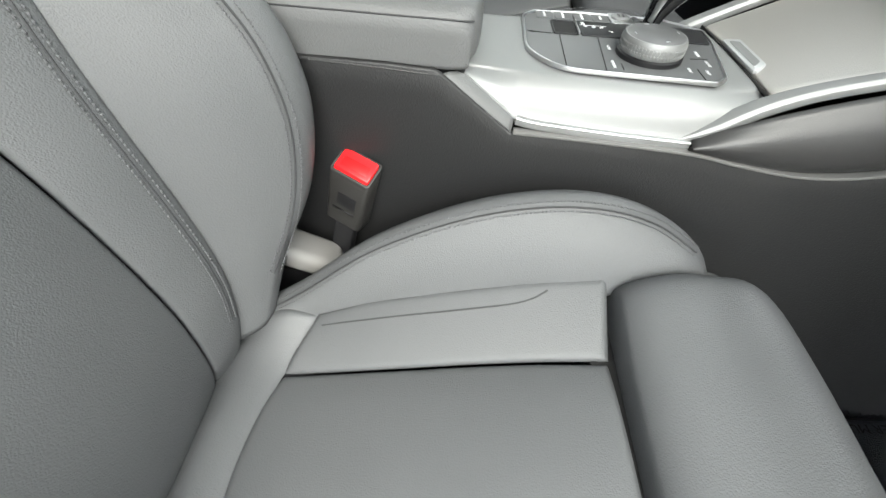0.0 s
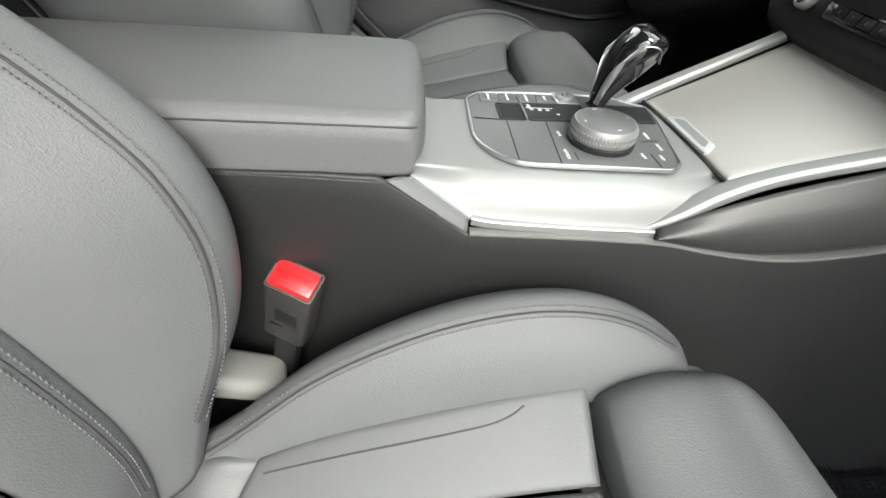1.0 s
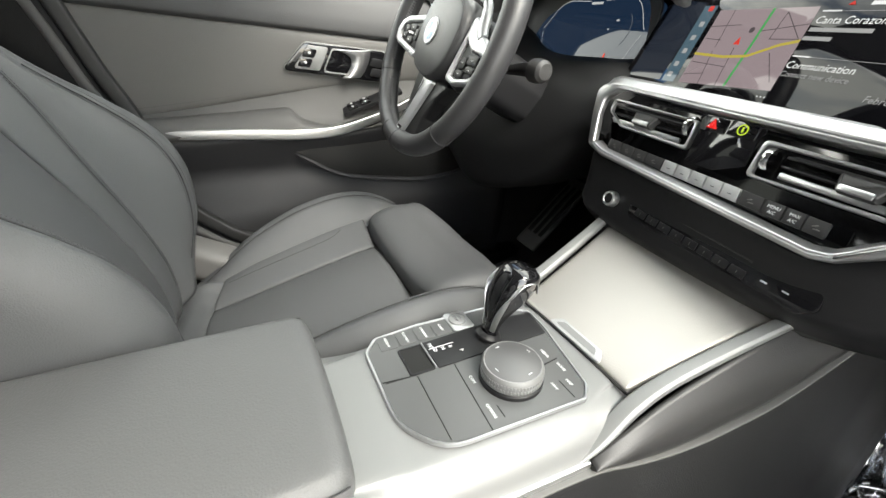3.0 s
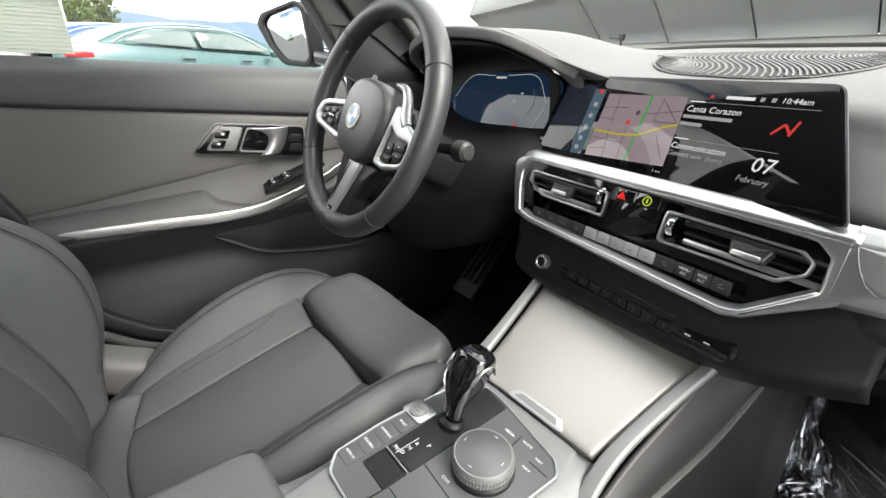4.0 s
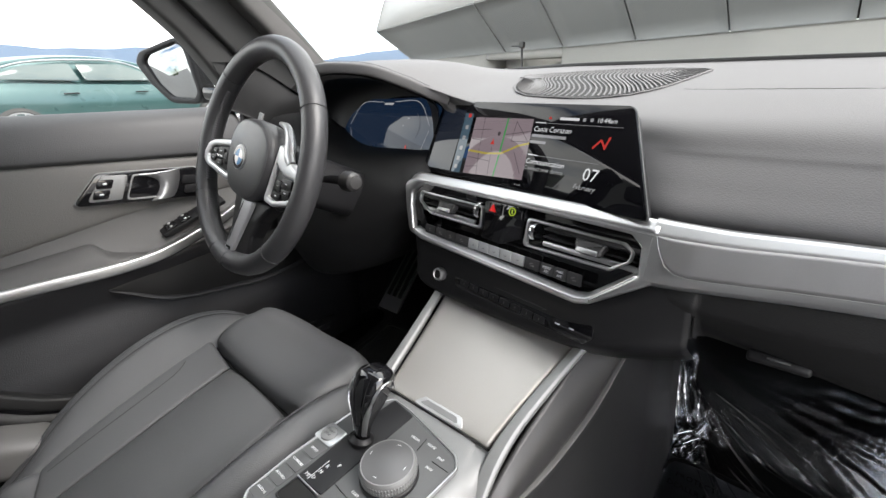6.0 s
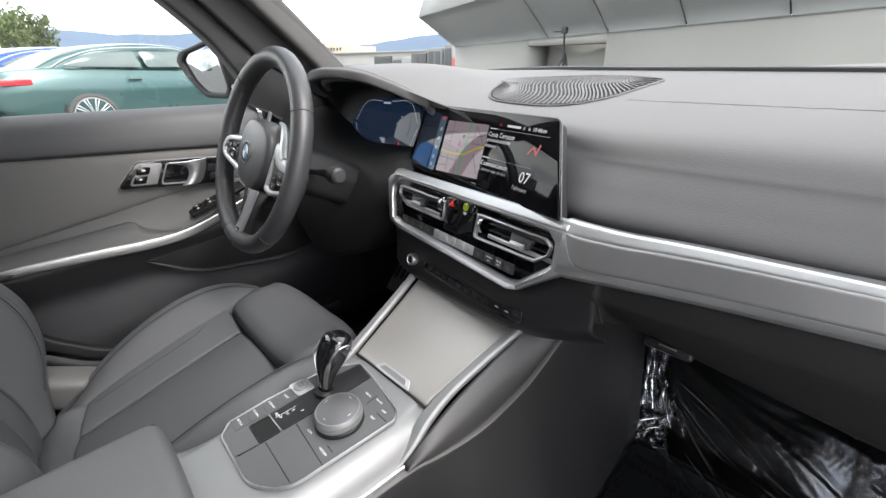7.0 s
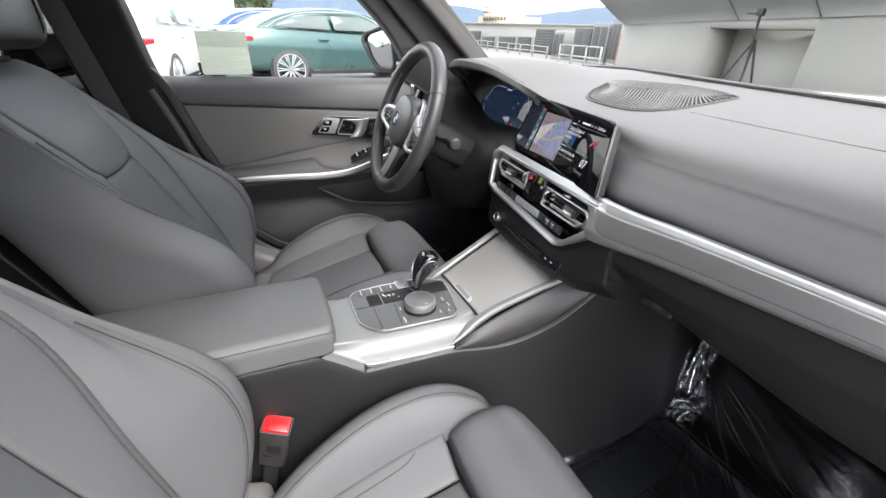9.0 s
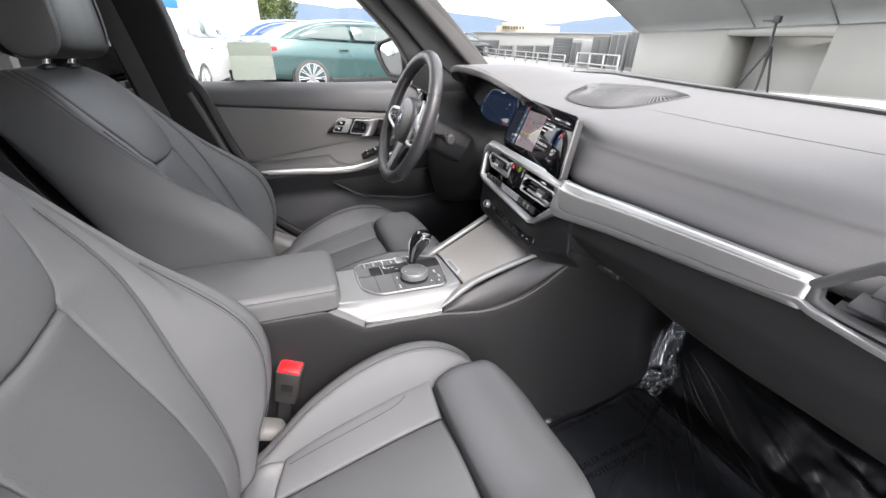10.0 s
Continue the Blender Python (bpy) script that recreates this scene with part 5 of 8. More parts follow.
def build_seat(label, at, lean, crest=0.0):
    """A sports seat. Local x: across from its middle; y, z as in the car for the passenger's side. lean: the backrest's angle."""
    seat = thing("front_seat", label, "seat", at, group="front seats")
    inv = Matrix.Translation((0, 0.25, -0.25))

    def add(name, bm, mat=LEATHER, text="", parent=None, **k):
        return part(name, bm, mat, parent or seat, text, m=inv if parent is None else None, **k)

    def zc(y):
        return 0.494 + (y + 0.108) * 0.22

    # ---- cushion
    def middle(y):
        return 0.1 - 0.012 * max(0, (-y - 0.2) / 0.24)

    def rear(x):
        """Where the insert ends behind, across the seat."""
        return -0.428 + 0.034 * min(1.0, abs(x) / 0.145) ** 2.5

    rows = []
    for f in (0, 0.2, 0.4, 0.6, 0.8, 1):
        row = []
        for x in (-1, -0.6, 0, 0.6, 1):
            w = 0.092
            y = rear(x * w) * (1 - f) - 0.116 * f
            row.append((x * middle(y), y, zc(y) + 0.010 * (1 - x * x) - 0.002 * (f > 0.9)))
        rows.append(row)
    add("cushion_middle", sheet(net(rows, 44, 40), flip=True, tuck=0.004, width=0.008, thick=0.012), text="smooth middle panel")
    for s in (1, -1):
        rows = []
        for f in (0, 0.2, 0.4, 0.6, 0.8, 1):
            row = []
            for t in (0, 0.3, 0.65, 1):
                x = 0.092 + t * 0.06
                y = rear(x) * (1 - f) - 0.116 * f
                w = middle(y)
                xo = float(np.interp(y, [-0.40, -0.34, -0.25, -0.17, -0.116], [0.146, 0.156, 0.163, 0.167, 0.168]))
                zo = float(np.interp(y, [-0.40, -0.34, -0.25, -0.17, -0.116], [0.450, 0.470, 0.495, 0.515, 0.526]))
                row.append((s * (w + t * (xo - w)), y, zc(y) + (zo - zc(y)) * (0.25 * t + 0.75 * t * t) + 0.0064 * 4 * t * (1 - t)))
            rows.append(row)
        add("cushion_side", sheet(net(rows, 44, 22), flip=(s > 0), tuck=0.004, width=0.008, thick=0.012))
        # decorative crease with its stitches
        crease = []
        for x, y in ((0.134, -0.385), (0.137, -0.35), (0.140, -0.31), (0.1425, -0.27), (0.1455, -0.225), (0.148, -0.197), (0.152, -0.180), (0.158, -0.168)):
            w = middle(y)
            xo = float(np.interp(y, [-0.40, -0.34, -0.25, -0.17, -0.116], [0.146, 0.156, 0.163, 0.167, 0.168]))
            zo = float(np.interp(y, [-0.40, -0.34, -0.25, -0.17, -0.116], [0.450, 0.470, 0.495, 0.515, 0.526]))
            t = (x - w) / (xo - w)
            crease.append((s * x, y, zc(y) + (zo - zc(y)) * (0.25 * t + 0.75 * t * t) + 0.0064 * 4 * t * (1 - t)))
        add("crease", sweep([(x, y, z - 0.0006) for x, y, z in crease], oval(0.0010, 0.0012, 8), n=40), PIPING)
        stitch_line("stitches", crease, seat, inv, s * 0.0038, 80, (0, 0, 1))
        # side bolster
        rows, ridge = [], []
        for y, xi, zi, xr, zr, zo in ((-0.50, 0.118, 0.41, 0.128, 0.418, 0.36), (-0.452, 0.13, 0.434, 0.146, 0.443, 0.39), (-0.41, 0.146, 0.449, 0.160, 0.466, 0.42), (-0.34, 0.157, 0.4725, 0.181, 0.515, 0.455), (-0.26, 0.164, 0.496, 0.196, 0.552, 0.485), (-0.19, 0.167, 0.513, 0.203, 0.571, 0.50), (-0.13, 0.168, 0.526, 0.203, 0.576, 0.505), (-0.08, 0.172, 0.537, 0.198, 0.567, 0.50), (-0.038, 0.176, 0.538, 0.186, 0.546, 0.48), (-0.014, 0.170, 0.51, 0.178, 0.516, 0.46), (0.0, 0.15, 0.45, 0.165, 0.46, 0.44)):
            zr += crest if s < 0 else 0.0
            if -0.46 < y < -0.02:
                ridge.append((s * (0.05 * xi + 0.95 * xr + 0.002), y, 0.04 * zi + 0.96 * zr + 0.0022))
            rows.append([(s * (xi - 0.010), y, zi - 0.022), (s * (xi - 0.002), y, zi - 0.003), (s * (0.66 * xi + 0.34 * xr), y, 0.60 * zi + 0.40 * zr), (s * (0.28 * xi + 0.72 * xr), y, 0.27 * zi + 0.73 * zr), (s * (xr + 0.004), y, zr), (s * (xr + 0.020), y, zr + 0.002), (s * (xr + 0.041), y, zr - 0.020), (s * (xr + 0.054), y, zo), (s * (xr + 0.050), y, zo - 0.06), (s * (xr + 0.035), y, 0.33)])
        add("cushion_bolster", sheet(net(rows, 60, 44, 0.15), flip=(s > 0), thick=0.004), text="raised side bolster with double stitching")
        add("ridge_seam", sweep([(x, y, z - 0.0007) for x, y, z in ridge], oval(0.0009, 0.0009, 8), n=60), PIPING)
        stitch_line("stitches", ridge, seat, inv, 0.0046, 130, (s * -0.6, 0, 0.8))
        stitch_line("stitches", ridge, seat, inv, -0.0046, 130, (s * -0.6, 0, 0.8))
    # rolled band behind the insert
    rows = []
    for x in (-0.168, -0.146, -0.125, -0.09, -0.04, 0, 0.04, 0.09, 0.125, 0.146, 0.168):
        y, e = rear(x), 0.018 * max(0, (min(abs(x), 0.146) - 0.08) / 0.066) ** 2 - (0.022 if abs(x) > 0.15 else 0.0)
        b = 0.0085 * max(0, 1 - (x / 0.1) ** 2) + 0.001
        rows.append([(x, y + 0.006, zc(y) + e + b - 0.008), (x, y - 0.0005, zc(y) + e + b - 0.0015), (x, y - 0.012, zc(y) + 0.002 + e + b), (x, y - 0.032, zc(y) + 0.003 + e + b), (x, y - 0.056, zc(y) - 0.003 + e * 0.7), (x * 0.98, y - 0.080, zc(y) - 0.020), (x * 0.96, y - 0.100, zc(y) - 0.06)])
    add("cushion_roll", sheet(net(rows, 50, 24, 0.0), flip=True, thick=0.004), LEATHER, "smooth rolled rear edge")
    # thigh extension
    rows = []
    for y, dz, w in ((-0.108, -0.050, 0.166), (-0.109, -0.016, 0.169), (-0.104, -0.002, 0.172), (-0.085, 0.010, 0.175), (-0.05, 0.017, 0.178), (-0.012, 0.015, 0.179), (0.015, 0.015, 0.177), (0.038, 0.0, 0.171), (0.053, -0.034, 0.162), (0.052, -0.08, 0.156), (0.02, -0.13, 0.155)):
        rows.append([(x * w, y - 0.036 * abs(x) ** 4 * max(0.0, min(1.0, (y + 0.07) / 0.10)), 0.520 + dz + (0.020 * abs(x) ** 2.2 - 0.024 * (abs(x) > 0.97)) * (1 if dz > -0.04 else 0.4) + 0.04 * max(-0.03, min(0, y))) for x in (-1, -0.975, -0.85, -0.5, 0, 0.5, 0.85, 0.975, 1)])
    add("thigh_support", sheet(net(rows, 56, 60, 0.2), flip=True, thick=0.02), text="rounded thigh support")
    add("extension_gap", box(0.33, 0.03, 0.05, 0.004, at=(0, -0.116, 0.462)), DARK_GAP)
    add("cushion_core", box(0.40, 0.46, 0.13, 0.02, at=(0, -0.235, 0.36)), SATIN_BLACK)
    for s in (1, -1):
        add("side_cover", box(0.022, 0.50, 0.15, 0.01, at=(s * 0.236, -0.245, 0.345)), SATIN_BLACK)
        add("rail", box(0.035, 0.62, 0.04, 0.004, at=(s * 0.18, -0.24, 0.235)), RUBBER)
        add("rail_foot", box(0.06, 0.04, 0.05, 0.004, at=(s * 0.18, 0.02, 0.215)), RUBBER)

    # ---- backrest, in its own leaning frame: x across, v up the back, w out of it
    r = radians(lean)
    B = Matrix.Translation((0, -0.44, 0.456)) @ Matrix(((1, 0, 0), (0, -math.sin(r), math.cos(r)), (0, math.cos(r), math.sin(r)))).to_4x4()
    back = add("backrest", box(0.36, 0.62, 0.07, 0.03, at=(0, 0.33, -0.075)), SATIN_BLACK, "reclined backrest with side wings")
    back.matrix_basis = inv @ B

    def up(name, bm, mat=LEATHER, text=""):
        return part(name, bm, mat, back, text)

    def half(v):
        return float(np.interp(v, [0, 0.1, 0.2, 0.34, 0.41, 0.55, 0.62], [0.078, 0.086, 0.092, 0.096, 0.098, 0.088, 0.075]))

    rows = []
    for v, w in ((-0.05, -0.075), (0.0, -0.034), (0.06, -0.010), (0.12, 0.002), (0.20, 0.008), (0.30, 0.008), (0.404, 0.009)):
        h = half(v)
        rows.append([(x * h, v - 0.004 * (1 - abs(x)) * (v > 0.35), w + 0.006 * (1 - x * x)) for x in (-1, -0.6, 0, 0.6, 1)])
    up("lumbar_panel", sheet(net(rows, 40, 36), flip=True, tuck=0.003, width=0.006, thick=0.012), text="plain lumbar panel")
    def yoke(v):
        """Half the width of the shoulder panel, its lower corners cut."""
        return float(np.interp(v, [0.405, 0.428, 0.48, 0.55, 0.60, 0.645], [0.088, 0.116, 0.141, 0.163, 0.168, 0.150]))

    rows = []
    for v, w in ((0.4055, 0.010), (0.418, 0.0115), (0.43, 0.012), (0.46, 0.012), (0.50, 0.009), (0.55, 0.003), (0.60, -0.006), (0.645, -0.032)):
        h = yoke(v)
        rows.append([(x * h, v - 0.004 * (1 - abs(x)) * (v < 0.42), w + 0.005 * (1 - x * x)) for x in (-1, -0.6, 0, 0.6, 1)])
    up("shoulder_panel", sheet(net(rows, 50, 44, 0.2), flip=True, tuck=0.003, width=0.006, thick=0.014), text="broad upper shoulder panel")
    SEAM = ((-0.045, 0.108, -0.058), (0.0, 0.121, -0.024), (0.045, 0.131, -0.002), (0.09, 0.138, 0.012), (0.15, 0.144, 0.022), (0.205, 0.149, 0.028), (0.25, 0.155, 0.032), (0.30, 0.165, 0.036), (0.345, 0.178, 0.037), (0.40, 0.192, 0.033), (0.46, 0.199, 0.020), (0.53, 0.197, 0.004), (0.59, 0.185, -0.010), (0.645, 0.162, -0.036))
    SEAM = [tuple(q) for q in crom(np.array(SEAM), 49)]
    for s in (1, -1):
        # strip beside the panels
        rows = []
        for v, xo, w1 in SEAM:
            h = half(v) if v < 0.403 else yoke(v)
            w0 = float(np.interp(v, [-0.045, 0.0, 0.06, 0.12, 0.20, 0.4, 0.46, 0.55, 0.6, 0.645], [-0.072, -0.032, -0.009, 0.002, 0.008, 0.009, 0.010, 0.001, -0.008, -0.035]))
            rows.append([(s * (h + t * (xo - h)), v, w0 + (w1 - w0) * t + 0.003 * 4 * t * (1 - t)) for t in (0, 0.33, 0.67, 1)])
        up("side_strip", sheet(net(rows, 97, 24, 0), flip=(s > 0), tuck=0.003, width=0.006, thick=0.014))
        # stitched seam just inside the wing
        line = []
        for v, xo, w1 in SEAM[6:40:3]:
            h = half(v) if v < 0.403 else yoke(v)
            w0 = float(np.interp(v, [0.0, 0.06, 0.12, 0.20, 0.4, 0.46], [-0.032, -0.009, 0.002, 0.008, 0.009, 0.010]))
            t = 1 - 0.0125 / max(0.02, xo - h)
            line.append((s * (h + t * (xo - h)), v, w0 + (w1 - w0) * t + 0.012 * t * (1 - t) + 0.0003))
        up("strip_seam", sweep([(x, y, z - 0.0005) for x, y, z in line], oval(0.0008, 0.0008, 8), n=50, up=(s * -0.3, 0, 0.95)), PIPING)
        for off in (0.0036, -0.0036):
            stitch_line("stitches", line, back, None, off, 120, (s * -0.3, 0, 0.95))
        # wing
        rows, ridge = [], []
        for v, xr, wr, xo, wo in ((-0.01, 0.132, -0.006, 0.165, -0.03), (0.04, 0.158, 0.030, 0.205, 0.01), (0.09, 0.190, 0.076, 0.240, 0.05), (0.15, 0.210, 0.107, 0.257, 0.075), (0.205, 0.219, 0.115, 0.264, 0.08), (0.25, 0.2225, 0.106, 0.264, 0.07), (0.30, 0.2235, 0.085, 0.258, 0.045), (0.34, 0.223, 0.065, 0.251, 0.025), (0.38, 0.2215, 0.047, 0.245, 0.004), (0.44, 0.219, 0.026, 0.238, -0.022), (0.52, 0.212, 0.002, 0.228, -0.048), (0.59, 0.199, -0.018, 0.214, -0.062), (0.645, 0.178, -0.045, 0.192, -0.08)):
            xi = float(np.interp(v, [q[0] for q in SEAM], [q[1] for q in SEAM]))
            wi = float(np.interp(v, [q[0] for q in SEAM], [q[2] for q in SEAM]))
            low = max(0.0, min(1.0, (0.36 - v) / 0.08))
            if 0.03 < v < 0.39:
                ridge.append((s * (0.10 * xi + 0.90 * xr), v, 0.09 * wi + 0.91 * wr + 0.0012))
            rows.append([(s * (xi - 0.004), v, wi - 0.008), (s * (xi - 0.0002), v, wi - 0.001), (s * ((0.5 + 0.14 * low) * xi + (0.5 - 0.14 * low) * xr), v, (0.45 + 0.13 * low) * wi + (0.55 - 0.13 * low) * wr + 0.004 * (1 - low)), (s * (0.25 * xi + 0.75 * xr), v, 0.24 * wi + 0.76 * wr), (s * (xr + 0.004), v, wr), (s * (0.45 * xr + 0.55 * xo), v, wr + 0.002), (s * xo, v, wo + 0.012), (s * (xo + 0.004), v, wo - 0.035), (s * (xo - 0.006), v, -0.095), (s * (xo - 0.05), v, -0.125)])
        up("wing", sheet(net(rows, 90, 52, 0.0), flip=(s > 0), thick=0.004), text="raised side wing with double stitching")
        up("wing_seam", sweep([(x, y, z - 0.0007) for x, y, z in ridge], oval(0.0009, 0.0009, 8), n=60, up=(s * -0.75, 0, 0.65)), PIPING)
        for off in (0.0046, -0.0046):
            stitch_line("stitches", ridge, back, None, off, 130, (s * -0.75, 0, 0.65))
    # top and rear shell
    rows = []
    for v, w in ((0.60, -0.04), (0.640, -0.036), (0.660, -0.06), (0.655, -0.10), (0.60, -0.135), (0.3, -0.145), (0.0, -0.13)):
        h = 0.18 if v > 0.59 else 0.21
        rows.append([(x * h, v - 0.02 * abs(x) ** 3 * (v > 0.5), w) for x in (-1, -0.7, 0, 0.7, 1)])
    up("rear_shell", sheet(net(rows, 40, 20, 0), flip=False, thick=0.005), SATIN_BLACK)
    # headrest, leaning forward over the shoulders
    hp = Matrix.Translation((0, 0.72, 0.035)) @ Matrix.Rotation(radians(24), 4, "X")
    rows = []
    for z, d, g in ((-0.082, 0.020, 0.80), (-0.080, 0.036, 0.93), (-0.062, 0.050, 1.0), (0.0, 0.054, 1.0), (0.07, 0.050, 0.98), (0.098, 0.032, 0.92), (0.104, 0.0, 0.86), (0.095, -0.034, 0.90), (0.05, -0.048, 0.95), (-0.05, -0.046, 0.95), (-0.080, -0.024, 0.86)):
        rows.append([(x * 0.128 * g, z, d - 0.012 * abs(x) ** 4) for x in (-1, -0.8, -0.4, 0, 0.4, 0.8, 1)])
    rows.append(rows[0])
    head = up("headrest", sheet(net(rows, 60, 30, 0), flip=True, thick=0.0), HEAD_LEATHER, "padded dark leather headrest")
    head.matrix_basis = hp
    for s in (1, -1):
        rows = []
        for sx, k in ((0.122, 1.0), (0.134, 0.99), (0.141, 0.93), (0.143, 0.6), (0.1435, 0.05)):
            rows.append([(s * sx, 0.008 + 0.091 * k * math.sin(a) * (abs(math.sin(a)) ** -0.35 if abs(math.sin(a)) > 0.05 else 1), 0.002 + 0.047 * k * math.cos(a) * (abs(math.cos(a)) ** -0.35 if abs(math.cos(a)) > 0.05 else 1)) for a in np.linspace(0, 2 * math.pi, 25)[:-1]])
        part("headrest_cheek", sheet(crom(np.array(rows), 16), flip=(s > 0), thick=0, closed_v=True), LEATHER, head, "grey leather end panel")
        part("post", sweep([(s * 0.06, -0.16, -0.045), (s * 0.06, -0.05, 0.0)], oval(0.0065, 0.0065, 12)), CHROME, head, "chrome headrest post")
    for s in (1, -1):
        up("collar", box(0.05, 0.010, 0.03, 0.004, at=(s * 0.06, 0.638, -0.028)), SATIN_BLACK)
    return seat


build_seat("dark grey leather sports seat with raised stitched bolsters", (0.36, -0.25, 0.25), 20.0)
build_seat("dark grey leather driver's sports seat behind the steering wheel", (-0.36, -0.205, 0.315), 28.0, -0.012)


def build_buckle():
    m = axes((0.110, -0.379, 0.497), (0.37, 0.93, -0.22), (-0.948, 0.355, -0.104))
    bk = thing("belt_buckle", "grey seat belt buckle with red release button", "seat belt buckle", m=m)
    def slant(bm):
        for v in bm.verts:
            if v.co.z > 0.045:
                v.co.z += 0.60 * v.co.y
            else:
                v.co.x *= 0.90 + 0.10 * max(0.0, min(1.0, (v.co.z + 0.01) / 0.05))
        return bm

    part("casing", slant(box(0.047, 0.026, 0.074, 0.005, 3, at=(0, 0, 0.030))), BUCKLE_GREY, bk, "dark grey plastic casing")
    part("release_button", slant(box(0.040, 0.020, 0.010, 0.002, 2, at=(0, 0, 0.0662))), RED_PLASTIC, bk, "red release button")
    part("button_rim", slant(slab(rounded([(-0.0232, -0.0127), (0.0232, -0.0127), (0.0232, 0.0127), (-0.0232, 0.0127)], 0.004, 3), 0.004, 0.001, hole=rounded([(-0.0205, -0.0102), (0.0205, -0.0102), (0.0205, 0.0102), (-0.0205, 0.0102)], 0.002, 3), z=0.0645)), BUCKLE_GREY, bk)
    # bar in darker red: shade of a hollow button, put in as colour
    part("button_shade", slant(box(0.030, 0.009, 0.0012, 0.0004, at=(0.0, -0.002, 0.0709))), material("red_shaded", (0.30, 0.006, 0.008), rough=0.4), bk)
    part("press_bar", box(0.026, 0.001, 0.002, at=(0, -0.0135, 0.016)), SATIN_BLACK, bk)
    part("window", box(0.022, 0.001, 0.016, 0.0004, at=(0.002, -0.0132, 0.030)), SATIN_BLACK, bk)
    part("stalk", box(0.026, 0.014, 0.09, 0.004, at=(0, 0.0, -0.045)), SATIN_BLACK, bk)
    return bk


build_buckle()

# pale plastic bracket covers beside the seats
for x, y, z, s in ((0.137, -0.425, 0.458, 1), (-0.575, -0.375, 0.530, -1)):
    cv = thing("bracket_cover", "smooth grey plastic hinge cover at the seat's foot", "cover", (x, y, z))
    part("shell", box(0.070, 0.110, 0.070, 0.020, 5) if s < 0 else box(0.046, 0.084, 0.028, 0.011, 5), material("hinge_plastic", (0.15, 0.145, 0.14), rough=0.5), cv, m=pose(0, 0, 0.0, -24 if s < 0 else -36, 0, 14 * s))

# ---------------------------------------------------------------- steering wheel
def build_wheel():
    t = radians(22.0)
    m = axes((-0.374, 0.022, 0.9385), (1, 0, 0), (0, math.sin(t), math.cos(t)))
    # the rim stands turned a little to the passenger's side
    w = thing("steering_wheel", "black leather sports steering wheel with silver spokes, turned slightly", "steering wheel", m=m @ Matrix.Rotation(radians(-13), 4, "Z"))
    R = 0.1685
    # flat-bottomed thick rim
    pts = []
    for k in range(96):
        a = 2 * math.pi * k / 96 + math.pi / 2
        pts.append((R * math.cos(a), R * math.sin(a) * (1 if math.sin(a) > -0.9 else 0.995), 0))
    rim = sweep(pts, oval(0.0165, 0.0175, 16), closed=True)
    part("rim", rim, WHEEL_LEATHER, w, "black leather rim")
    for a in (38, 142, 218, 322, 262, 278):
        a = radians(a)
        part("rim_seam", sweep([(R * math.cos(a) + 0.0168 * math.cos(b) * math.cos(a), R * math.sin(a) + 0.0168 * math.cos(b) * math.sin(a), 0.0178 * math.sin(b)) for b in np.linspace(0, 2 * math.pi, 21)[:-1]], oval(0.0008, 0.0008, 5), closed=True, up=(math.sin(a), -math.cos(a), 0.01)), PIPING, w)
    for a0, a1 in ((150, 212), (-32, 30), (225, 255)):
        bm = bmesh.new()
        for a in np.arange(a0, a1, 1.6):
            a = radians(a)
            own = bmesh.new()
            bmesh.ops.create_cube(own, size=1.0)
            own.transform(Matrix.Translation(((R - 0.0160) * math.cos(a), (R - 0.0160) * math.sin(a), 0.003)) @ pose(0, 0, 0, 0, 0, math.degrees(a) + 40) @ Matrix.Diagonal((0.001, 0.0032, 0.007, 1)))
            join(bm, own)
        tagged(part("rim_stitches", bm, THREAD, w), kind="stuff")
    # hub: soft airbag pad standing proud of the spokes
    def pad(k, z, dx=0.0):
        q = []
        for i in range(64):
            a = 2 * math.pi * i / 64
            c, d = math.cos(a), math.sin(a)
            r = (abs(c) ** 2.7 + abs(d) ** 2.7) ** (-1 / 2.7)
            q.append((0.0645 * c * r * (1 - 0.10 * max(0, -d) + 0.03 * d), (0.058 if d > 0 else 0.060) * d * r))
        return [(0.013 + dx + x * k, -0.001 + y * k, z) for x, y in q]

    g = (pad(0.98, -0.034, -0.004), pad(1.03, -0.020, -0.002), pad(1.045, -0.006), pad(1.03, 0.006), pad(0.985, 0.0125), pad(0.92, 0.0160), pad(0.60, 0.0195), pad(0.25, 0.0210), pad(0.02, 0.0212))
    part("airbag_pad", sheet(crom(np.array(g), 34), flip=False, thick=0, closed_v=True), WHEEL_LEATHER, w, "grained black airbag pad")
    for k, z in ((0.945, 0.0152), (0.975, 0.0134)):
        part("pad_seam", sweep(pad(k, z), oval(0.0006, 0.0006, 6), closed=True), PIPING, w)
    bm = bmesh.new()
    edge = [Vector(p) for p in pad(0.960, 0.0146)]
    for i in range(64):
        for f in (0.0, 0.5):
            p, q = edge[i].lerp(edge[(i + 1) % 64], f), edge[i].lerp(edge[(i + 1) % 64], f + 0.32)
            own = bmesh.new()
            bmesh.ops.create_cube(own, size=1.0)
            own.transform(axes((p + q) / 2, q - p, (0, 0, 1)) @ Matrix.Diagonal(((q - p).length, 0.0010, 0.0010, 1)))
            join(bm, own)
    tagged(part("pad_stitches", bm, THREAD, w), kind="stuff")
    part("horn_mark", box(0.010, 0.0008, 0.0006, at=(0.052, 0.004, 0.0187)), PIPING, w)
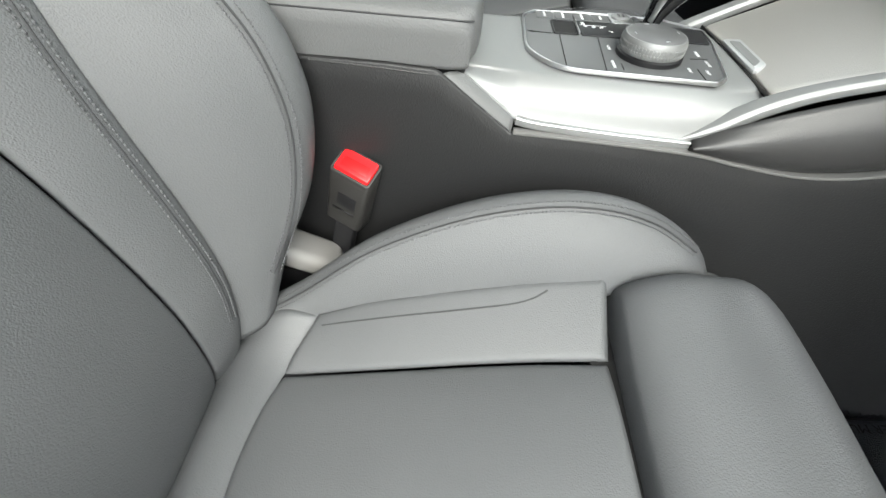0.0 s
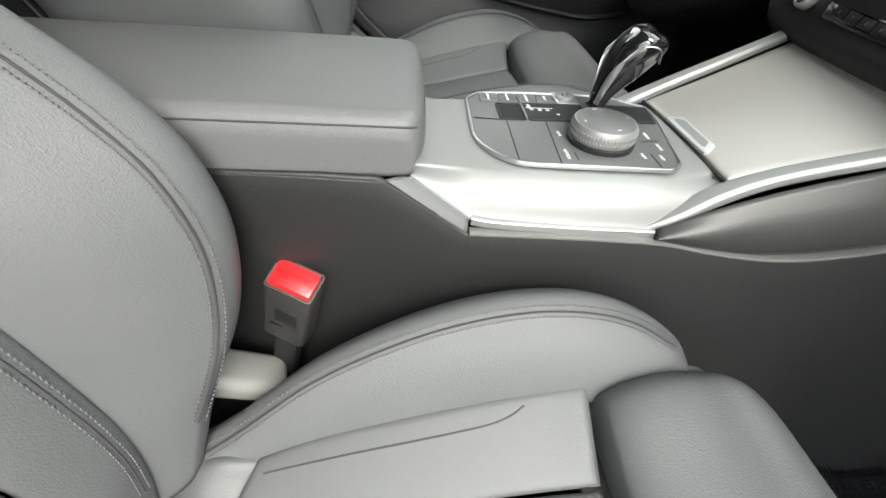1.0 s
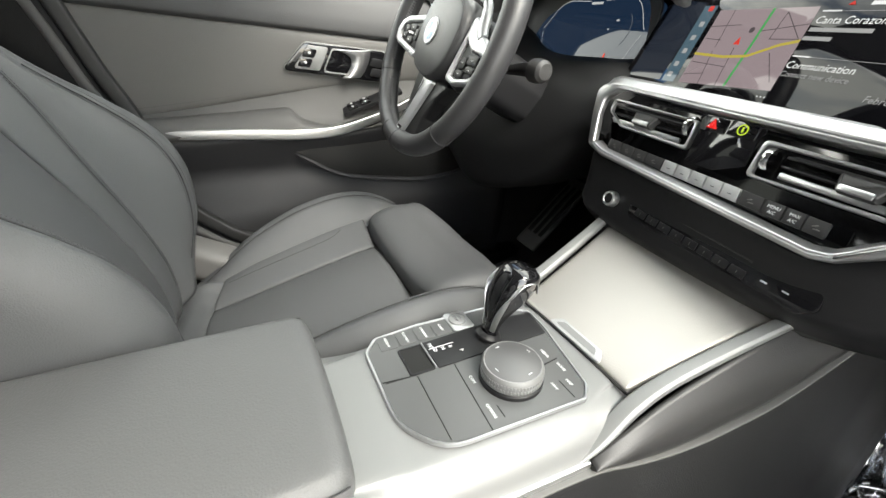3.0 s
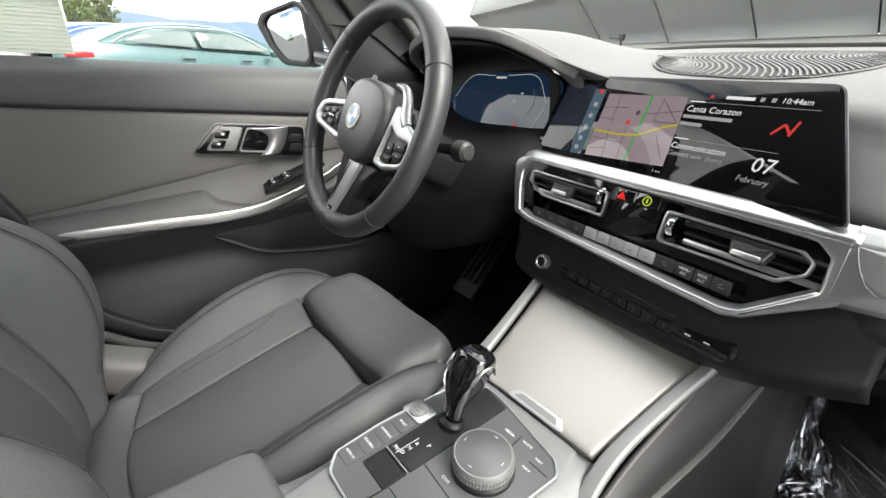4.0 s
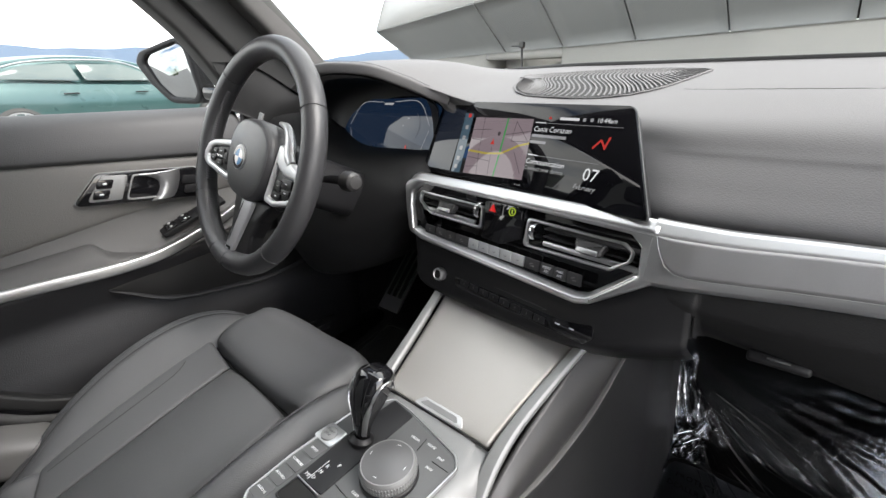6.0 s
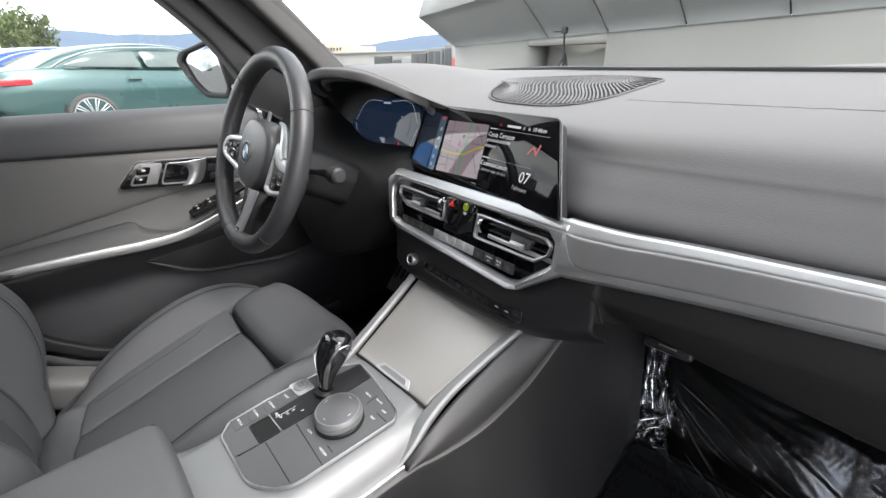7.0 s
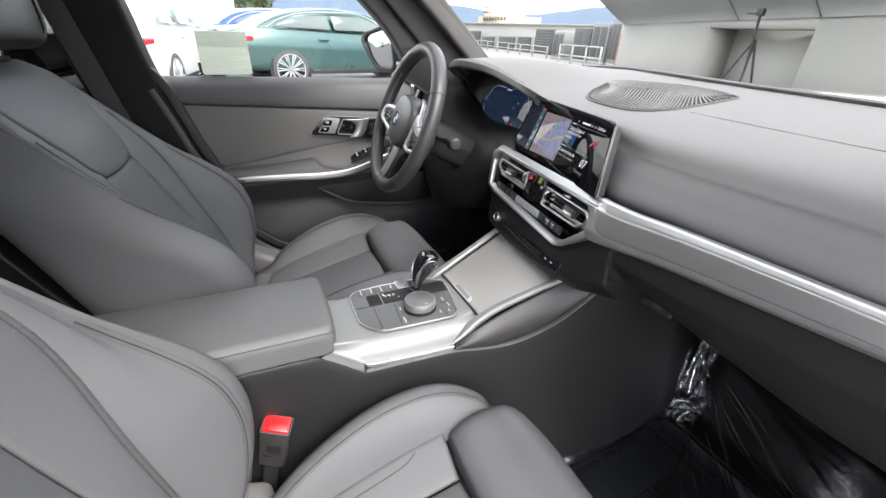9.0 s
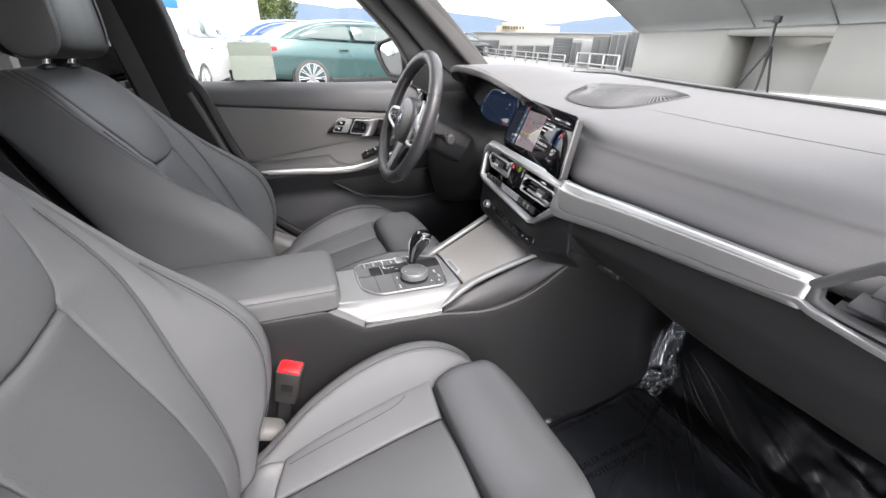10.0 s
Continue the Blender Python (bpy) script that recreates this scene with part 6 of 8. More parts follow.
    # plain round badge in blue, white and silver
    bd = part("badge", lathe([(0, 0.0), (0.019, 0.0), (0.0195, 0.002), (0.0185, 0.0032), (0, 0.0032)], 40), BRIGHT, w, "round badge in black, blue and white", m=pose(0.008, -0.002, 0.0200) @ Matrix.Scale(1.0, 4))
    part("badge_ring", lathe([(0.0128, 0.0034), (0.0178, 0.0034)], 40), PIANO, bd)
    blue = material("badge_blue", (0.09, 0.22, 0.42), rough=0.2, mottle=0)
    whit = material("badge_white", (0.8, 0.8, 0.8), rough=0.2, mottle=0)
    for k in range(4):
        fan = [(0, 0)] + [(0.0122 * math.cos(k * math.pi / 2 + a), 0.0122 * math.sin(k * math.pi / 2 + a)) for a in np.linspace(0, math.pi / 2, 9)]
        part("badge_field", slab(fan, 0.0003, z=0.0034), blue if k % 2 else whit, bd)
    # side spokes: black core, silver frame, keys
    LEFT = dict(frame=((-0.040, 0.014), (-0.112, -0.004), (-0.132, -0.014), (-0.142, -0.032), (-0.136, -0.047), (-0.120, -0.0515), (-0.028, -0.052)),
                field=((-0.040, 0.003), (-0.104, -0.0125), (-0.117, -0.019), (-0.124, -0.032), (-0.121, -0.040), (-0.112, -0.042), (-0.030, -0.0415)), z=0.006,
                keys=((-0.104, -0.0215, 0.018, 0.010), (-0.080, -0.0155, 0.022, 0.010), (-0.106, -0.0335, 0.016, 0.009), (-0.080, -0.0350, 0.022, 0.010), (-0.086, -0.0255, 0.032, 0.006), (-0.060, -0.022, 0.012, 0.018)))
    RIGHT = dict(frame=((0.084, 0.045), (0.108, 0.040), (0.124, 0.028), (0.147, 0.022), (0.155, 0.008), (0.153, -0.020), (0.143, -0.030), (0.104, -0.044), (0.078, -0.044)),
                 field=((0.090, 0.016), (0.100, 0.010), (0.114, 0.005), (0.143, 0.008), (0.145, -0.004), (0.143, -0.0185), (0.136, -0.0235), (0.106, -0.0345), (0.088, -0.034)), z=-0.003,
                 keys=((0.126, -0.003, 0.026, 0.013), (0.128, -0.0155, 0.022, 0.008), (0.104, -0.012, 0.016, 0.016), (0.106, -0.0265, 0.020, 0.009)))
    for side in (LEFT, RIGHT):
        s = 1 if side is RIGHT else -1
        z = side["z"]
        cx, cy = sum(x for x, y in side["frame"]) / len(side["frame"]), sum(y for x, y in side["frame"]) / len(side["frame"])
        sp = [(cx + (x - cx) * 1.06 + s * 0.006, cy + (y - cy) * 1.10) for x, y in side["frame"]]
        part("spoke", slab(rounded(sp, 0.008, 4), 0.024, 0.006, seg=3, z=z - 0.022), SATIN_BLACK, w, "black spoke core")
        inn = rounded(side["field"], 0.003, 6)
        part("spoke_frame", slab(rounded(side["frame"], 0.008, 6), 0.010, 0.0035, seg=4, hole=inn, z=z), SPOKE_SILVER, w, "silver spoke frame")
        part("key_field", slab(inn, 0.006, 0.001, z=z - 0.001), SATIN_BLACK, w)
        for x, y, kw, kh in side["keys"]:
            key = part("key", box(kw, kh, 0.004, 0.0014), PIANO if kh < 0.007 else SATIN_BLACK, w, m=pose(x, y, z + 0.0062, 0, 0, 8))
            part("key_mark", box(0.005, 0.0012, 0.0003, at=(0, 0, 0.0021)), PRINT, key)
        # shift paddle behind
        part("paddle", box(0.014, 0.046, 0.004, 0.002, at=(s * 0.095, 0.040, -0.042)), SILVER, w, "silver shift paddle")
    # bright flank that winds up beside the pad
    part("flank", sweep([(0.030, 0.066, -0.014), (0.062, 0.066, -0.008), (0.084, 0.060, -0.003), (0.099, 0.048, 0.000), (0.109, 0.034, 0.002), (0.122, 0.024, 0.003)], oval(0.0085, 0.0060, 12), n=30, up=(0, 0, 1), scale=[0.3, 0.7, 0.95, 1.1, 1.15, 0.9]), SPOKE_SILVER, w, "bright silver flank")
    # lower spoke with its silver bar
    lo = rounded([(-0.030, -0.050), (0.060, -0.050), (0.098, -0.046), (0.074, -0.078), (0.062, -0.110), (0.066, -0.150), (0.030, -0.166), (-0.020, -0.166), (-0.012, -0.120)], 0.010, 4)
    part("lower_spoke", slab(lo, 0.020, 0.006, seg=3, z=-0.020), SATIN_BLACK, w, "black lower spoke")
    part("lower_bar", slab(rounded([(0.014, -0.058), (0.052, -0.058), (0.046, -0.080), (0.024, -0.152), (0.018, -0.158), (0.000, -0.162), (-0.004, -0.156), (0.014, -0.090)], 0.004, 4), 0.008, 0.003, seg=3, z=-0.002), SPOKE_SILVER, w, "brushed silver lower bar")
    part("bar_groove", slab([(0.0215, -0.066), (0.0235, -0.066), (0.0075, -0.138), (0.0060, -0.138)], 0.0008, z=0.0056), SATIN_BLACK, w)
    part("plate", slab(rounded([(0.001, -0.1575), (0.0175, -0.1545), (0.0205, -0.1450), (0.0045, -0.1475)], 0.002, 2), 0.0012, 0.0004, z=0.0056), PIANO, w)
    part("plate_mark", slab([(0.005, -0.1540), (0.0145, -0.1525), (0.0155, -0.1495), (0.006, -0.1510)], 0.0003, z=0.0069), BRIGHT, w)
    return w


def build_column():
    """The column's cover with its two stalks."""
    t = radians(22.0)
    w = thing("steering_column", "black steering column cover with control stalks", "steering column", m=axes((-0.374, 0.022, 0.9385), (1, 0, 0), (0, math.sin(t), math.cos(t))))
    # column and stalks
    part("column", sweep([(0, -0.005, -0.03), (0, -0.010, -0.08), (0, -0.02, -0.20)], rounded([(-0.040, -0.050), (0.040, -0.050), (0.050, 0.0), (0.038, 0.038), (-0.038, 0.038), (-0.050, 0.0)], 0.025, 5), n=12, up=(0, 1, 0)), SATIN_BLACK, w, "black steering column cover")
    for s in (1, -1):
        part("stalk", sweep([(s * 0.04, -0.014, -0.082), (s * 0.085, -0.012, -0.080), (s * 0.120, -0.010, -0.076), (s * 0.146, -0.009, -0.074)], rounded([(-0.012, -0.008), (0.012, -0.008), (0.013, 0.008), (-0.013, 0.008)], 0.004, 3), n=16, scale=[0.5, 0.6, 0.8, 0.9], up=(0, 1, 0)), SATIN_BLACK, w, "black control stalk")
        part("stalk_end", lathe([(0, 0.0), (0.0125, 0.001), (0.0150, 0.004), (0.0155, 0.012), (0.0140, 0.023), (0.010, 0.027), (0, 0.028)], 24), CHEEK, w, "grey end cap of the stalk", m=axes((s * 0.143, -0.009, -0.074), (0, 1, 0), (0, 0, s)))
    return w


build_wheel()
build_column()

# ---------------------------------------------------------------- body shell: floor, roof, pillars, glass, doors
def slab_piece(name, bm, mat, label, cat, kind="structure", sharp=35):
    ob = part(name, bm, mat, sharp=sharp)
    return tagged(ob, label, cat, kind=kind)


# carpeted floor with raised tunnel foot and toe boards
rows = []
for y, z in ((-2.0, 0.20), (-1.0, 0.20), (-0.3, 0.21), (0.05, 0.235), (0.2, 0.255), (0.32, 0.272), (0.43, 0.292), (0.50, 0.322), (0.60, 0.458), (0.74, 0.62), (0.84, 0.80)):
    rows.append([(x, y, z + (0.05 if abs(x) < 0.15 and z < 0.3 else 0.0)) for x in (-0.76, -0.45, -0.2, -0.1, 0.1, 0.2, 0.45, 0.76)])
slab_piece("floor", sheet(net(rows, 50, 40, 0), flip=True, thick=0.02), CARPET, "black carpet floor of the car", "floor")
for s in (1, -1):
    slab_piece("kick_panel", box(0.03, 0.72, 0.80, 0.005, at=(s * 0.755, 0.55, 0.60)), CARPET, "dark carpet kick panel beside the footwell", "side panel")
# firewall behind the dashboard
slab_piece("wall_front", box(1.5, 0.03, 0.75, 0.005, at=(0, 0.885, 0.61)), RUBBER, "dark bulkhead behind the dashboard", "bulkhead")

# unseen shelf between the dashboard and the bonnet, added to stop a light leak
slab_piece("cowl", box(1.5, 0.46, 0.02, 0.004, at=(0, 0.70, 0.972)), RUBBER, "added unseen black shelf that stops light below the windscreen", "cowl")

# roof lining
rows = []
for y, z in ((0.01, 1.40), (-0.15, 1.425), (-0.6, 1.445), (-1.2, 1.43), (-1.75, 1.36)):
    rows.append([(x, y - 0.06 * (abs(x) / 0.6) ** 2 * (y > 0), z - 0.05 * (abs(x) / 0.62) ** 3) for x in (-0.58, -0.4, 0, 0.4, 0.58)])
slab_piece("ceiling", sheet(net(rows, 24, 20, 0), flip=False, thick=-0.03), CLOTH, "grey cloth roof lining", "roof lining")
rows2 = [[(x, y, z + 0.035) for x, y, z in row] for row in rows]
slab_piece("roof_skin", sheet(net(rows2, 24, 20, 0), flip=True, thick=0.01), material("white_paint", (0.8, 0.8, 0.79), rough=0.2, coat=0.5, mottle=0.02), "white painted car roof", "roof")

# pillars
PATHS = {"pillar_front": ((-0.735, 0.44, 1.03), (-0.71, 0.34, 1.12), (-0.675, 0.20, 1.24), (-0.63, 0.06, 1.35), (-0.59, -0.05, 1.41))}
for s in (1, -1):
    p = [(s * -x, y, z) for x, y, z in PATHS["pillar_front"]]
    sec = rounded([(-0.042, -0.03), (0.035, -0.035), (0.055, 0.0), (0.03, 0.03), (-0.035, 0.03)], 0.014, 4)
    ob = part("a_pillar", sweep(p, [(x * s * -1, y) for x, y in sec] if s > 0 else sec, n=24, up=(0, 1, 0.3)), PILLAR)
    tagged(ob, "grey cloth-covered windscreen pillar", "pillar", kind="structure")
    q = [(s * 0.775, 0.33, 1.03), (s * 0.765, 0.28, 1.10), (s * 0.725, 0.15, 1.22), (s * 0.675, 0.0, 1.34), (s * 0.62, -0.12, 1.40), (s * 0.585, -0.5, 1.425), (s * 0.585, -1.2, 1.41)]
    if s < 0:
        q = [(-0.742, 0.222, 1.02), (-0.735, 0.185, 1.095), (-0.725, 0.132, 1.175), (-0.708, 0.066, 1.240), (-0.688, 0.005, 1.292), (-0.660, -0.06, 1.345), (-0.62, -0.15, 1.40), (-0.585, -0.5, 1.425), (-0.585, -1.2, 1.41)]
    wide = 0.055 if s < 0 else 0.025
    ob = part("door_frame_seal", sweep(q, rounded([(-wide, -0.025), (wide, -0.025), (wide, 0.025), (-wide, 0.025)], 0.010, 4), n=50, up=(1, 0, 0), scale=[1, 1, 1, 1, 1, 0.9, 0.6, 0.5, 0.5] if s < 0 else None), RUBBER)
    tagged(ob, "black rubber-edged door frame over the window", "door frame", kind="structure")
    fill = [(s * 0.732, 0.300, 1.04), (s * 0.722, 0.255, 1.115), (s * 0.702, 0.170, 1.205), (s * 0.684, 0.105, 1.265), (s * 0.652, 0.032, 1.325), (s * 0.61, -0.06, 1.39)]
    ob = part("pillar_seal", sweep(fill, rounded([(-0.055, -0.020), (0.055, -0.020), (0.055, 0.020), (-0.055, 0.020)], 0.008, 3), n=30, up=(1, 0, 0)), RUBBER)
    tagged(ob, "black rubber seal between the pillar and the door", "seal", kind="structure")
    b = [(s * 0.705, -0.475, 0.55), (s * 0.708, -0.558, 0.85), (s * 0.705, -0.610, 1.03), (s * 0.70, -0.645, 1.22), (s * 0.65, -0.72, 1.38)]
    ob = part("b_pillar", sweep(b, rounded([(-0.085, -0.03), (0.085, -0.03), (0.075, 0.03), (-0.075, 0.03)], 0.014, 4), n=24, up=(1, 0, 0)), DASH_LOW)
    tagged(ob, "dark middle pillar beside the front seat", "pillar", kind="structure")
    slab_piece("sill", box(0.10, 1.5, 0.22, 0.02, at=(s * 0.74, -0.25, 0.22)), SATIN_BLACK, "black door sill", "sill")

# windscreen
rows = []
for f in (0, 0.33, 0.67, 1):
    row = []
    for x in (-0.72, -0.5, -0.25, 0, 0.25, 0.5, 0.72):
        y0 = 0.66 - 0.20 * (x / 0.72) ** 2
        y1 = 0.02 - 0.10 * (x / 0.72) ** 2
        row.append((x * (1 - 0.17 * f), y0 * (1 - f) + y1 * f, 1.03 + 0.36 * f + 0.03 * math.sin(math.pi * f)))
    rows.append(row)
ws = slab_piece("windscreen", sheet(net(rows, 20, 30, 0), thick=0.0), GLASS, "clear curved windscreen", "windscreen")
ws.visible_shadow = False
# white bonnet beyond the screen
rows = []
for y, z, w in ((0.50, 1.0, 0.80), (0.70, 1.01, 0.80), (1.1, 0.99, 0.80), (1.5, 0.95, 0.78), (1.9, 0.86, 0.72), (2.05, 0.76, 0.68)):
    rows.append([(x * w, y + 0.18 * (1 - x * x) * (y < 1.0), z - 0.045 * abs(x) ** 3 + 0.012 * (1 if 0.5 < abs(x) < 0.9 else 0)) for x in (-1, -0.7, -0.35, 0, 0.35, 0.7, 1)])
slab_piece("bonnet", sheet(net(rows, 24, 24, 0), flip=True, thick=0.02), bpy.data.materials["white_paint"], "white painted bonnet", "bonnet")
slab_piece("front_wings", box(1.62, 1.2, 0.45, 0.06, at=(0, 1.42, 0.60)), bpy.data.materials["white_paint"], "white painted front of the car", "bodywork")
# rear doors with tinted glass, and rear pillars
for s in (1, -1):
    slab_piece("rear_door", box(0.10, 0.95, 0.78, 0.02, at=(s * 0.76, -1.12, 0.62)), DOOR_DARK, "dark trimmed rear door", "car door")
    gl = slab_piece("rear_side_window", sheet(net([[(s * 0.765, -0.66, 1.0), (s * 0.765, -1.55, 1.0)], [(s * 0.655, -0.80, 1.40), (s * 0.655, -1.45, 1.38)]], 8, 8, 0), thick=0), bpy.data.materials.get("dark_window") or glass("dark_window", (0.30, 0.32, 0.31), clear=0.2), "dark tinted rear side window", "window")
    slab_piece("rear_pillar", sweep([(s * 0.76, -1.45, 0.95), (s * 0.70, -1.62, 1.2), (s * 0.62, -1.72, 1.40)], rounded([(-0.12, -0.04), (0.12, -0.04), (0.12, 0.04), (-0.12, 0.04)], 0.02, 3), n=10, up=(1, 0, 0)), CLOTH, "grey cloth rear pillar", "pillar")
# closing panels: rear bulkhead with bench, outer door skin, passenger's door frame is open
slab_piece("wall_rear", box(1.46, 0.04, 1.2, 0.01, at=(0, -1.75, 0.82)), CLOTH, "dark wall behind the rear bench", "bulkhead")


def build_bench():
    be = thing("rear_bench", "dark leather rear seat bench", "rear seat", (0, -1.4, 0.3))
    part("cushion", box(1.25, 0.50, 0.18, 0.06, 4, at=(0, 0.05, 0.12)), LEATHER_SIDE, be)
    part("backrest", box(1.25, 0.16, 0.62, 0.06, 4), LEATHER_SIDE, be, m=pose(0, -0.22, 0.45, -18, 0, 0))
    return be


build_bench()


def build_door():
    """The driver's door, closed, with its window."""
    d = thing("driver_door", "closed driver's door with grey soft trim and silver handle", "car door", (-0.74, 0.0, 0.3))
    inv = Matrix.Translation((0.74, 0.0, -0.3))

    def add(name, bm, mat, label="", parent=None, **k):
        return part(name, bm, mat, parent or d, label, m=inv if parent is None else None, **k)

    Y = (-0.62, -0.50, -0.36, -0.20, -0.05, 0.10, 0.25, 0.40)
    # dark shoulder below the glass
    rows = []
    for y in Y:
        zs = 1.0255 - 0.026 * (y + 0.5)
        zb = 0.962 - 0.072 * (y + 0.5) * (1 if y < 0.2 else 0.95)
        rows.append([(-0.765, y, zs - 0.01), (-0.755, y, zs), (-0.735, y, zs + 0.001), (-0.705, y, zs - 0.016), (-0.692, y, (zs + zb) / 2 - 0.01), (-0.69, y, zb + 0.006), (-0.694, y, zb), (-0.702, y, zb - 0.004)])
    add("shoulder", sheet(net(rows[:-2] + [[(x - 0.01, 0.16, z) for x, y, z in rows[-3]]], 40, 34, 0), flip=True, thick=0.004), DOOR_DARK, "dark grained shoulder under the window")
    # dark trim that closes the corner between the door, the pillar and the dashboard
    rows = [[(-0.712, 0.142, 1.005), (-0.712, 0.148, 1.055), (-0.712, 0.132, 1.10)], [(-0.702, 0.180, 0.985), (-0.694, 0.205, 1.030), (-0.700, 0.215, 1.09)], [(-0.690, 0.220, 0.960), (-0.674, 0.262, 1.000), (-0.670, 0.305, 1.022)], [(-0.690, 0.34, 0.93), (-0.690, 0.36, 0.96), (-0.69, 0.38, 1.0)]]
    add("corner_trim", sheet(net(rows, 24, 20, 0), flip=True, thick=0.006), DASH_LOW, "dark corner trim below the pillar")
    # light middle panel
    rows = []
    for y in Y:
        zb = 0.962 - 0.072 * (y + 0.5) * (1 if y < 0.2 else 0.95)
        za = 0.785 + 0.054 * max(0, min(1, (y + 0.45) / 0.4)) + 0.04 * max(0, y + 0.05)
        rows.append([(-0.706, y, zb - 0.001), (-0.698, y, zb - 0.008), (-0.696, y, zb * 0.7 + za * 0.3), (-0.700, y, zb * 0.3 + za * 0.7), (-0.706, y, za), (-0.712, y, za - 0.01)])
    add("middle_panel", sheet(net(rows, 40, 26, 0), flip=True, thick=0.004), DOOR_SOFT, "light grey soft middle panel")
    # scooped lower field above the arm rail, darker than the middle panel
    rows = []
    for y in Y:
        za = 0.785 + 0.054 * max(0, min(1, (y + 0.45) / 0.4)) + 0.04 * max(0, y + 0.05)
        zr = 0.742 + 0.004 * max(0, (y + 0.1)) + 0.45 * max(0, y + 0.05) ** 1.5
        rows.append([(-0.705, y, za + 0.004), (-0.711, y, za - 0.004), (-0.705, y, za * 0.6 + zr * 0.4), (-0.690, y, za * 0.25 + zr * 0.75), (-0.672, y, zr + 0.006), (-0.664, y, zr), (-0.664, y, zr - 0.004)])
    add("scoop", sheet(net(rows, 40, 26, 0), flip=True, thick=0.004), DOOR_MID)
    # padded arm rest rising towards the handle
    rows = []
    for y, t in ((-0.60, 0.0), (-0.42, 0.1), (-0.30, 0.25), (-0.20, 0.45), (-0.17, 0.45), (-0.15, -0.15), (-0.12, -0.5), (-0.08, -0.8)):
        zr = 0.746
        rows.append([(-0.70, y, zr + 0.028 + 0.030 * t), (-0.682, y, zr + 0.026 + 0.030 * t), (-0.664, y, zr + 0.018 + 0.016 * t), (-0.656, y, zr + 0.004), (-0.658, y, zr - 0.004)])
    add("arm_pad", sheet(net(rows, 40, 20, 0), flip=True, thick=0.006), DOOR_MID, "padded grey arm rest")
    # silver line
    path = [(-0.664, -0.42, 0.752), (-0.663, -0.365, 0.751), (-0.662, -0.25, 0.746), (-0.660, -0.16, 0.741), (-0.661, -0.08, 0.744), (-0.668, 0.0, 0.763), (-0.677, 0.07, 0.785), (-0.685, 0.13, 0.812), (-0.69, 0.20, 0.842)]
    add("silver_line", sweep(path, rounded([(-0.008, -0.0085), (0.008, -0.0085), (0.008, 0.0085), (-0.008, 0.0085)], 0.003, 3), n=60, scale=[0.35, 0.95, 1.2, 1.25, 1.2, 1.1, 1.0, 0.9, 0.6]), BRIGHT, "satin silver accent line")
    # dark lower door with pocket
    rows = []
    for y in Y:
        zr = 0.738 + 0.004 * max(0, (y + 0.1)) + 0.45 * max(0, y + 0.05) ** 1.5
        rows.append([(-0.668, y, zr), (-0.668, y, zr - 0.012), (-0.690, y, zr - 0.05), (-0.705, y, zr - 0.085), (-0.69, y, 0.60), (-0.678, y, 0.54), (-0.69, y, 0.42), (-0.70, y, 0.33)])
    add("lower_panel", sheet(net(rows, 40, 34, 0), flip=True, thick=0.004), DOOR_LOW, "dark lower panel with pocket")
    path = [(-0.704, -0.19, 0.704), (-0.688, -0.15, 0.682), (-0.681, -0.10, 0.650), (-0.679, -0.05, 0.632), (-0.678, 0.04, 0.617), (-0.678, 0.13, 0.606), (-0.680, 0.21, 0.612), (-0.684, 0.285, 0.632)]
    add("pocket_lip", sweep(path, oval(0.008, 0.005, 10), n=50), DOOR_LOW, "lip of the door pocket")
    # dark sheet that stands for the shade inside the pocket
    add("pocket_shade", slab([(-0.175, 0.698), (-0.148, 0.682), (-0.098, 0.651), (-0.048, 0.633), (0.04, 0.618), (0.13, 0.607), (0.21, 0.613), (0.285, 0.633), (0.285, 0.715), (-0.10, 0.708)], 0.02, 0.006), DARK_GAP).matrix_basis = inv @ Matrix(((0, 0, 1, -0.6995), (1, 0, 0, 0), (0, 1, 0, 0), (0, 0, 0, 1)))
    # handle bowl
    hb = add("handle_plate", box(0.001, 0.001, 0.001), SATIN_BLACK, "dark handle plate with bright pull")
    m = axes((-0.6945, -0.075, 0.879), (0, 1, 0.0), (0.06, 0, 1))
    hb.matrix_basis = inv @ m
    face = rounded([(-0.100, -0.018), (0.115, -0.044), (0.118, 0.018), (-0.050, 0.034)], [0.008, 0.01, 0.01, 0.018], 4)
    part("plate", slab(face, 0.007, 0.002, z=-0.002), PIANO, hb, "gloss black plate")
    part("plate_rim", slab([(x * 1.02, y * 1.04) for x, y in face], 0.003, 0.001, z=-0.0025), SILVER, hb)
    part("switch_frame", slab(rounded([(-0.078, -0.014), (-0.026, -0.019), (-0.004, 0.025), (-0.045, 0.029)], 0.005, 3), 0.004, 0.0012, z=0.0045), SILVER, hb, "silver switch field")
    for k in range(2):
        part("lock_switch", slab(rounded([(-0.070 + 0.010 * k, -0.010 + 0.018 * k), (-0.046 + 0.010 * k, -0.0125 + 0.018 * k), (-0.038 + 0.010 * k, 0.003 + 0.018 * k), (-0.062 + 0.010 * k, 0.0055 + 0.018 * k)], 0.003, 2), 0.002, 0.0006, z=0.0078), PIANO, hb)
        part("switch_mark", box(0.006, 0.004, 0.0004, at=(-0.054 + 0.010 * k, -0.003 + 0.018 * k, 0.010)), PRINT, hb)
    # hollow chrome bowl with a broad curved pull over it
    bowl = rounded([(-0.020, -0.0225), (0.034, -0.029), (0.060, 0.016), (0.002, 0.024)], 0.007, 4)
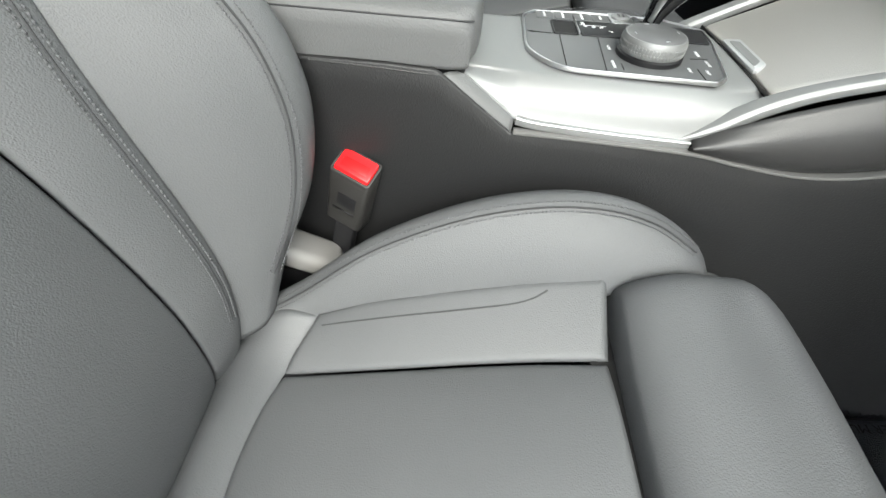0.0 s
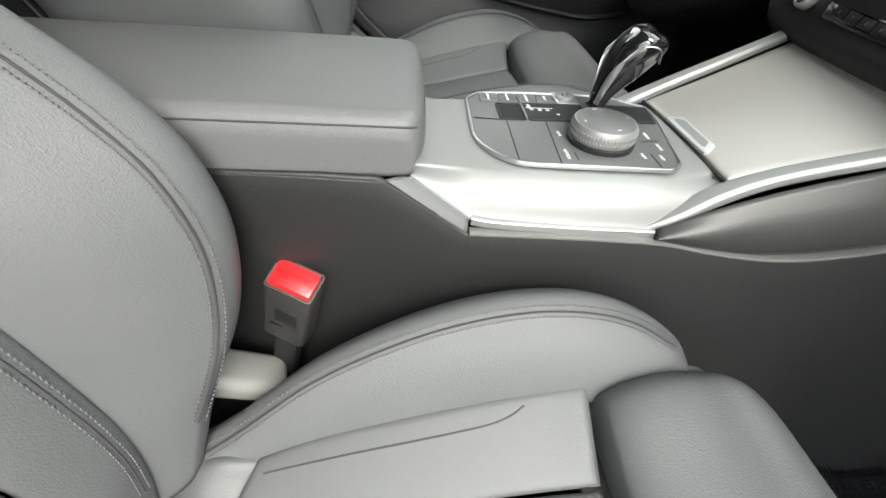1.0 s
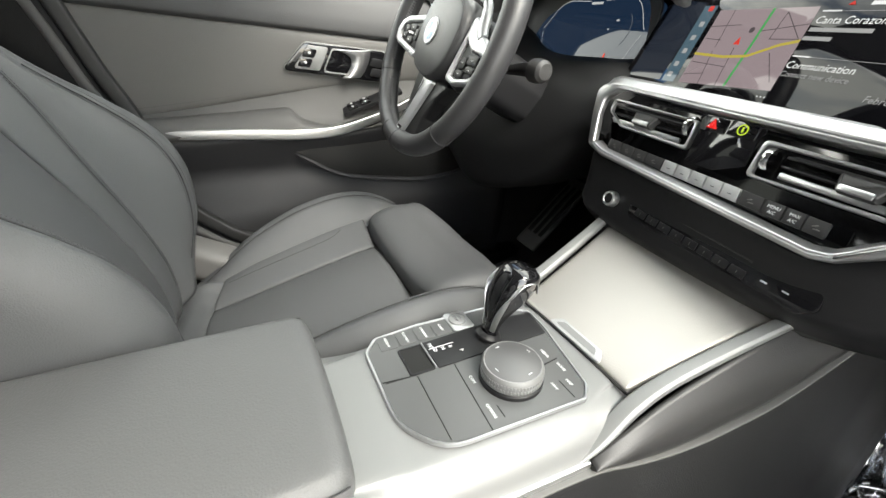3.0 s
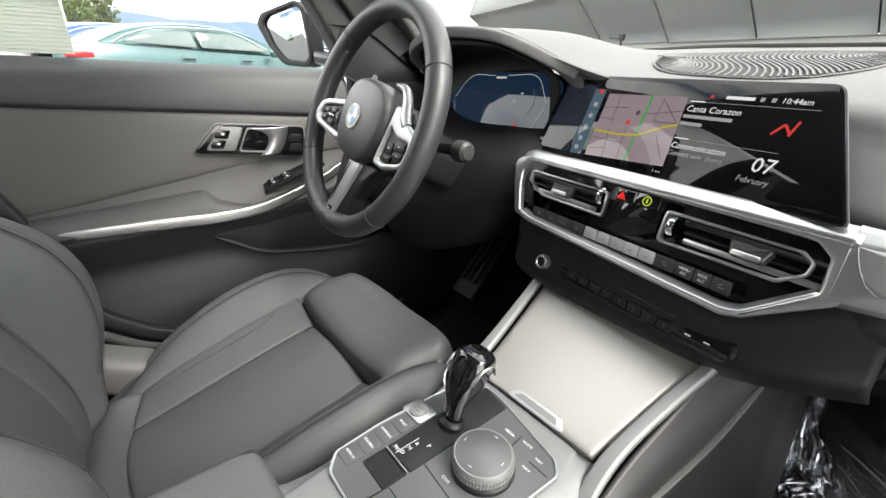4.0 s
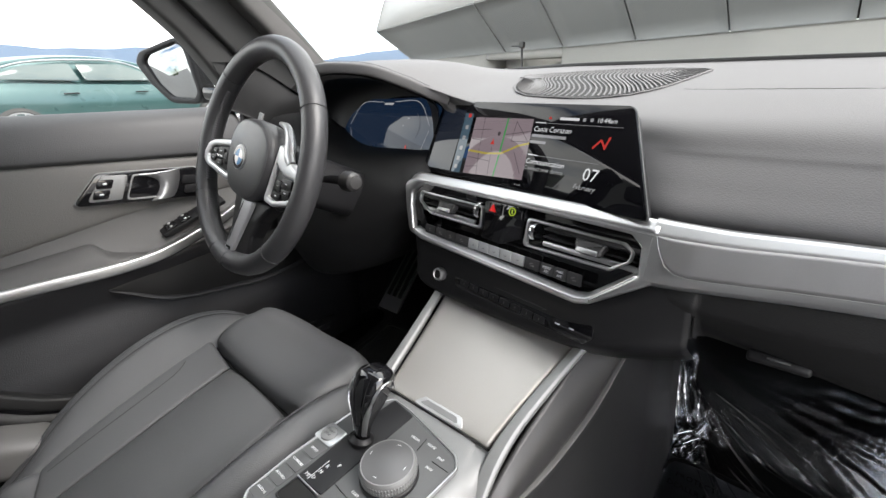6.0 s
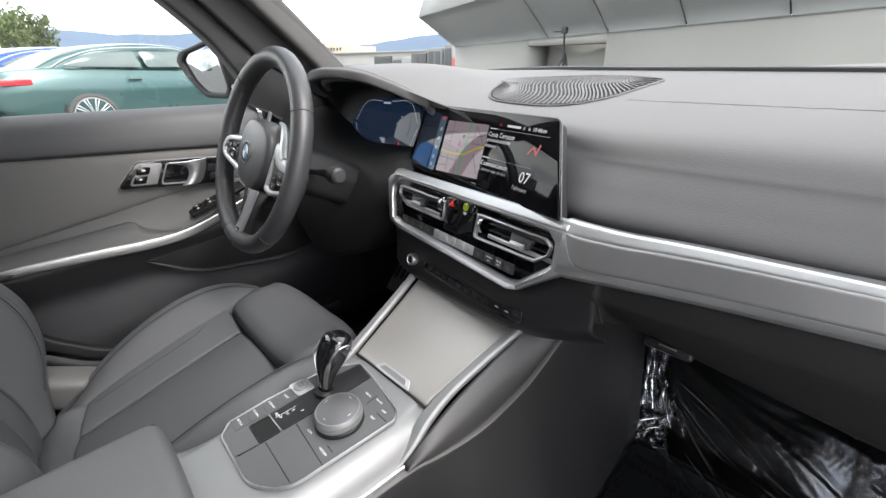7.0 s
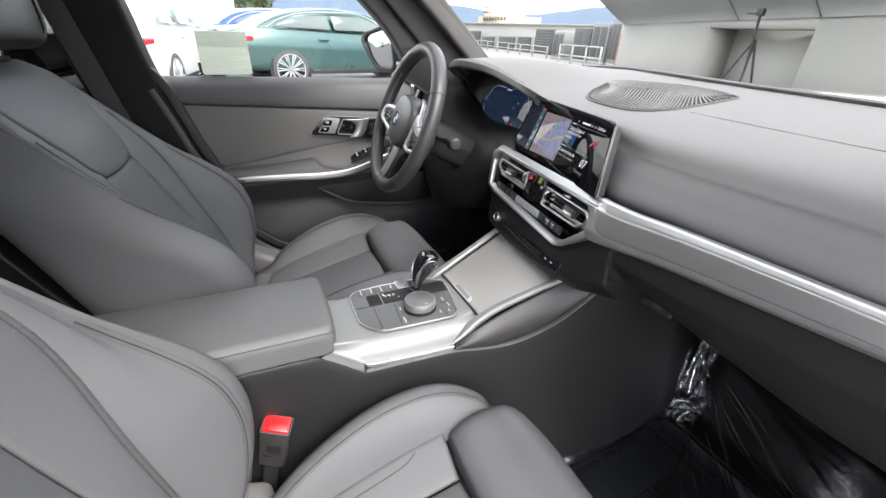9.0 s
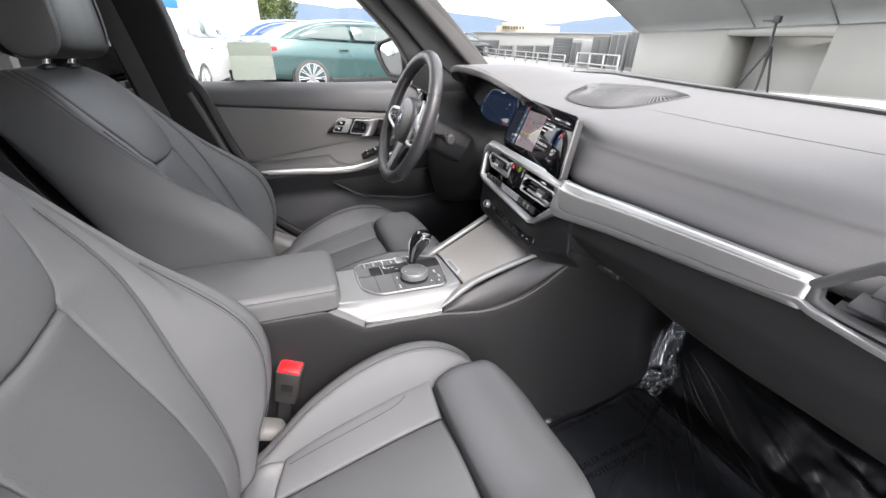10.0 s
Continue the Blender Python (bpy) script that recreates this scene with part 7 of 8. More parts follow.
    part("bowl_rim", slab(bowl, 0.003, 0.001, hole=[(0.018 + (x - 0.018) * 0.90, -0.003 + (y + 0.003) * 0.86) for x, y in bowl], z=0.0045), SILVER, hb, "satin silver rim of the bowl")
    rows = []
    for u, dep in ((0.0, 0.0), (0.2, -0.006), (0.5, -0.011), (0.8, -0.012), (1.0, -0.009)):
        rows.append([(-0.018 + 0.052 * u + 0.022 * q, -0.0215 - 0.006 * u + 0.045 * q, 0.0060 + dep * (1 - (2 * q - 1) ** 4)) for q in (0, 0.25, 0.5, 0.75, 1)])
    part("finger_bowl", sheet(net(rows, 20, 20, 0), flip=False, thick=0.001), CHROME, hb, "polished finger bowl")
    # dark patch painted in for the shade deep in the bowl
    part("bowl_shade", slab(rounded([(0.006, -0.018), (0.030, -0.021), (0.042, 0.004), (0.020, 0.010)], 0.006, 4), 0.0006, z=0.0006), DARK_GAP, hb)
    rows = []
    for q, xa, xb in ((0.0, 0.020, 0.060), (0.2, 0.032, 0.069), (0.45, 0.040, 0.076), (0.7, 0.040, 0.081), (0.88, 0.028, 0.083), (1.0, 0.006, 0.084)):
        y = -0.033 + 0.054 * q
        rows.append([(xa, y, 0.0065), (xa + 0.3 * (xb - xa), y, 0.0115), (xa + 0.7 * (xb - xa), y, 0.0110), (xb, y, 0.0055)])
    part("pull", sheet(net(rows, 26, 18, 0), flip=True, thick=0.003), BRIGHT, hb, "bright curved door pull")
    for k in range(2):
        part("memory_key", slab(rounded([(0.080, -0.030 + 0.020 * k), (0.108, -0.034 + 0.020 * k), (0.110, -0.017 + 0.020 * k), (0.086, -0.014 + 0.020 * k)], 0.003, 2), 0.003, 0.001, z=0.0055), SATIN_BLACK, hb)
    # window switches
    wsw = add("window_switches", slab(rounded([(-0.015, -0.062), (0.012, -0.062), (0.012, 0.075), (-0.024, 0.075)], 0.005, 4), 0.008, 0.002), SATIN_BLACK, "black panel of window switches")
    wsw.matrix_basis = inv @ axes((-0.684, 0.003, 0.7925), (1, 0, -0.35), (0.02, 1, 0.40))
    for x, y in ((-0.008, -0.040), (0.004, -0.040), (-0.009, -0.010), (0.003, -0.010)):
        sw = part("switch", box(0.010, 0.022, 0.006, 0.002, 2, at=(x, y, 0.0095)), PIANO, wsw)
        part("switch_mark", box(0.004, 0.005, 0.0004, at=(x, y, 0.0127)), PRINT, sw)
    # rubber seal down the rear edge and along the sill
    seal = [(-0.715, -0.60, 1.10), (-0.690, -0.522, 1.016), (-0.690, -0.493, 0.935), (-0.690, -0.470, 0.861), (-0.690, -0.442, 0.787), (-0.682, -0.420, 0.70), (-0.674, -0.402, 0.640), (-0.670, -0.385, 0.600), (-0.668, -0.345, 0.560), (-0.668, -0.30, 0.525), (-0.670, -0.22, 0.490), (-0.68, 0.0, 0.44), (-0.70, 0.30, 0.40)]
    add("door_seal", sweep(seal, rounded([(-0.012, -0.012), (0.012, -0.012), (0.012, 0.012), (-0.012, 0.012)], 0.006, 4), n=80, up=(1, 0, 0)), RUBBER, "black rubber door seal")
    add("seal_lip", sweep([(x + 0.010, y - 0.024, z - 0.016) for x, y, z in seal[1:]], oval(0.009, 0.007, 10), n=80, up=(1, 0, 0)), DOOR_MID, "grey edge of the sill trim")
    # lock pin
    add("lock_pin", lathe([(0.008, 0), (0.007, 0.003), (0.0035, 0.005), (0.0035, 0.02), (0.0045, 0.022), (0.004, 0.03), (0, 0.031)], 14, m=Matrix.Translation((-0.735, -0.43, 1.03))), PIANO, "black lock pin")
    # outer skin and glass
    add("outer_skin", box(0.03, 1.05, 0.70, 0.01, at=(-0.80, -0.10, 0.635)), bpy.data.materials["white_paint"])
    g = add("side_glass", sheet(net([[(-0.768, -0.66, 1.0), (-0.768, -0.2, 1.0), (-0.768, 0.42, 1.0)], [(-0.73, -0.70, 1.2), (-0.73, -0.2, 1.2), (-0.73, 0.18, 1.2)], [(-0.655, -0.78, 1.41), (-0.655, -0.4, 1.41), (-0.655, -0.12, 1.41)]], 14, 18, 0), thick=0), GLASS, "clear side window")
    g.visible_shadow = False
    # triangle behind the mirror
    add("mirror_sail", sheet(net([[(-0.752, 0.20, 1.012), (-0.752, 0.40, 1.005)], [(-0.742, 0.24, 1.08), (-0.742, 0.33, 1.09)]], 6, 6, 0), thick=0.01), PIANO)
    return d


build_door()


def build_mirror():
    mi = thing("wing_mirror", "black wing mirror outside the driver's window", "wing mirror", (-0.99, 0.138, 1.097))
    f = axes((0, 0, 0), (0.899, 0.438, 0), (0, 0, 1))
    o = rounded([(-0.098, 0.030), (-0.076, 0.054), (0.046, 0.078), (0.080, 0.055), (0.086, -0.060), (0.068, -0.079), (-0.018, -0.073), (-0.066, -0.022)], [0.02, 0.03, 0.03, 0.03, 0.03, 0.03, 0.05, 0.06], 6)
    inn = rounded([(-0.074, 0.029), (-0.052, 0.047), (0.042, 0.065), (0.062, 0.054), (0.074, -0.048), (0.060, -0.065), (-0.010, -0.059), (-0.047, -0.024)], [0.015, 0.02, 0.02, 0.02, 0.02, 0.02, 0.04, 0.05], 6)
    part("shell", slab(o, 0.052, 0.018, seg=5, z=-0.056, both=True), SATIN_BLACK, mi, "black shell", m=f)
    part("bezel", slab(o, 0.012, 0.004, seg=3, hole=inn, z=-0.006), SATIN_BLACK, mi, "black bezel", m=f)
    part("mirror_glass", slab(inn, 0.003, 0.0006, z=-0.003), material("mirror_silver", (0.34, 0.35, 0.36), rough=0.005, metal=1, mottle=0, rough_var=0), mi, "mirror glass", m=f)
    part("arm", box(0.20, 0.06, 0.035, 0.012, 3), PIANO, mi, m=pose(0.15, 0.10, -0.065, 0, 8, 25))
    return mi


build_mirror()


def build_sticker():
    st = thing("window_sticker", "pale ribbed sheet stuck to the driver's window", "sticker", (-0.752, -0.365, 1.083))
    paper = material("sticker_paper", (0.75, 0.77, 0.71), rough=0.7, mottle=0.05)
    n, l = paper.node_tree.nodes, paper.node_tree.links
    mix, thin = n.new("ShaderNodeMixShader"), n.new("ShaderNodeBsdfTranslucent")
    thin.inputs[0].default_value = (0.8, 0.83, 0.77, 1)
    mix.inputs[0].default_value = 0.55
    l.new(n["Principled BSDF"].outputs[0], mix.inputs[1])
    l.new(thin.outputs[0], mix.inputs[2])
    l.new(mix.outputs[0], n["Material Output"].inputs[0])
    part("sheet", box(0.0012, 0.125, 0.108, 0.0004), paper, st)
    for k in range(18):
        part("rib", box(0.0012, 0.123, 0.0022, 0.0004, 1), paper, st, m=pose(0.0008, 0, -0.049 + k * 0.0058))
    return st


build_sticker()


def build_belt():
    """The driver's belt on the middle pillar."""
    be = thing("seat_belt", "black seat belt hanging on the middle pillar", "seat belt", (-0.68, -0.66, 1.2))
    inv = Matrix.Translation((0.68, 0.66, -1.2))
    part("webbing", sweep([(-0.640, -0.69, 1.24), (-0.645, -0.665, 1.12), (-0.655, -0.63, 0.95), (-0.66, -0.57, 0.70), (-0.655, -0.53, 0.50)], rounded([(-0.023, -0.0008), (0.023, -0.0008), (0.023, 0.0008), (-0.023, 0.0008)], 0.0005, 1), n=24, up=(1, 0, 0)), WEBBING, be, "black webbing", m=inv)
    part("guide", lathe([(0.018, -0.008), (0.034, -0.006), (0.036, 0.0), (0.034, 0.006), (0.018, 0.008), (0.014, 0.0), (0.018, -0.008)], 24), SATIN_BLACK, be, "black belt guide", m=inv @ axes((-0.648, -0.70, 1.245), (0, 1, 0), (0.3, 0, 1)))
    return be


build_belt()

# ---------------------------------------------------------------- footwells
MAT = material("floor_mat", (0.145, 0.150, 0.166), rough=0.95, bump=1.0, bump_size=700, mottle=0.15, mottle_size=15, grain=0.3, sheen=0.15, distance=0.002)
FILM = bpy.data.materials.new("clear_film")
FILM.use_nodes = True
_n, _l = FILM.node_tree.nodes, FILM.node_tree.links
_n.clear()
_o, _mix, _tr, _gl = (_n.new("ShaderNode" + k) for k in ("OutputMaterial", "MixShader", "BsdfTransparent", "BsdfGlossy"))
_lw = _n.new("ShaderNodeLayerWeight")
_lw.inputs[0].default_value = 0.5
_tr.inputs[0].default_value = (0.86, 0.88, 0.92, 1)
_gl.inputs["Roughness"].default_value = 0.21
_gl.inputs["Color"].default_value = (0.62, 0.63, 0.65, 1)
_l.new(_lw.outputs["Fresnel"], _mix.inputs[0])
_l.new(_tr.outputs[0], _mix.inputs[1])
_l.new(_gl.outputs[0], _mix.inputs[2])
_l.new(_mix.outputs[0], _o.inputs[0])
FILM_EDGE = glass("film_crease", (1, 1, 1), rough=0.16, clear=0.85, shine=0.35)
FILM_FOLD = glass("film_fold", (1, 1, 1), rough=0.22, clear=0.8, shine=0.62)
INK = material("film_ink", (0.004, 0.004, 0.006), rough=0.6, mottle=0)


def floor_z(y):
    return float(np.interp(y, [-0.3, 0.05, 0.2, 0.43, 0.50, 0.60, 0.74, 0.84], [0.21, 0.235, 0.255, 0.295, 0.325, 0.462, 0.62, 0.80]))


def build_mat(x0, x1, label, pile=MAT):
    m = thing("floor_mat", label, "floor mat", (0, 0, 0), group="floor mats")
    rows = []
    for y in (-0.12, 0.0, 0.12, 0.24, 0.36, 0.46):
        rows.append([(x, y, floor_z(y) + 0.012) for x in np.linspace(x0, x1, 6)])
    part("carpet", sheet(net(rows, 30, 20, 0.3), flip=True, tuck=0.006, width=0.012, thick=0.008), pile, m)
    edge = [(x0, -0.12), (x1, -0.12), (x1, 0.46), (x0, 0.46)]
    ring = rounded(edge, 0.05, 5)
    part("binding", sweep([(x, y, floor_z(y) + 0.010) for x, y in ring], oval(0.005, 0.005, 8), closed=True), RUBBER, m)
    return m


build_mat(0.19, 0.66, "black carpet mat under clear film in the footwell")
# near-black carpet here: the dark of this footwell put into the mat's colour
build_mat(-0.64, -0.19, "carpet mat in the driver's footwell, blackened for its shade", CARPET)


def build_film():
    """Clear protective film, crumpled over the passenger's mat and up the toe board."""
    f = thing("protective_film", "clear crumpled protective film with black print over the floor mat", "plastic film", (0, 0, 0))
    nu, nv = 230, 230
    g = np.zeros((nu, nv, 3))
    for i in range(nu):
        for j in range(nv):
            u, v = i / (nu - 1), j / (nv - 1)
            x = 0.165 + 0.555 * u + 0.01 * noise.noise(V(v * 6, 1.3, 0))
            y = 0.02 + 0.60 * v + 0.012 * noise.noise(V(u * 6, 4.3, 0))
            z = floor_z(y) + 0.020
            # folds fan out from the tunnel corner
            ang = math.atan2(x - 0.155, max(0.001, 0.60 - y))
            r = math.hypot(x - 0.155, 0.60 - y)
            calm = min(1.0, max(0.0, (ang - 0.42) / 0.25)) * min(1.0, 0.25 + r / 0.25)
            rim = min(1.0, max(0.0, (x - 0.29) / 0.12)) * min(1.0, max(0.0, (y - 0.40) / 0.07))
            fold = (max(0.0, 1 - 5 * abs(noise.noise(V(ang * 9, r * 2.2, 7)))) ** 2 * 0.006 + max(0.0, 1 - 6 * abs(noise.noise(V(ang * 22, r * 5, 2)))) ** 2 * 0.003) * calm
            fold += 0.25 * rim * (abs(noise.noise(V(x * 12, y * 14, 5))) * 0.042 + abs(noise.noise(V(ang * 26, r * 7, 6))) * 0.012 + max(0.0, 1 - 4 * abs(noise.noise(V(ang * 17, r * 4, 9)))) ** 2 * 0.014 + max(0.0, 1 - 4 * abs(noise.noise(V(ang * 48, r * 11, 3)))) ** 2 * 0.004)
            z += fold + 0.0015 * noise.noise(V(x * 9, y * 9, 3))
            # left edge climbs the tunnel, far corner stands up
            z += 0.06 * max(0, 1 - u / 0.07) ** 1.5 * (0.15 + v) * (1 + 0.5 * noise.noise(V(y * 30, u * 40, 8)))
            # right edge leans up the side
            z += 0.12 * max(0, (u - 0.84) / 0.16) ** 2
            g[i, j] = (x, y, z)
    part("sheet", sheet(g, thick=0), FILM, f, "clear crumpled plastic")
    # upright pleats climbing the toe board at the tunnel corner, with bright folded edges
    rnd = random.Random(4)
    foot, head = V(0.206, 0.520, 0.372), V(0.183, 0.572, 0.462)
    for k, (dx, wide, long) in enumerate(((-0.016, 0.010, 1.0), (0.002, 0.007, 0.98), (0.024, 0.008, 0.80), (0.046, 0.008, 0.50))):
        rows, left, right = [], [], []
        for t in np.linspace(0, 1, 14):
            c = foot.lerp(head, t * long) + V(dx * (1 - 0.45 * t), -0.012, 0.010)
            sway = 0.006 * noise.noise(V(t * 3.1, k * 2.7, 1))
            row = []
            for q in np.linspace(-1, 1, 9):
                row.append((c.x + wide * q * (1 - 0.35 * t) + sway, c.y - 0.012 * (1 - abs(q)) + 0.004 * noise.noise(V(q * 3, t * 6, k)), c.z + 0.003 * noise.noise(V(q * 2, t * 5, k + 3))))
            rows.append(row)
            left.append(row[0])
            right.append(row[4])
        part("pleat", sheet(net(rows, 40, 24, 0), thick=0), FILM, f)
        for line, w in ((left, 0.0010), (right, 0.0016)):
            part("fold", sweep(line, oval(w, w, 6), n=30, scale=[0.5, 1.0, 1.2, 1.0, 0.6]), FILM_FOLD, f)
    # crumpled clump at the pleats' foot
    rows = []
    for t in np.linspace(0, 1, 26):
        rows.append([(0.196 + 0.050 * q + 0.010 * noise.noise(V(q * 6, t * 7, 1)), 0.455 + 0.075 * t + 0.008 * noise.noise(V(q * 7, t * 5, 4)), floor_z(0.455 + 0.075 * t) + 0.022 + 0.026 * (1 - abs(2 * t - 1)) * (1 - q) + 0.004 * noise.noise(V(q * 5, t * 5, 7))) for q in np.linspace(0, 1, 20)])
    part("clump", sheet(net(rows, 70, 60, 0), thick=0), FILM, f)
    for k in range(5):
        c = V(0.212 + 0.012 * k, 0.485 - 0.012 * k, floor_z(0.485) + 0.045 - 0.005 * k)
        part("fold", sweep([c + V(rnd.uniform(-0.016, 0.016), rnd.uniform(-0.014, 0.014), rnd.uniform(-0.010, 0.012)) for j in range(4)], oval(0.0008, 0.0006, 6), n=20, scale=[0.3, 1, 1, 0.3]), FILM_FOLD, f)
    rows = []
    for t in np.linspace(0, 1, 40):
        y = 0.14 + 0.42 * t
        row = []
        for q in np.linspace(0, 1, 8):
            c = noise.noise(V(y * 34, q * 3, 4)) * (0.3 + t)
            row.append((0.190 - 0.012 * q + 0.014 * c + 0.01 * t, y + 0.006 * noise.noise(V(y * 50, q * 4, 9)), floor_z(y) + 0.016 + (0.012 + 0.050 * t * t) * q * (1 + 0.5 * c)))
        rows.append(row)
    part("crumpled_edge", sheet(net(rows, 160, 24, 0), thick=0), FILM, f)
    # a few sharp creases fanning out over the mat
    for k in range(16):
        a = 0.46 + 0.062 * k + rnd.uniform(-0.03, 0.03)
        r0, r1 = rnd.uniform(0.05, 0.14), rnd.uniform(0.28, 0.46)
        pts = []
        for t in np.linspace(0, 1, 7):
            r = r0 + (r1 - r0) * t
            b = a + 0.06 * math.sin(3 * t + k)
            x, y = 0.185 + r * math.sin(b), 0.565 - r * math.cos(b)
            pts.append((x, y, floor_z(y) + 0.024))
        part("crease", sweep(pts, [(-0.0022, -0.002), (0.0, 0.0030), (0.0022, -0.002)], n=30, scale=[0.1, 0.5, 0.8, 0.5, 0.9, 0.5, 0.1]), FILM_FOLD if k % 3 == 0 else FILM_EDGE, f)
    # print
    def printed(text, x, y, turn, size=0.020):
        sl = (floor_z(y + 0.01) - floor_z(y - 0.01)) / 0.02
        mm = Matrix.Translation((x, y, floor_z(y) + 0.0265)) @ axes((0, 0, 0), (1, 0, 0), (0, 1, sl)) @ pose(0, 0, 0, 0, 0, turn)
        lettering("print", text, size, INK, mm, f)

    for k, line in enumerate(("DEALER MUST REMOVE", "PROTECTIVE COVER")):
        printed(line, 0.315 + 0.026 * k, 0.27, 90, 0.019)
        printed(line, 0.215 - 0.022 * k, 0.27, -90, 0.016)
        printed(line, 0.285, 0.395 + 0.022 * k, 0, 0.015)
    return f


build_film()


def build_pedal(name, label, x, y, z, w, h, slots):
    p = thing(name, label, "pedal", m=axes((x, y, z), (1, 0, 0), (0, 0.72, 0.69)))
    o = rounded([(-w / 2, -h / 2), (w / 2, -h / 2), (w / 2 * 0.9, h / 2), (-w / 2 * 0.9, h / 2)], 0.008, 3)
    part("plate", slab(o, 0.008, 0.002), SILVER, p, "brushed metal plate")
    for k in range(slots):
        part("rubber_strip", box(w * 0.16, h * 0.72, 0.006, 0.002, at=((k - (slots - 1) / 2) * w * 0.28, 0.01, 0.008)), RUBBER, p)
    part("arm", sweep([(0, 0.02, 0.0), (0, 0.12, -0.05), (0, 0.3, -0.06)], oval(0.01, 0.014, 8), n=8), RUBBER, p)
    return p


build_pedal("footrest", "metal footrest with black rubber strips in the driver's footwell", -0.60, 0.525, 0.475, 0.085, 0.25, 3)

# ---------------------------------------------------------------- outside: the lot, parked cars, buildings
ASPHALT = material("lot_concrete", (0.165, 0.162, 0.156), rough=0.85, mottle=0.25, mottle_size=0.8, grain=0.1, grain_size=60, bump=0.3, bump_size=80)
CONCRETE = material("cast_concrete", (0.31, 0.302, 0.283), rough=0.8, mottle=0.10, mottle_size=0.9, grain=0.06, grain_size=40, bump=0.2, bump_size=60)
CLADDING = material("grey_cladding", (0.205, 0.21, 0.205), rough=0.55, mottle=0.06, mottle_size=0.5, metal=0.2)
PALE_PANEL = material("pale_panel", (0.36, 0.355, 0.34), rough=0.6, mottle=0.06, mottle_size=0.5)
bm = bmesh.new()
bmesh.ops.create_grid(bm, x_segments=24, y_segments=24, size=900)
g = part("ground", bm, ASPHALT, m=OUT)
tagged(g, "pale concrete surface of the parking lot", "ground", kind="structure")


def build_car(name, label, paint, at, turn, estate=False):
    """A parked saloon: lofted body, glasshouse, wheels and lamps. Local +y: its nose."""
    car = thing(name, label, "car", m=OUT @ pose(*at, 0, 0, turn))
    L = [(-2.50, 0.55, 0.94, 0.74), (-2.46, 0.42, 1.02, 0.84), (-2.2, 0.34, 1.08, 0.92), (-1.6, 0.28, 1.10, 0.945), (-0.8, 0.25, 1.06, 0.95), (0.2, 0.25, 1.03, 0.95), (1.0, 0.25, 1.01, 0.94), (1.6, 0.28, 0.96, 0.92), (2.1, 0.32, 0.86, 0.86), (2.40, 0.40, 0.74, 0.76), (2.48, 0.48, 0.66, 0.66)]
    rows = []
    for y, lo, hi, w in L:
        m1 = lo * 0.45 + hi * 0.55
        rows.append([(x * w, y, z) for x, z in ((-0.80, lo), (-0.97, lo + 0.05), (-1.0, m1 - 0.06), (-0.985, m1 + 0.1), (-0.90, hi - 0.05), (-0.78, hi), (0, hi + 0.02), (0.78, hi), (0.90, hi - 0.05), (0.985, m1 + 0.1), (1.0, m1 - 0.06), (0.97, lo + 0.05), (0.80, lo))])
    part("body", sheet(net(rows, 60, 48, 0), flip=True, thick=0.01), paint, car, "painted body")
    top = 1.50 if not estate else 1.66
    R = [(-2.05 if not estate else -2.35, 1.08, 0.72), (-1.5 if not estate else -2.2, top - 0.14, 0.62), (-0.8, top - 0.01, 0.60), (-0.1, top, 0.60), (0.5, top - 0.10, 0.60), (1.15, 1.04, 0.70)]
    rows = []
    for y, z, w in R:
        rows.append([(-w - 0.16 * (z > 1.2), y, 1.03), (-w - 0.02, y, z - 0.10 if z > 1.2 else 1.04), (-w + 0.06, y, z - 0.02 if z > 1.2 else 1.05), (0, y, z), (w - 0.06, y, z - 0.02 if z > 1.2 else 1.05), (w + 0.02, y, z - 0.10 if z > 1.2 else 1.04), (w + 0.16 * (z > 1.2), y, 1.03)])
    part("roof", sheet(net(rows, 40, 36, 0), flip=True, thick=0.01), paint, car)
    dark = bpy.data.materials.get("tinted_glass") or material("tinted_glass", (0.10, 0.125, 0.12), rough=0.08, mottle=0.1, mottle_size=2.0, spec=0.45)
    for s in (1, -1):
        for pts in (((-1.72, 1.12), (-1.18, 1.33), (-0.62, 1.37), (-0.58, 1.08)), ((-0.50, 1.08), (-0.54, 1.37), (0.10, 1.36), (0.70, 1.10), (0.66, 1.06))):
            rows = rounded(pts, 0.04, 3)
            own = slab(rows, 0.012, 0.004)
            fm = Matrix(((0, 0, s, s * 0.758), (1, 0, 0, 0), (0, 1, 0, 0), (0, 0, 0, 1)))
            tilt = Matrix.Translation((s * 0.79, 0, 1.06)) @ Matrix.Rotation(-s * 0.42, 4, "Y") @ Matrix.Translation((-s * 0.79, 0, -1.06))
            part("side_window", own, dark, car, m=tilt @ Matrix.Translation((s * 0.035, 0, 0)) @ fm)
        line = [(s * 0.84, -1.80, 1.10), (s * 0.765, -1.55, 1.24), (s * 0.70, -1.15, 1.37), (s * 0.675, -0.55, 1.425), (s * 0.69, 0.12, 1.40), (s * 0.78, 0.72, 1.12)]
        part("chrome_trim", sweep(line, oval(0.012, 0.016, 8), n=40), BRIGHT, car, "bright window trim")
        part("sill_strip", box(0.03, 2.2, 0.10, 0.01, at=(s * 0.925, 0.02, 0.30)), RUBBER, car)
        for y in (-0.55, 0.45):
            part("door_handle", box(0.02, 0.2, 0.025, 0.008, at=(s * 0.945, y - 0.25, 0.90)), SATIN_BLACK, car)
        for y in (-1.48, 1.50):
            wh = new("wheel")
            wh.parent = car
            wh.matrix_basis = pose(s * 0.86, y, 0.345, 0, 90 * s, 0)
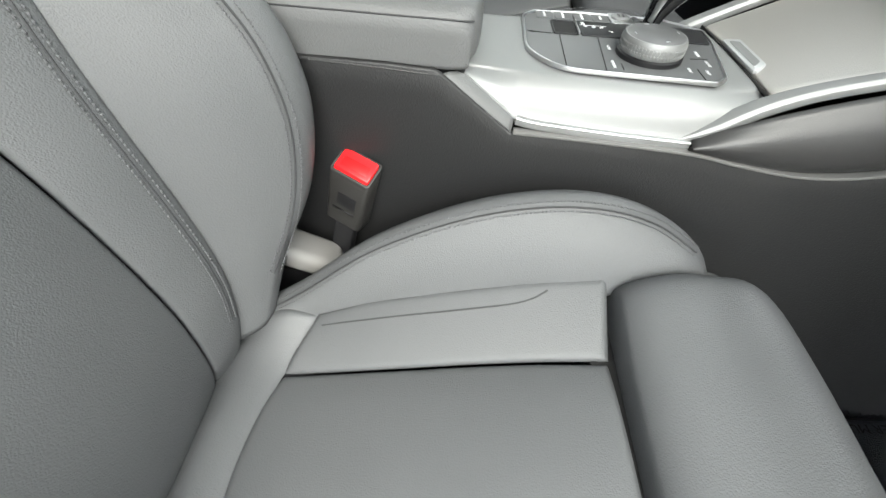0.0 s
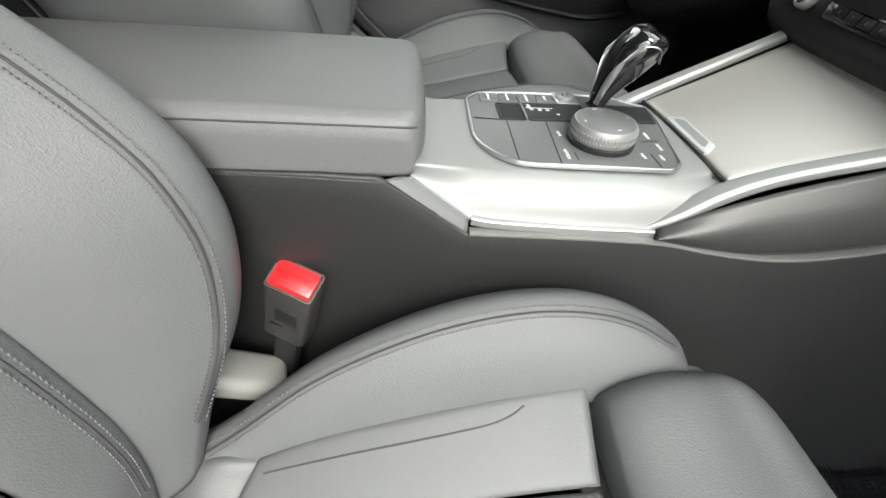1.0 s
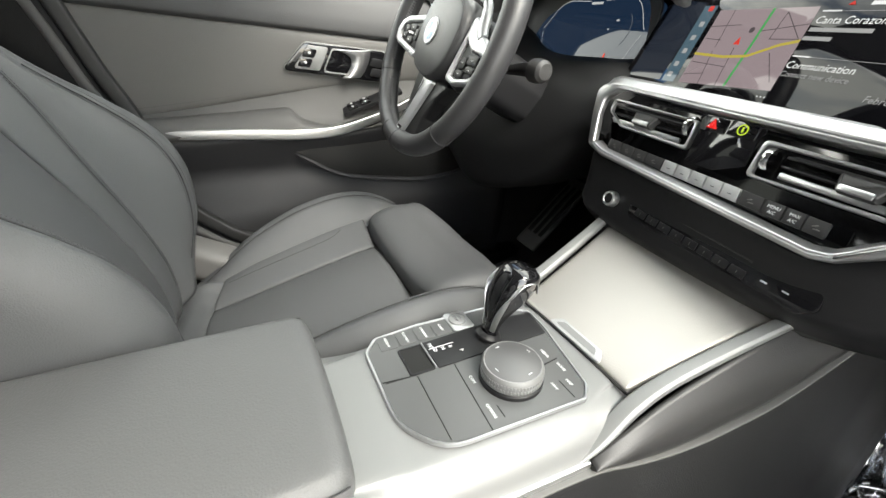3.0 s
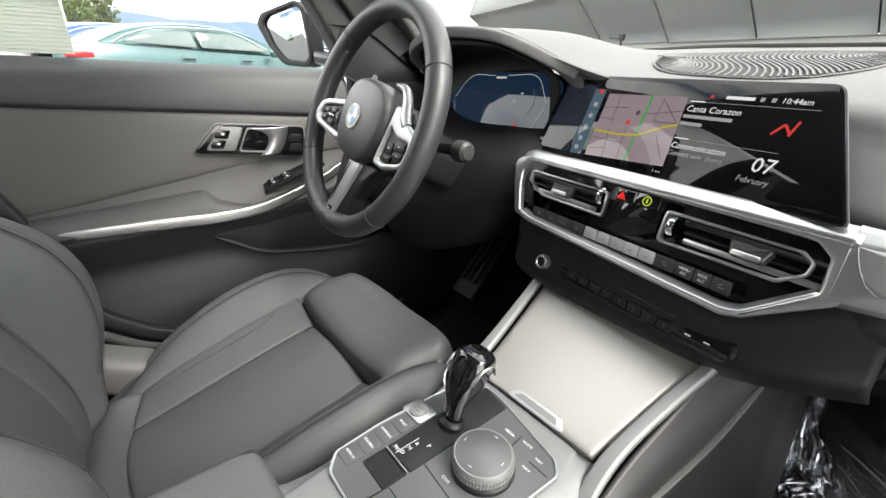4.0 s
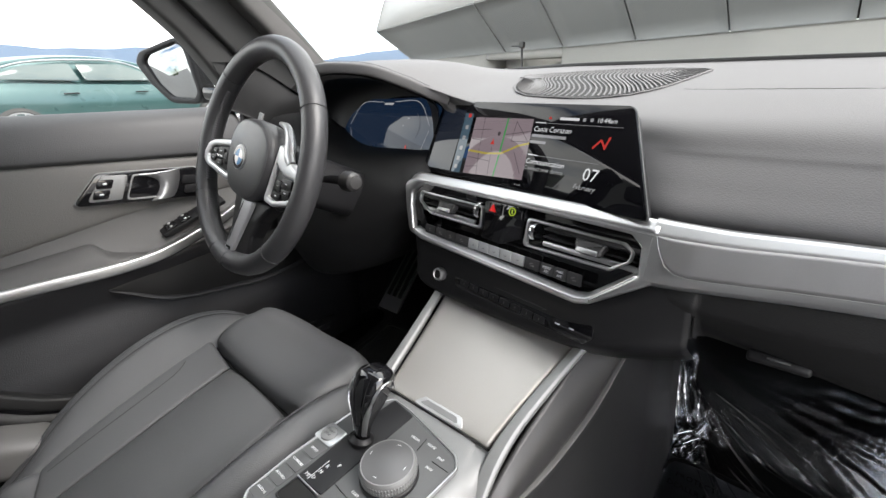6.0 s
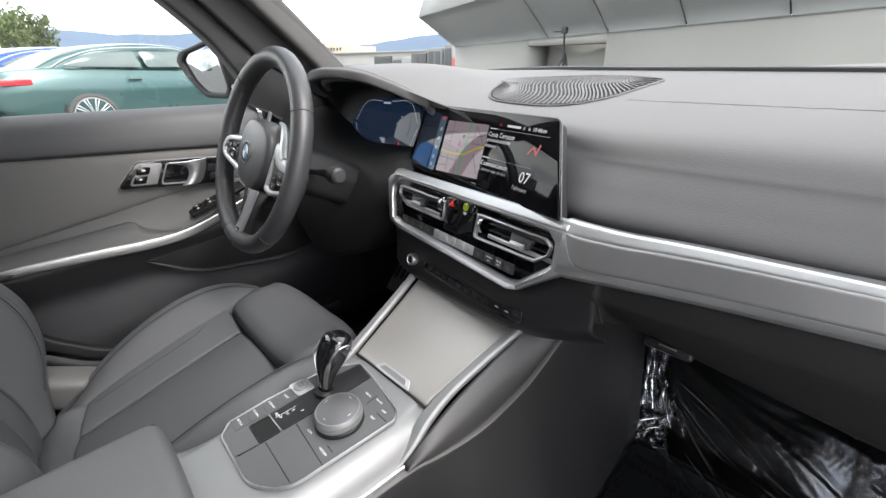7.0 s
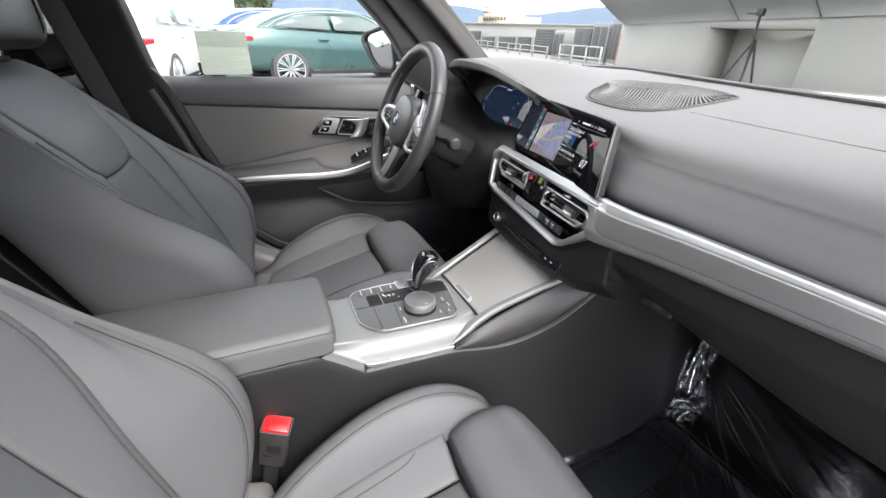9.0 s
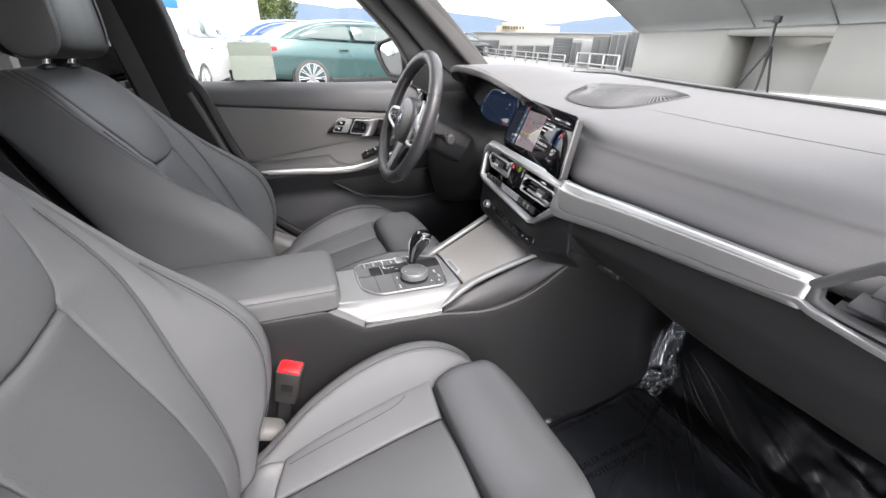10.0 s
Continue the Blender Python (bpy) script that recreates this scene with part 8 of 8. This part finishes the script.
            part("arch", lathe([(0.345, -0.05), (0.385, -0.05), (0.385, 0.079), (0.345, 0.079)], 40), RUBBER, wh)
            part("tyre", lathe([(0.25, -0.10), (0.32, -0.10), (0.345, -0.06), (0.345, 0.06), (0.330, 0.088), (0.285, 0.098), (0.268, 0.085)], 40), TYRE, wh)
            part("rim", lathe([(0.270, 0.084), (0.265, 0.096), (0.248, 0.090), (0.235, 0.03), (0, 0.02)], 40), SATIN_BLACK, wh)
            part("rim_edge", lathe([(0.272, 0.086), (0.266, 0.099), (0.250, 0.094)], 40), SPOKE_SILVER, wh)
            for k in range(20):
                a = 2 * math.pi * (k // 2) / 10 + (0.10 if k % 2 else -0.10)
                part("spoke", box(0.225, 0.017, 0.02, 0.004, 1, at=(0.140, 0, 0)), SPOKE_SILVER, wh, m=pose(0, 0, 0.085, 0, 0, math.degrees(a) + (7 if k % 2 else -7)))
            part("hub", lathe([(0, 0.11), (0.045, 0.108), (0.05, 0.08)], 20), BRIGHT, wh)
        part("tail_light", box(0.30, 0.05, 0.10, 0.02, at=(s * 0.66, -2.43, 0.90)), bpy.data.materials.get("tail_red") or material("tail_red", (0.6, 0.02, 0.03), rough=0.15), car, "red tail light", ).matrix_basis = pose(0, 0, 0)
        part("tail_light", box(0.05, 0.34, 0.085, 0.02, at=(s * 0.90, -2.24, 0.905)), bpy.data.materials["tail_red"], car, "red tail light")
        part("mirror", box(0.18, 0.10, 0.13, 0.04, 3, at=(s * 1.0, 0.72, 1.06)), paint, car)
        part("rear_bumper_insert", box(0.36, 0.03, 0.12, 0.02, at=(s * 0.45, -2.46, 0.46)), RUBBER, car)
    low = Matrix.Translation((0, 0, 0.345)) @ Matrix.Diagonal((1, 1, 0.90, 1)) @ Matrix.Translation((0, 0, -0.345))
    for ob in car.children:
        if not ob.name.startswith("wheel"):
            ob.matrix_basis = low @ ob.matrix_basis
    return car


TYRE = material("tyre_rubber", (0.06, 0.058, 0.056), rough=0.8, mottle=0.1)
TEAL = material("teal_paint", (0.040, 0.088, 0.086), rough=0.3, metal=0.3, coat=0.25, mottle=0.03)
BLUE = material("blue_paint", (0.02, 0.07, 0.30), rough=0.2, metal=0.4, coat=0.6, mottle=0.03)
DARKCAR = material("charcoal_paint", (0.03, 0.032, 0.036), rough=0.2, metal=0.3, coat=0.6, mottle=0.03)
WHITECAR = material("white_car_paint", (0.75, 0.75, 0.74), rough=0.2, coat=0.6, mottle=0.02)
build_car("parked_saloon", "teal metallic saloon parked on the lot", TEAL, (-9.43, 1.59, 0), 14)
build_car("parked_saloon", "dark blue saloon parked beside a teal one", BLUE, (-12.4, 0.6, 0), 26)
build_car("parked_saloon", "white saloon parked with its tail to the lot", WHITECAR, (-8.3, -2.0, 0), 82)
build_car("parked_suv", "dark grey estate car parked far off by the low units", DARKCAR, (-30.5, 13.2, 0), 20, estate=True)


def build_wing_building():
    """A long concrete wall with a niche under a leaning band of grey metal panels."""
    b = thing("concrete_building", "cream concrete building with niche under leaning grey metal panels", "building", m=OUT @ Matrix.Translation((0, 0, 0)))
    a, d = Vector((-7.35, 7.75, 0)), Vector((0.985, -0.17, 0)).normalized()
    n = Vector((d.y, -d.x, 0))
    n = n if n.y < 0 else -n
    m = Matrix.Translation(a) @ Matrix((d, -n, Vector((0, 0, 1)))).transposed().to_4x4()
    # wall with a niche, its top rising slowly; local x along, y in, z up
    def top(x):
        return 1.45 + 0.0225 * x

    x0, x1, zt, e0, e1 = 2.18, 4.05, 1.385, -0.40, 22.0
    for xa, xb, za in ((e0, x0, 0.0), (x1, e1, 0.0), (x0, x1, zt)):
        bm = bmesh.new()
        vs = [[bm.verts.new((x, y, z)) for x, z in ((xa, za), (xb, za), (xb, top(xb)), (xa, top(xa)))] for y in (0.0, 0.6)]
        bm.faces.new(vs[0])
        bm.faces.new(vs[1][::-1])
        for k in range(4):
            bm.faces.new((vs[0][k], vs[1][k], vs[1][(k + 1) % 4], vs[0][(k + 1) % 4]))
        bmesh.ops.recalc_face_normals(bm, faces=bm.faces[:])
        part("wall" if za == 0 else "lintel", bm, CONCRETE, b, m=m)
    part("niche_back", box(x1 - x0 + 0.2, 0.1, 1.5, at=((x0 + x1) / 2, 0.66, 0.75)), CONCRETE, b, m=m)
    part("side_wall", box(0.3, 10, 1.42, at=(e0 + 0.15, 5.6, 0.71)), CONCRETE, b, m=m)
    # leaning soffit panels from the wall's top out to the lower edge of the fascia
    def outer(x):
        return 2.07 + 0.060 * (x + 0.6)

    joints = [-0.6, 2.75, 4.08, 5.37, 6.6, 7.8, 9.1, 10.5, 12.2, 14.2, 16.5, 19, 22]
    for k, (xa, xb) in enumerate(zip(joints, joints[1:])):
        g = 0.010
        xi = max(e0, xa)
        rows = [[(xi + g, -0.01, top(xi) + 0.01), (xb - g, -0.01, top(xb) + 0.01)], [(xa + g, -0.92, outer(xa)), (xb - g, -0.92, outer(xb))]]
        part("panel", sheet(net(rows, 6, 6, 0), flip=False, thick=0.03), CLADDING, b, m=m)
        rows = [[(xa + g * 0.5, -0.93, outer(xa)), (xb - g * 0.5, -0.93, outer(xb))], [(xa + 0.25 + g * 0.5, -0.55, outer(xa) + 1.3), (xb + 0.25 - g * 0.5, -0.55, outer(xb) + 1.3)]]
        part("fascia", sheet(net(rows, 4, 4, 0), flip=True, thick=0.03), PALE_PANEL, b, "pale fascia panel", m=m)
    part("panel_backing", sheet(net([[(e0 + 0.1, 0.03, top(e0) + 0.01), (22, 0.03, top(22) + 0.01)], [(-0.5, -0.86, outer(-0.5) + 0.04), (22, -0.86, outer(22) + 0.04)]], 6, 6, 0), thick=0.0), RUBBER, b, m=m)
    part("end_fascia", sheet(net([[(e0, 0.0, top(e0)), (-0.6, -0.93, outer(-0.6))], [(e0 + 0.3, 0.6, top(e0) + 2.0), (-0.33, -0.55, outer(-0.6) + 1.35)]], 4, 4, 0), flip=True, thick=0.03), PALE_PANEL, b, m=m)
    return b


build_wing_building()


def build_tripod():
    t = thing("camera_tripod", "black tripod with a small head, standing before the niche", "tripod", m=OUT @ Matrix.Translation((-3.92, 6.72, 0)))
    part("column", sweep([(0, 0, 0.80), (-0.06, 0, 1.55)], oval(0.018, 0.018, 8)), RUBBER, t)
    for a, spread in ((186, 0.62), (300, 0.34), (75, 0.40)):
        a = radians(a)
        part("leg", sweep([(0.0, 0, 1.22), (spread * math.cos(a), spread * math.sin(a), 0.0)], oval(0.017, 0.017, 8)), RUBBER, t)
    part("head", box(0.10, 0.08, 0.10, 0.02, at=(-0.06, 0, 1.58)), RUBBER, t)
    part("arm", sweep([(-0.06, 0, 1.56), (-0.30, 0.05, 1.57)], oval(0.012, 0.012, 6)), RUBBER, t)
    return t


build_tripod()


def build_units():
    """A low yard with cooling units behind a rail, far across the lot."""
    yard = thing("low_building", "long low pale building across the lot", "building", m=OUT)
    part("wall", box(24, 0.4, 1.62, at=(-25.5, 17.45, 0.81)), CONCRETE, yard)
    part("coping", box(24.2, 0.6, 0.12, at=(-25.5, 17.35, 1.66)), CLADDING, yard)
    dark = material("unit_grille", (0.05, 0.052, 0.052), rough=0.6)
    for xa, xb, h in ((-36.0, -32.6, 1.05), (-32.2, -30.3, 0.72), (-29.5, -27.3, 0.80), (-26.9, -25.3, 0.86), (-24.8, -22.9, 1.36), (-22.5, -20.7, 1.18)):
        sh = part("shutter", box(xb - xa, 0.08, h, 0.01, at=((xa + xb) / 2, 17.22, h / 2)), dark, yard, "dark roller shutter")
        for k in range(int(h / 0.16)):
            part("slat", box(xb - xa - 0.06, 0.02, 0.012, at=((xa + xb) / 2, 17.17, 0.12 + k * 0.16)), CLADDING, sh)
        part("surround", box(xb - xa + 0.16, 0.05, 0.07, at=((xa + xb) / 2, 17.23, h + 0.04)), CLADDING, yard)
    shell = material("unit_shell", (0.17, 0.174, 0.17), rough=0.6, mottle=0.12, mottle_size=2.0)
    for x, w, h, cover in ((-17.4, 1.2, 1.38, dark), (-16.2, 1.05, 1.62, shell), (-15.2, 0.55, 1.75, shell), (-19.2, 0.9, 1.2, shell)):
        u = thing("cooling_unit", "grey cooling unit with dark grille", "cooling unit", group="cooling units in the yard", m=OUT @ Matrix.Translation((x, 15.2, 0)))
        part("body", box(w, 0.8, h, 0.03, at=(0, 0, h / 2 + 0.1)), cover, u)
        for k in range(2):
            part("grille", box(w * 0.40, 0.02, h * 0.8, 0.01, at=((k - 0.5) * w * 0.46, -0.405, h / 2 + 0.1)), dark, u)
        part("base", box(w, 0.8, 0.1, at=(0, 0, 0.05)), CONCRETE, u)
    red = thing("red_cabinet", "small red cabinet beside the cooling units", "cabinet", m=OUT @ Matrix.Translation((-14.75, 15.0, 0)))
    part("body", box(0.35, 0.4, 1.25, 0.02, at=(0, 0, 0.625)), material("cabinet_red", (0.45, 0.05, 0.05), rough=0.5), red)
    white = material("rail_white", (0.30, 0.30, 0.295), rough=0.5)
    for at, length, high, count in (((-24.8, 14.4), 10.6, 0.58, 9), ((-14.1, 12.0), 2.5, 0.82, 4)):
        rail = thing("guard_rail", "white metal guard rail before the low building", "railing", group="guard rails", m=OUT @ Matrix.Translation((*at, 0)))
        for k in range(count):
            part("post", box(0.05, 0.05, high, at=(-length / 2 + k * length / (count - 1), 0, high / 2)), white, rail)
        for z in (high * 0.5, high - 0.025):
            part("bar", box(length, 0.05, 0.05, at=(0, 0, z)), white, rail)
    far = thing("far_building", "distant tan building with rows of windows", "building", m=OUT @ Matrix.Translation((-78, 47, 0)))
    tan = material("tan_render", (0.37, 0.31, 0.23), rough=0.9)
    part("wall", box(13.5, 6, 3.7, at=(0, 0, 1.85)), tan, far)
    part("wall", box(6, 6, 4.25, at=(-1.5, 0, 2.12)), tan, far)
    for k in range(8):
        part("window", box(0.5, 0.1, 0.5, at=(-3.8 + k * 1.1, -3.03, 3.3)), dark, far)
    pole = thing("utility_pole", "wooden utility pole with cross arm", "utility pole", m=OUT @ Matrix.Translation((-52, 28, 0)))
    wood = material("pole_wood", (0.16, 0.12, 0.09), rough=0.9)
    part("post", sweep([(0, 0, 0), (0, 0, 4.1)], oval(0.11, 0.11, 8)), wood, pole)
    part("cross_arm", box(2.0, 0.12, 0.14, at=(0, 0, 3.7)), wood, pole)
    part("cross_arm", box(1.3, 0.12, 0.12, at=(0, 0, 3.2)), wood, pole)


build_units()


def build_hills():
    """Ranges of hills on the horizon, and a belt of trees."""
    # the blue haze of distance is put into the base colour
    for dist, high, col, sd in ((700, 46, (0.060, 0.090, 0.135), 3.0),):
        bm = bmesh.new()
        mt = material("hill_haze_blue", col, rough=0.95, mottle=0.2, mottle_size=0.02)
        k = 90
        lo, hi = [], []
        for i in range(k + 1):
            a = radians(-30 + 160 * i / k)
            x, y = -dist * math.sin(a), dist * math.cos(a)
            h = high * (0.75 + 0.45 * noise.noise(Vector((i * 0.11, sd, 0))) + 0.15 * noise.noise(Vector((i * 0.45, sd, 2))))
            lo.append(bm.verts.new((x, y, -5)))
            hi.append(bm.verts.new((x * 1.25, y * 1.25, max(4, h) * 1.25)))
        for i in range(k):
            bm.faces.new((lo[i], hi[i], hi[i + 1], lo[i + 1]))
        tagged(part("backdrop", bm, mt, m=OUT), "hills on the horizon, painted blue with distance haze", "hills", kind="structure")


build_hills()


def build_trees():
    leaf = material("leaf_green", (0.07, 0.10, 0.025), rough=0.7, mottle=0.4, mottle_size=0.6, vary=0.2)
    bark = material("tree_bark", (0.10, 0.075, 0.05), rough=0.95, bump=0.6, bump_size=20)
    for x, y, h, wide in ((-38.0, -0.6, 4.3, 1.5), (-41, 0.9, 4.6, 1.5), (-10.7, -31.0, 1.05, 0.5), (-11.6, -32.0, 0.75, 0.45), (-12.6, -33.0, 0.85, 0.6), (-13.8, -33.5, 0.85, 0.6), (-15.0, -34.0, 0.9, 0.7)):
        t = thing("tree", "green leafy tree behind the parked cars", "tree", group="trees behind the lot", m=OUT @ Matrix.Translation((x, y, 0)))
        part("trunk", sweep([(0, 0, 0), (0.05, 0, h * 0.3), (0.0, 0.1, h * 0.6)], oval(0.107 * wide, 0.107 * wide, 8), n=8, scale=[1, 0.7, 0.4]), bark, t)
        for k in range(5):
            a = k * 1.3
            part("limb", sweep([(0, 0, h * 0.4), (0.33 * wide * math.cos(a), 0.33 * wide * math.sin(a), h * 0.62), (0.6 * wide * math.cos(a), 0.6 * wide * math.sin(a), h * 0.78)], oval(0.033 * wide, 0.033 * wide, 6), n=6, scale=[1, 0.7, 0.4]), bark, t)
        bm = bmesh.new()
        rnd = random.Random(int(x * 10))
        for k in range(2200):
            u = Vector((rnd.gauss(0, 1), rnd.gauss(0, 1), rnd.gauss(0, 0.8)))
            u = u.normalized() * (rnd.random() ** 0.4)
            c = Vector((u.x * wide, u.y * wide, h * 0.66 + u.z * h * 0.32))
            c += 0.33 * wide * Vector((noise.noise(c * 1.1), noise.noise(c * 1.1 + V(9, 0, 0)), noise.noise(c * 1.1 + V(0, 9, 0))))
            s = (0.06 + 0.04 * rnd.random()) * wide
            q = Euler((rnd.random() * 6, rnd.random() * 6, rnd.random() * 6)).to_matrix()
            bm.faces.new([bm.verts.new(c + q @ Vector(v)) for v in ((-s, 0, 0), (0, -s * 0.45, 0.02), (s, 0, 0), (0, s * 0.45, 0.02))])
        part("crown", bm, leaf, t)


build_trees()


def build_white_block():
    w = thing("white_building", "plain white building behind the parked cars", "building", m=OUT @ pose(-26, -6.5, 0, 0, 0, 20))
    part("wall", box(10, 12, 5.5, at=(0, -1.5, 2.75)), WHITECAR, w)
    part("blue_panel", box(0.1, 1.6, 4.5, at=(5.03, 0.4, 2.6)), material("sign_blue", (0.05, 0.22, 0.60), rough=0.4), w, "blue panel")


build_white_block()


def build_palm(x, y, h, size=1.0):
    """A fan palm: ringed trunk and a crown of long drooping fronds."""
    p = thing("palm_tree", "tall palm tree with drooping green fronds", "palm tree", group="palms beyond the lot", m=OUT @ Matrix.Translation((x, y, 0)))
    bark = bpy.data.materials["tree_bark"]
    leaf = bpy.data.materials["leaf_green"]
    part("trunk", sweep([(0, 0, 0), (0.05, 0, h * 0.5), (0, 0.05, h)], oval(0.2 * size, 0.2 * size, 10), n=10, scale=[1, 0.75, 0.7]), bark, p)
    rnd = random.Random(int(x * 7 + y))
    for k in range(46):
        a, e = k * 2.4, rnd.uniform(-0.5, 1.2)
        L = rnd.uniform(1.6, 2.3) * size
        bm = bmesh.new()
        prev = None
        for t in np.linspace(0, 1, 8):
            r = L * t
            c = V(math.cos(a) * r * math.cos(e), math.sin(a) * r * math.cos(e), h + r * math.sin(e) - 0.9 * L * 0.45 * t * t)
            w = 0.17 * size * math.sin(math.pi * min(1, t * 0.9 + 0.1)) + 0.02
            side = V(-math.sin(a), math.cos(a), 0)
            cur = (bm.verts.new(c - side * w - V(0, 0, w * 0.4)), bm.verts.new(c), bm.verts.new(c + side * w - V(0, 0, w * 0.4)))
            if prev:
                bm.faces.new((prev[0], prev[1], cur[1], cur[0]))
                bm.faces.new((prev[1], prev[2], cur[2], cur[1]))
            prev = cur
        part("frond", bm, leaf, p)
    return p


build_palm(-40.9, -124.0, 5.5, 1.75)
build_palm(-45.2, -124.0, 3.0, 0.75)
